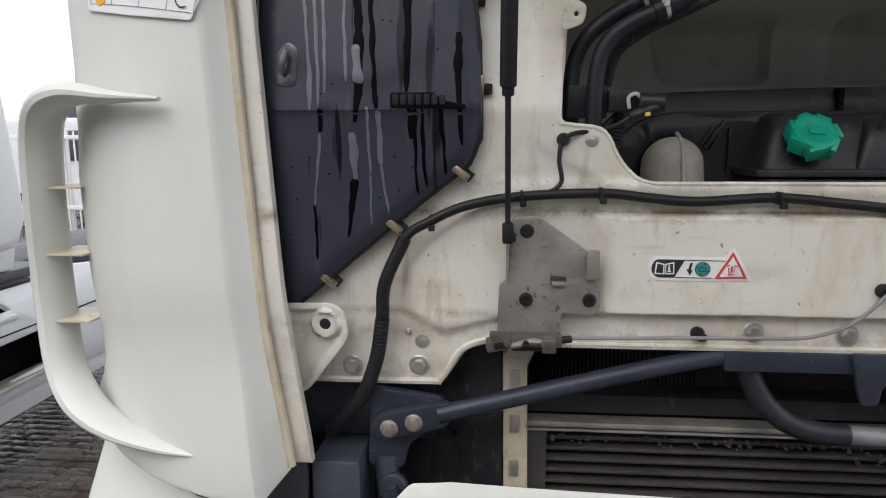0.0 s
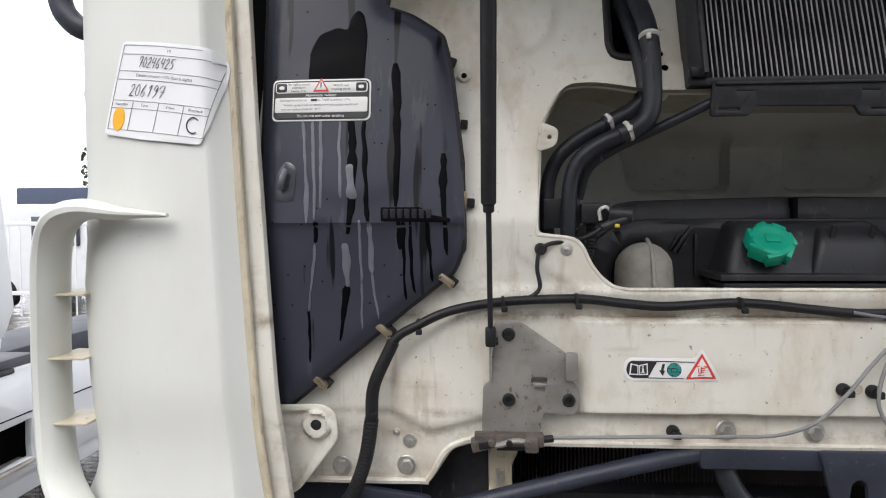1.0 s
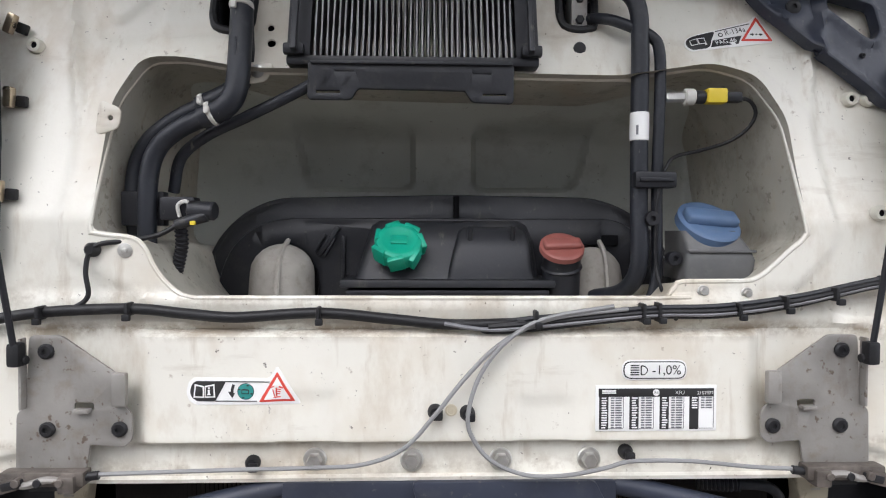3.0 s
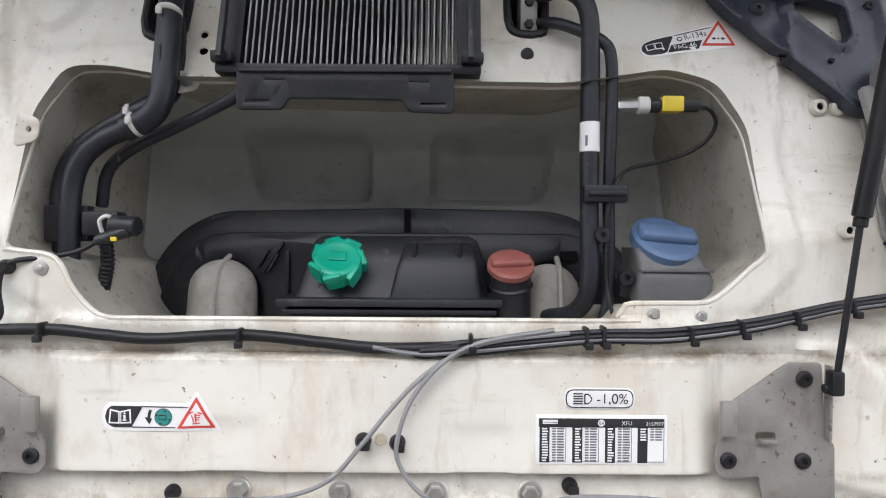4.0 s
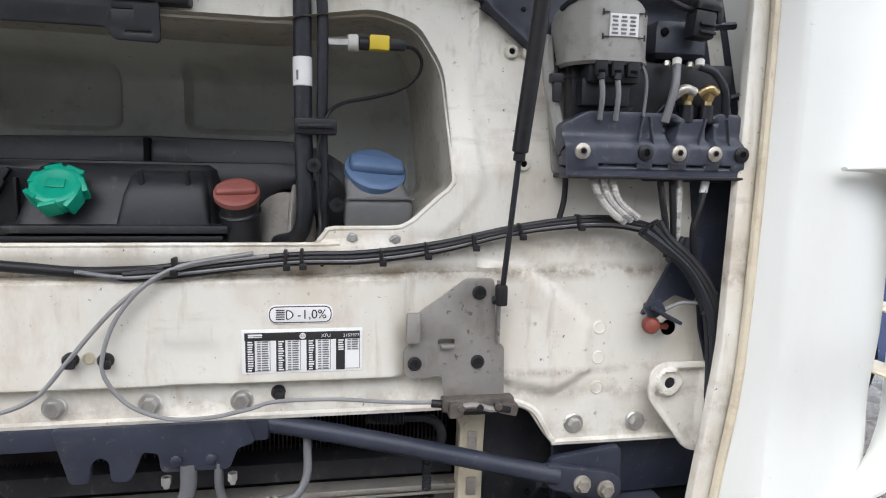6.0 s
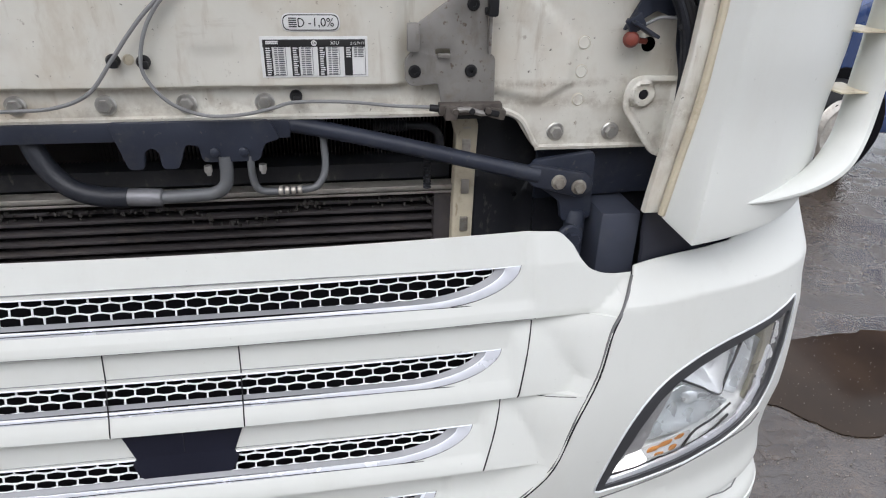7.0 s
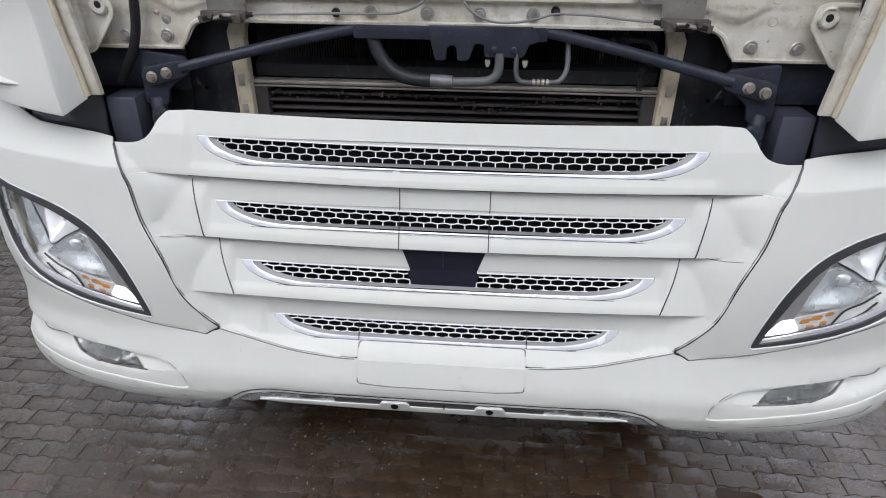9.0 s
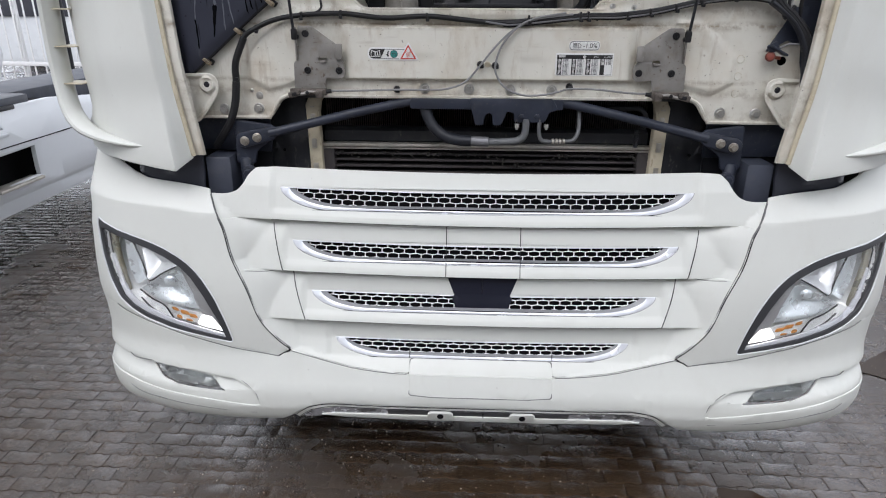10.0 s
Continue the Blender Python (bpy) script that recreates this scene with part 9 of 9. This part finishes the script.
def tree_at(x, y, h, seed):
    rng = random.Random(seed)
    t = thing("tree", (x, y, 0), "distant bare-edged green tree behind the yard", "tree", "far trees")
    trunk = turned([(0.22, 0), (0.16, h * 0.4), (0.08, h * 0.8), (0.02, h)], (x, y, 0), (0, 0, 1), 10)
    for k in range(8):
        a, z = rng.uniform(0, 6.28), h * rng.uniform(0.3, 0.75)
        join(trunk, rod((x, y, z), (x + math.cos(a) * h * 0.25, y + math.sin(a) * h * 0.25, z + h * 0.18), 0.05, 6, 0.02))
    part("trunk", trunk, surf("bark", (0.10, 0.08, 0.06), 0.9, var=0.3, bump=0.5), t)
    v, f = [], []
    for k in range(1400):
        a, b, r = rng.uniform(0, 6.28), rng.gauss(0, 0.5), h * 0.32 * rng.random() ** 0.4
        c = Vector((x + math.cos(a) * math.cos(b) * r, y + math.sin(a) * math.cos(b) * r, h * 0.68 + math.sin(b) * r))
        d = Vector((rng.gauss(0, 1), rng.gauss(0, 1), rng.gauss(0, 1))).normalized() * 0.16
        e = d.orthogonal().normalized() * 0.09
        n = len(v)
        v += [c - d, c + e, c + d, c - e]
        f.append((n, n + 1, n + 2, n + 3))
    me = bpy.data.meshes.new("crown")
    me.from_pydata([tuple(p) for p in v], [], f)
    me.materials.append(LEAF)
    crown = tagged(new("crown", me), kind="stuff")
    crown.parent = t
    crown.matrix_parent_inverse = Matrix.Translation((-x, -y, 0))


LEAF = surf("dull_leaf", (0.06, 0.08, 0.04), 0.7, var=0.3)
for k, (x, y, h) in enumerate(((-17, 34, 6.5), (-22, 36, 7.5), (-13, 38, 5.5))):
    tree_at(x, y, h, k)

# blue van on the other side
blue = thing("blue_van", (5.4, 3.2, 0), "dark blue van with a steel wheel parked beside the yard", "van")
BP = surf("dark_blue_paint", (0.012, 0.035, 0.12), 0.25, var=0.1, coat=0.6)
part("body", sheet(rnd([(4.36, 0.42), (4.42, 0.34), (8.5, 0.34), (8.5, 2.3), (5.6, 2.3), (4.9, 1.35), (4.35, 1.1)], 0.08), flat_at(3.02), [oval(4.86, 0.36, 0.43, 0.43, 28)][:0], thick=1.9, r=0.06, step=0.4), BP, blue)
part("arch", turned([(0.43, 0), (0.43, 0.3)], (4.46, 3.0, 0.36), (0, 1, 0), 28), DARK, blue)
part("tyre", turned([(0.22, 0), (0.335, 0.01), (0.36, 0.05), (0.36, 0.2), (0.335, 0.24), (0.22, 0.25)], (4.42, 2.93, 0.36), (-0.25, 1, 0), 32), RUBBER, blue)
rim = part("steel_wheel", turned([(0.225, 0), (0.215, 0.012), (0.17, 0.035), (0.15, 0.02), (0.09, 0.02), (0.07, 0.035)], (4.428, 2.922, 0.36), (0.25, -1, 0), 28), ALU, blue)
for k in range(10):
    a = 2 * math.pi * k / 10
    part("wheel_hole", turned([(0.025, 0), (0.025, 0.004)], (4.425 + 0.18 * math.cos(a), 2.892, 0.36 + 0.18 * math.sin(a)), (0.25, -1, 0), 12), DARK, rim)
part("side_marker", box((4.66, 2.99, 0.86), (0.10, 0.03, 0.05), 0.01), AMBER, blue, "amber side marker lamp")
blue.location.x -= 0.60
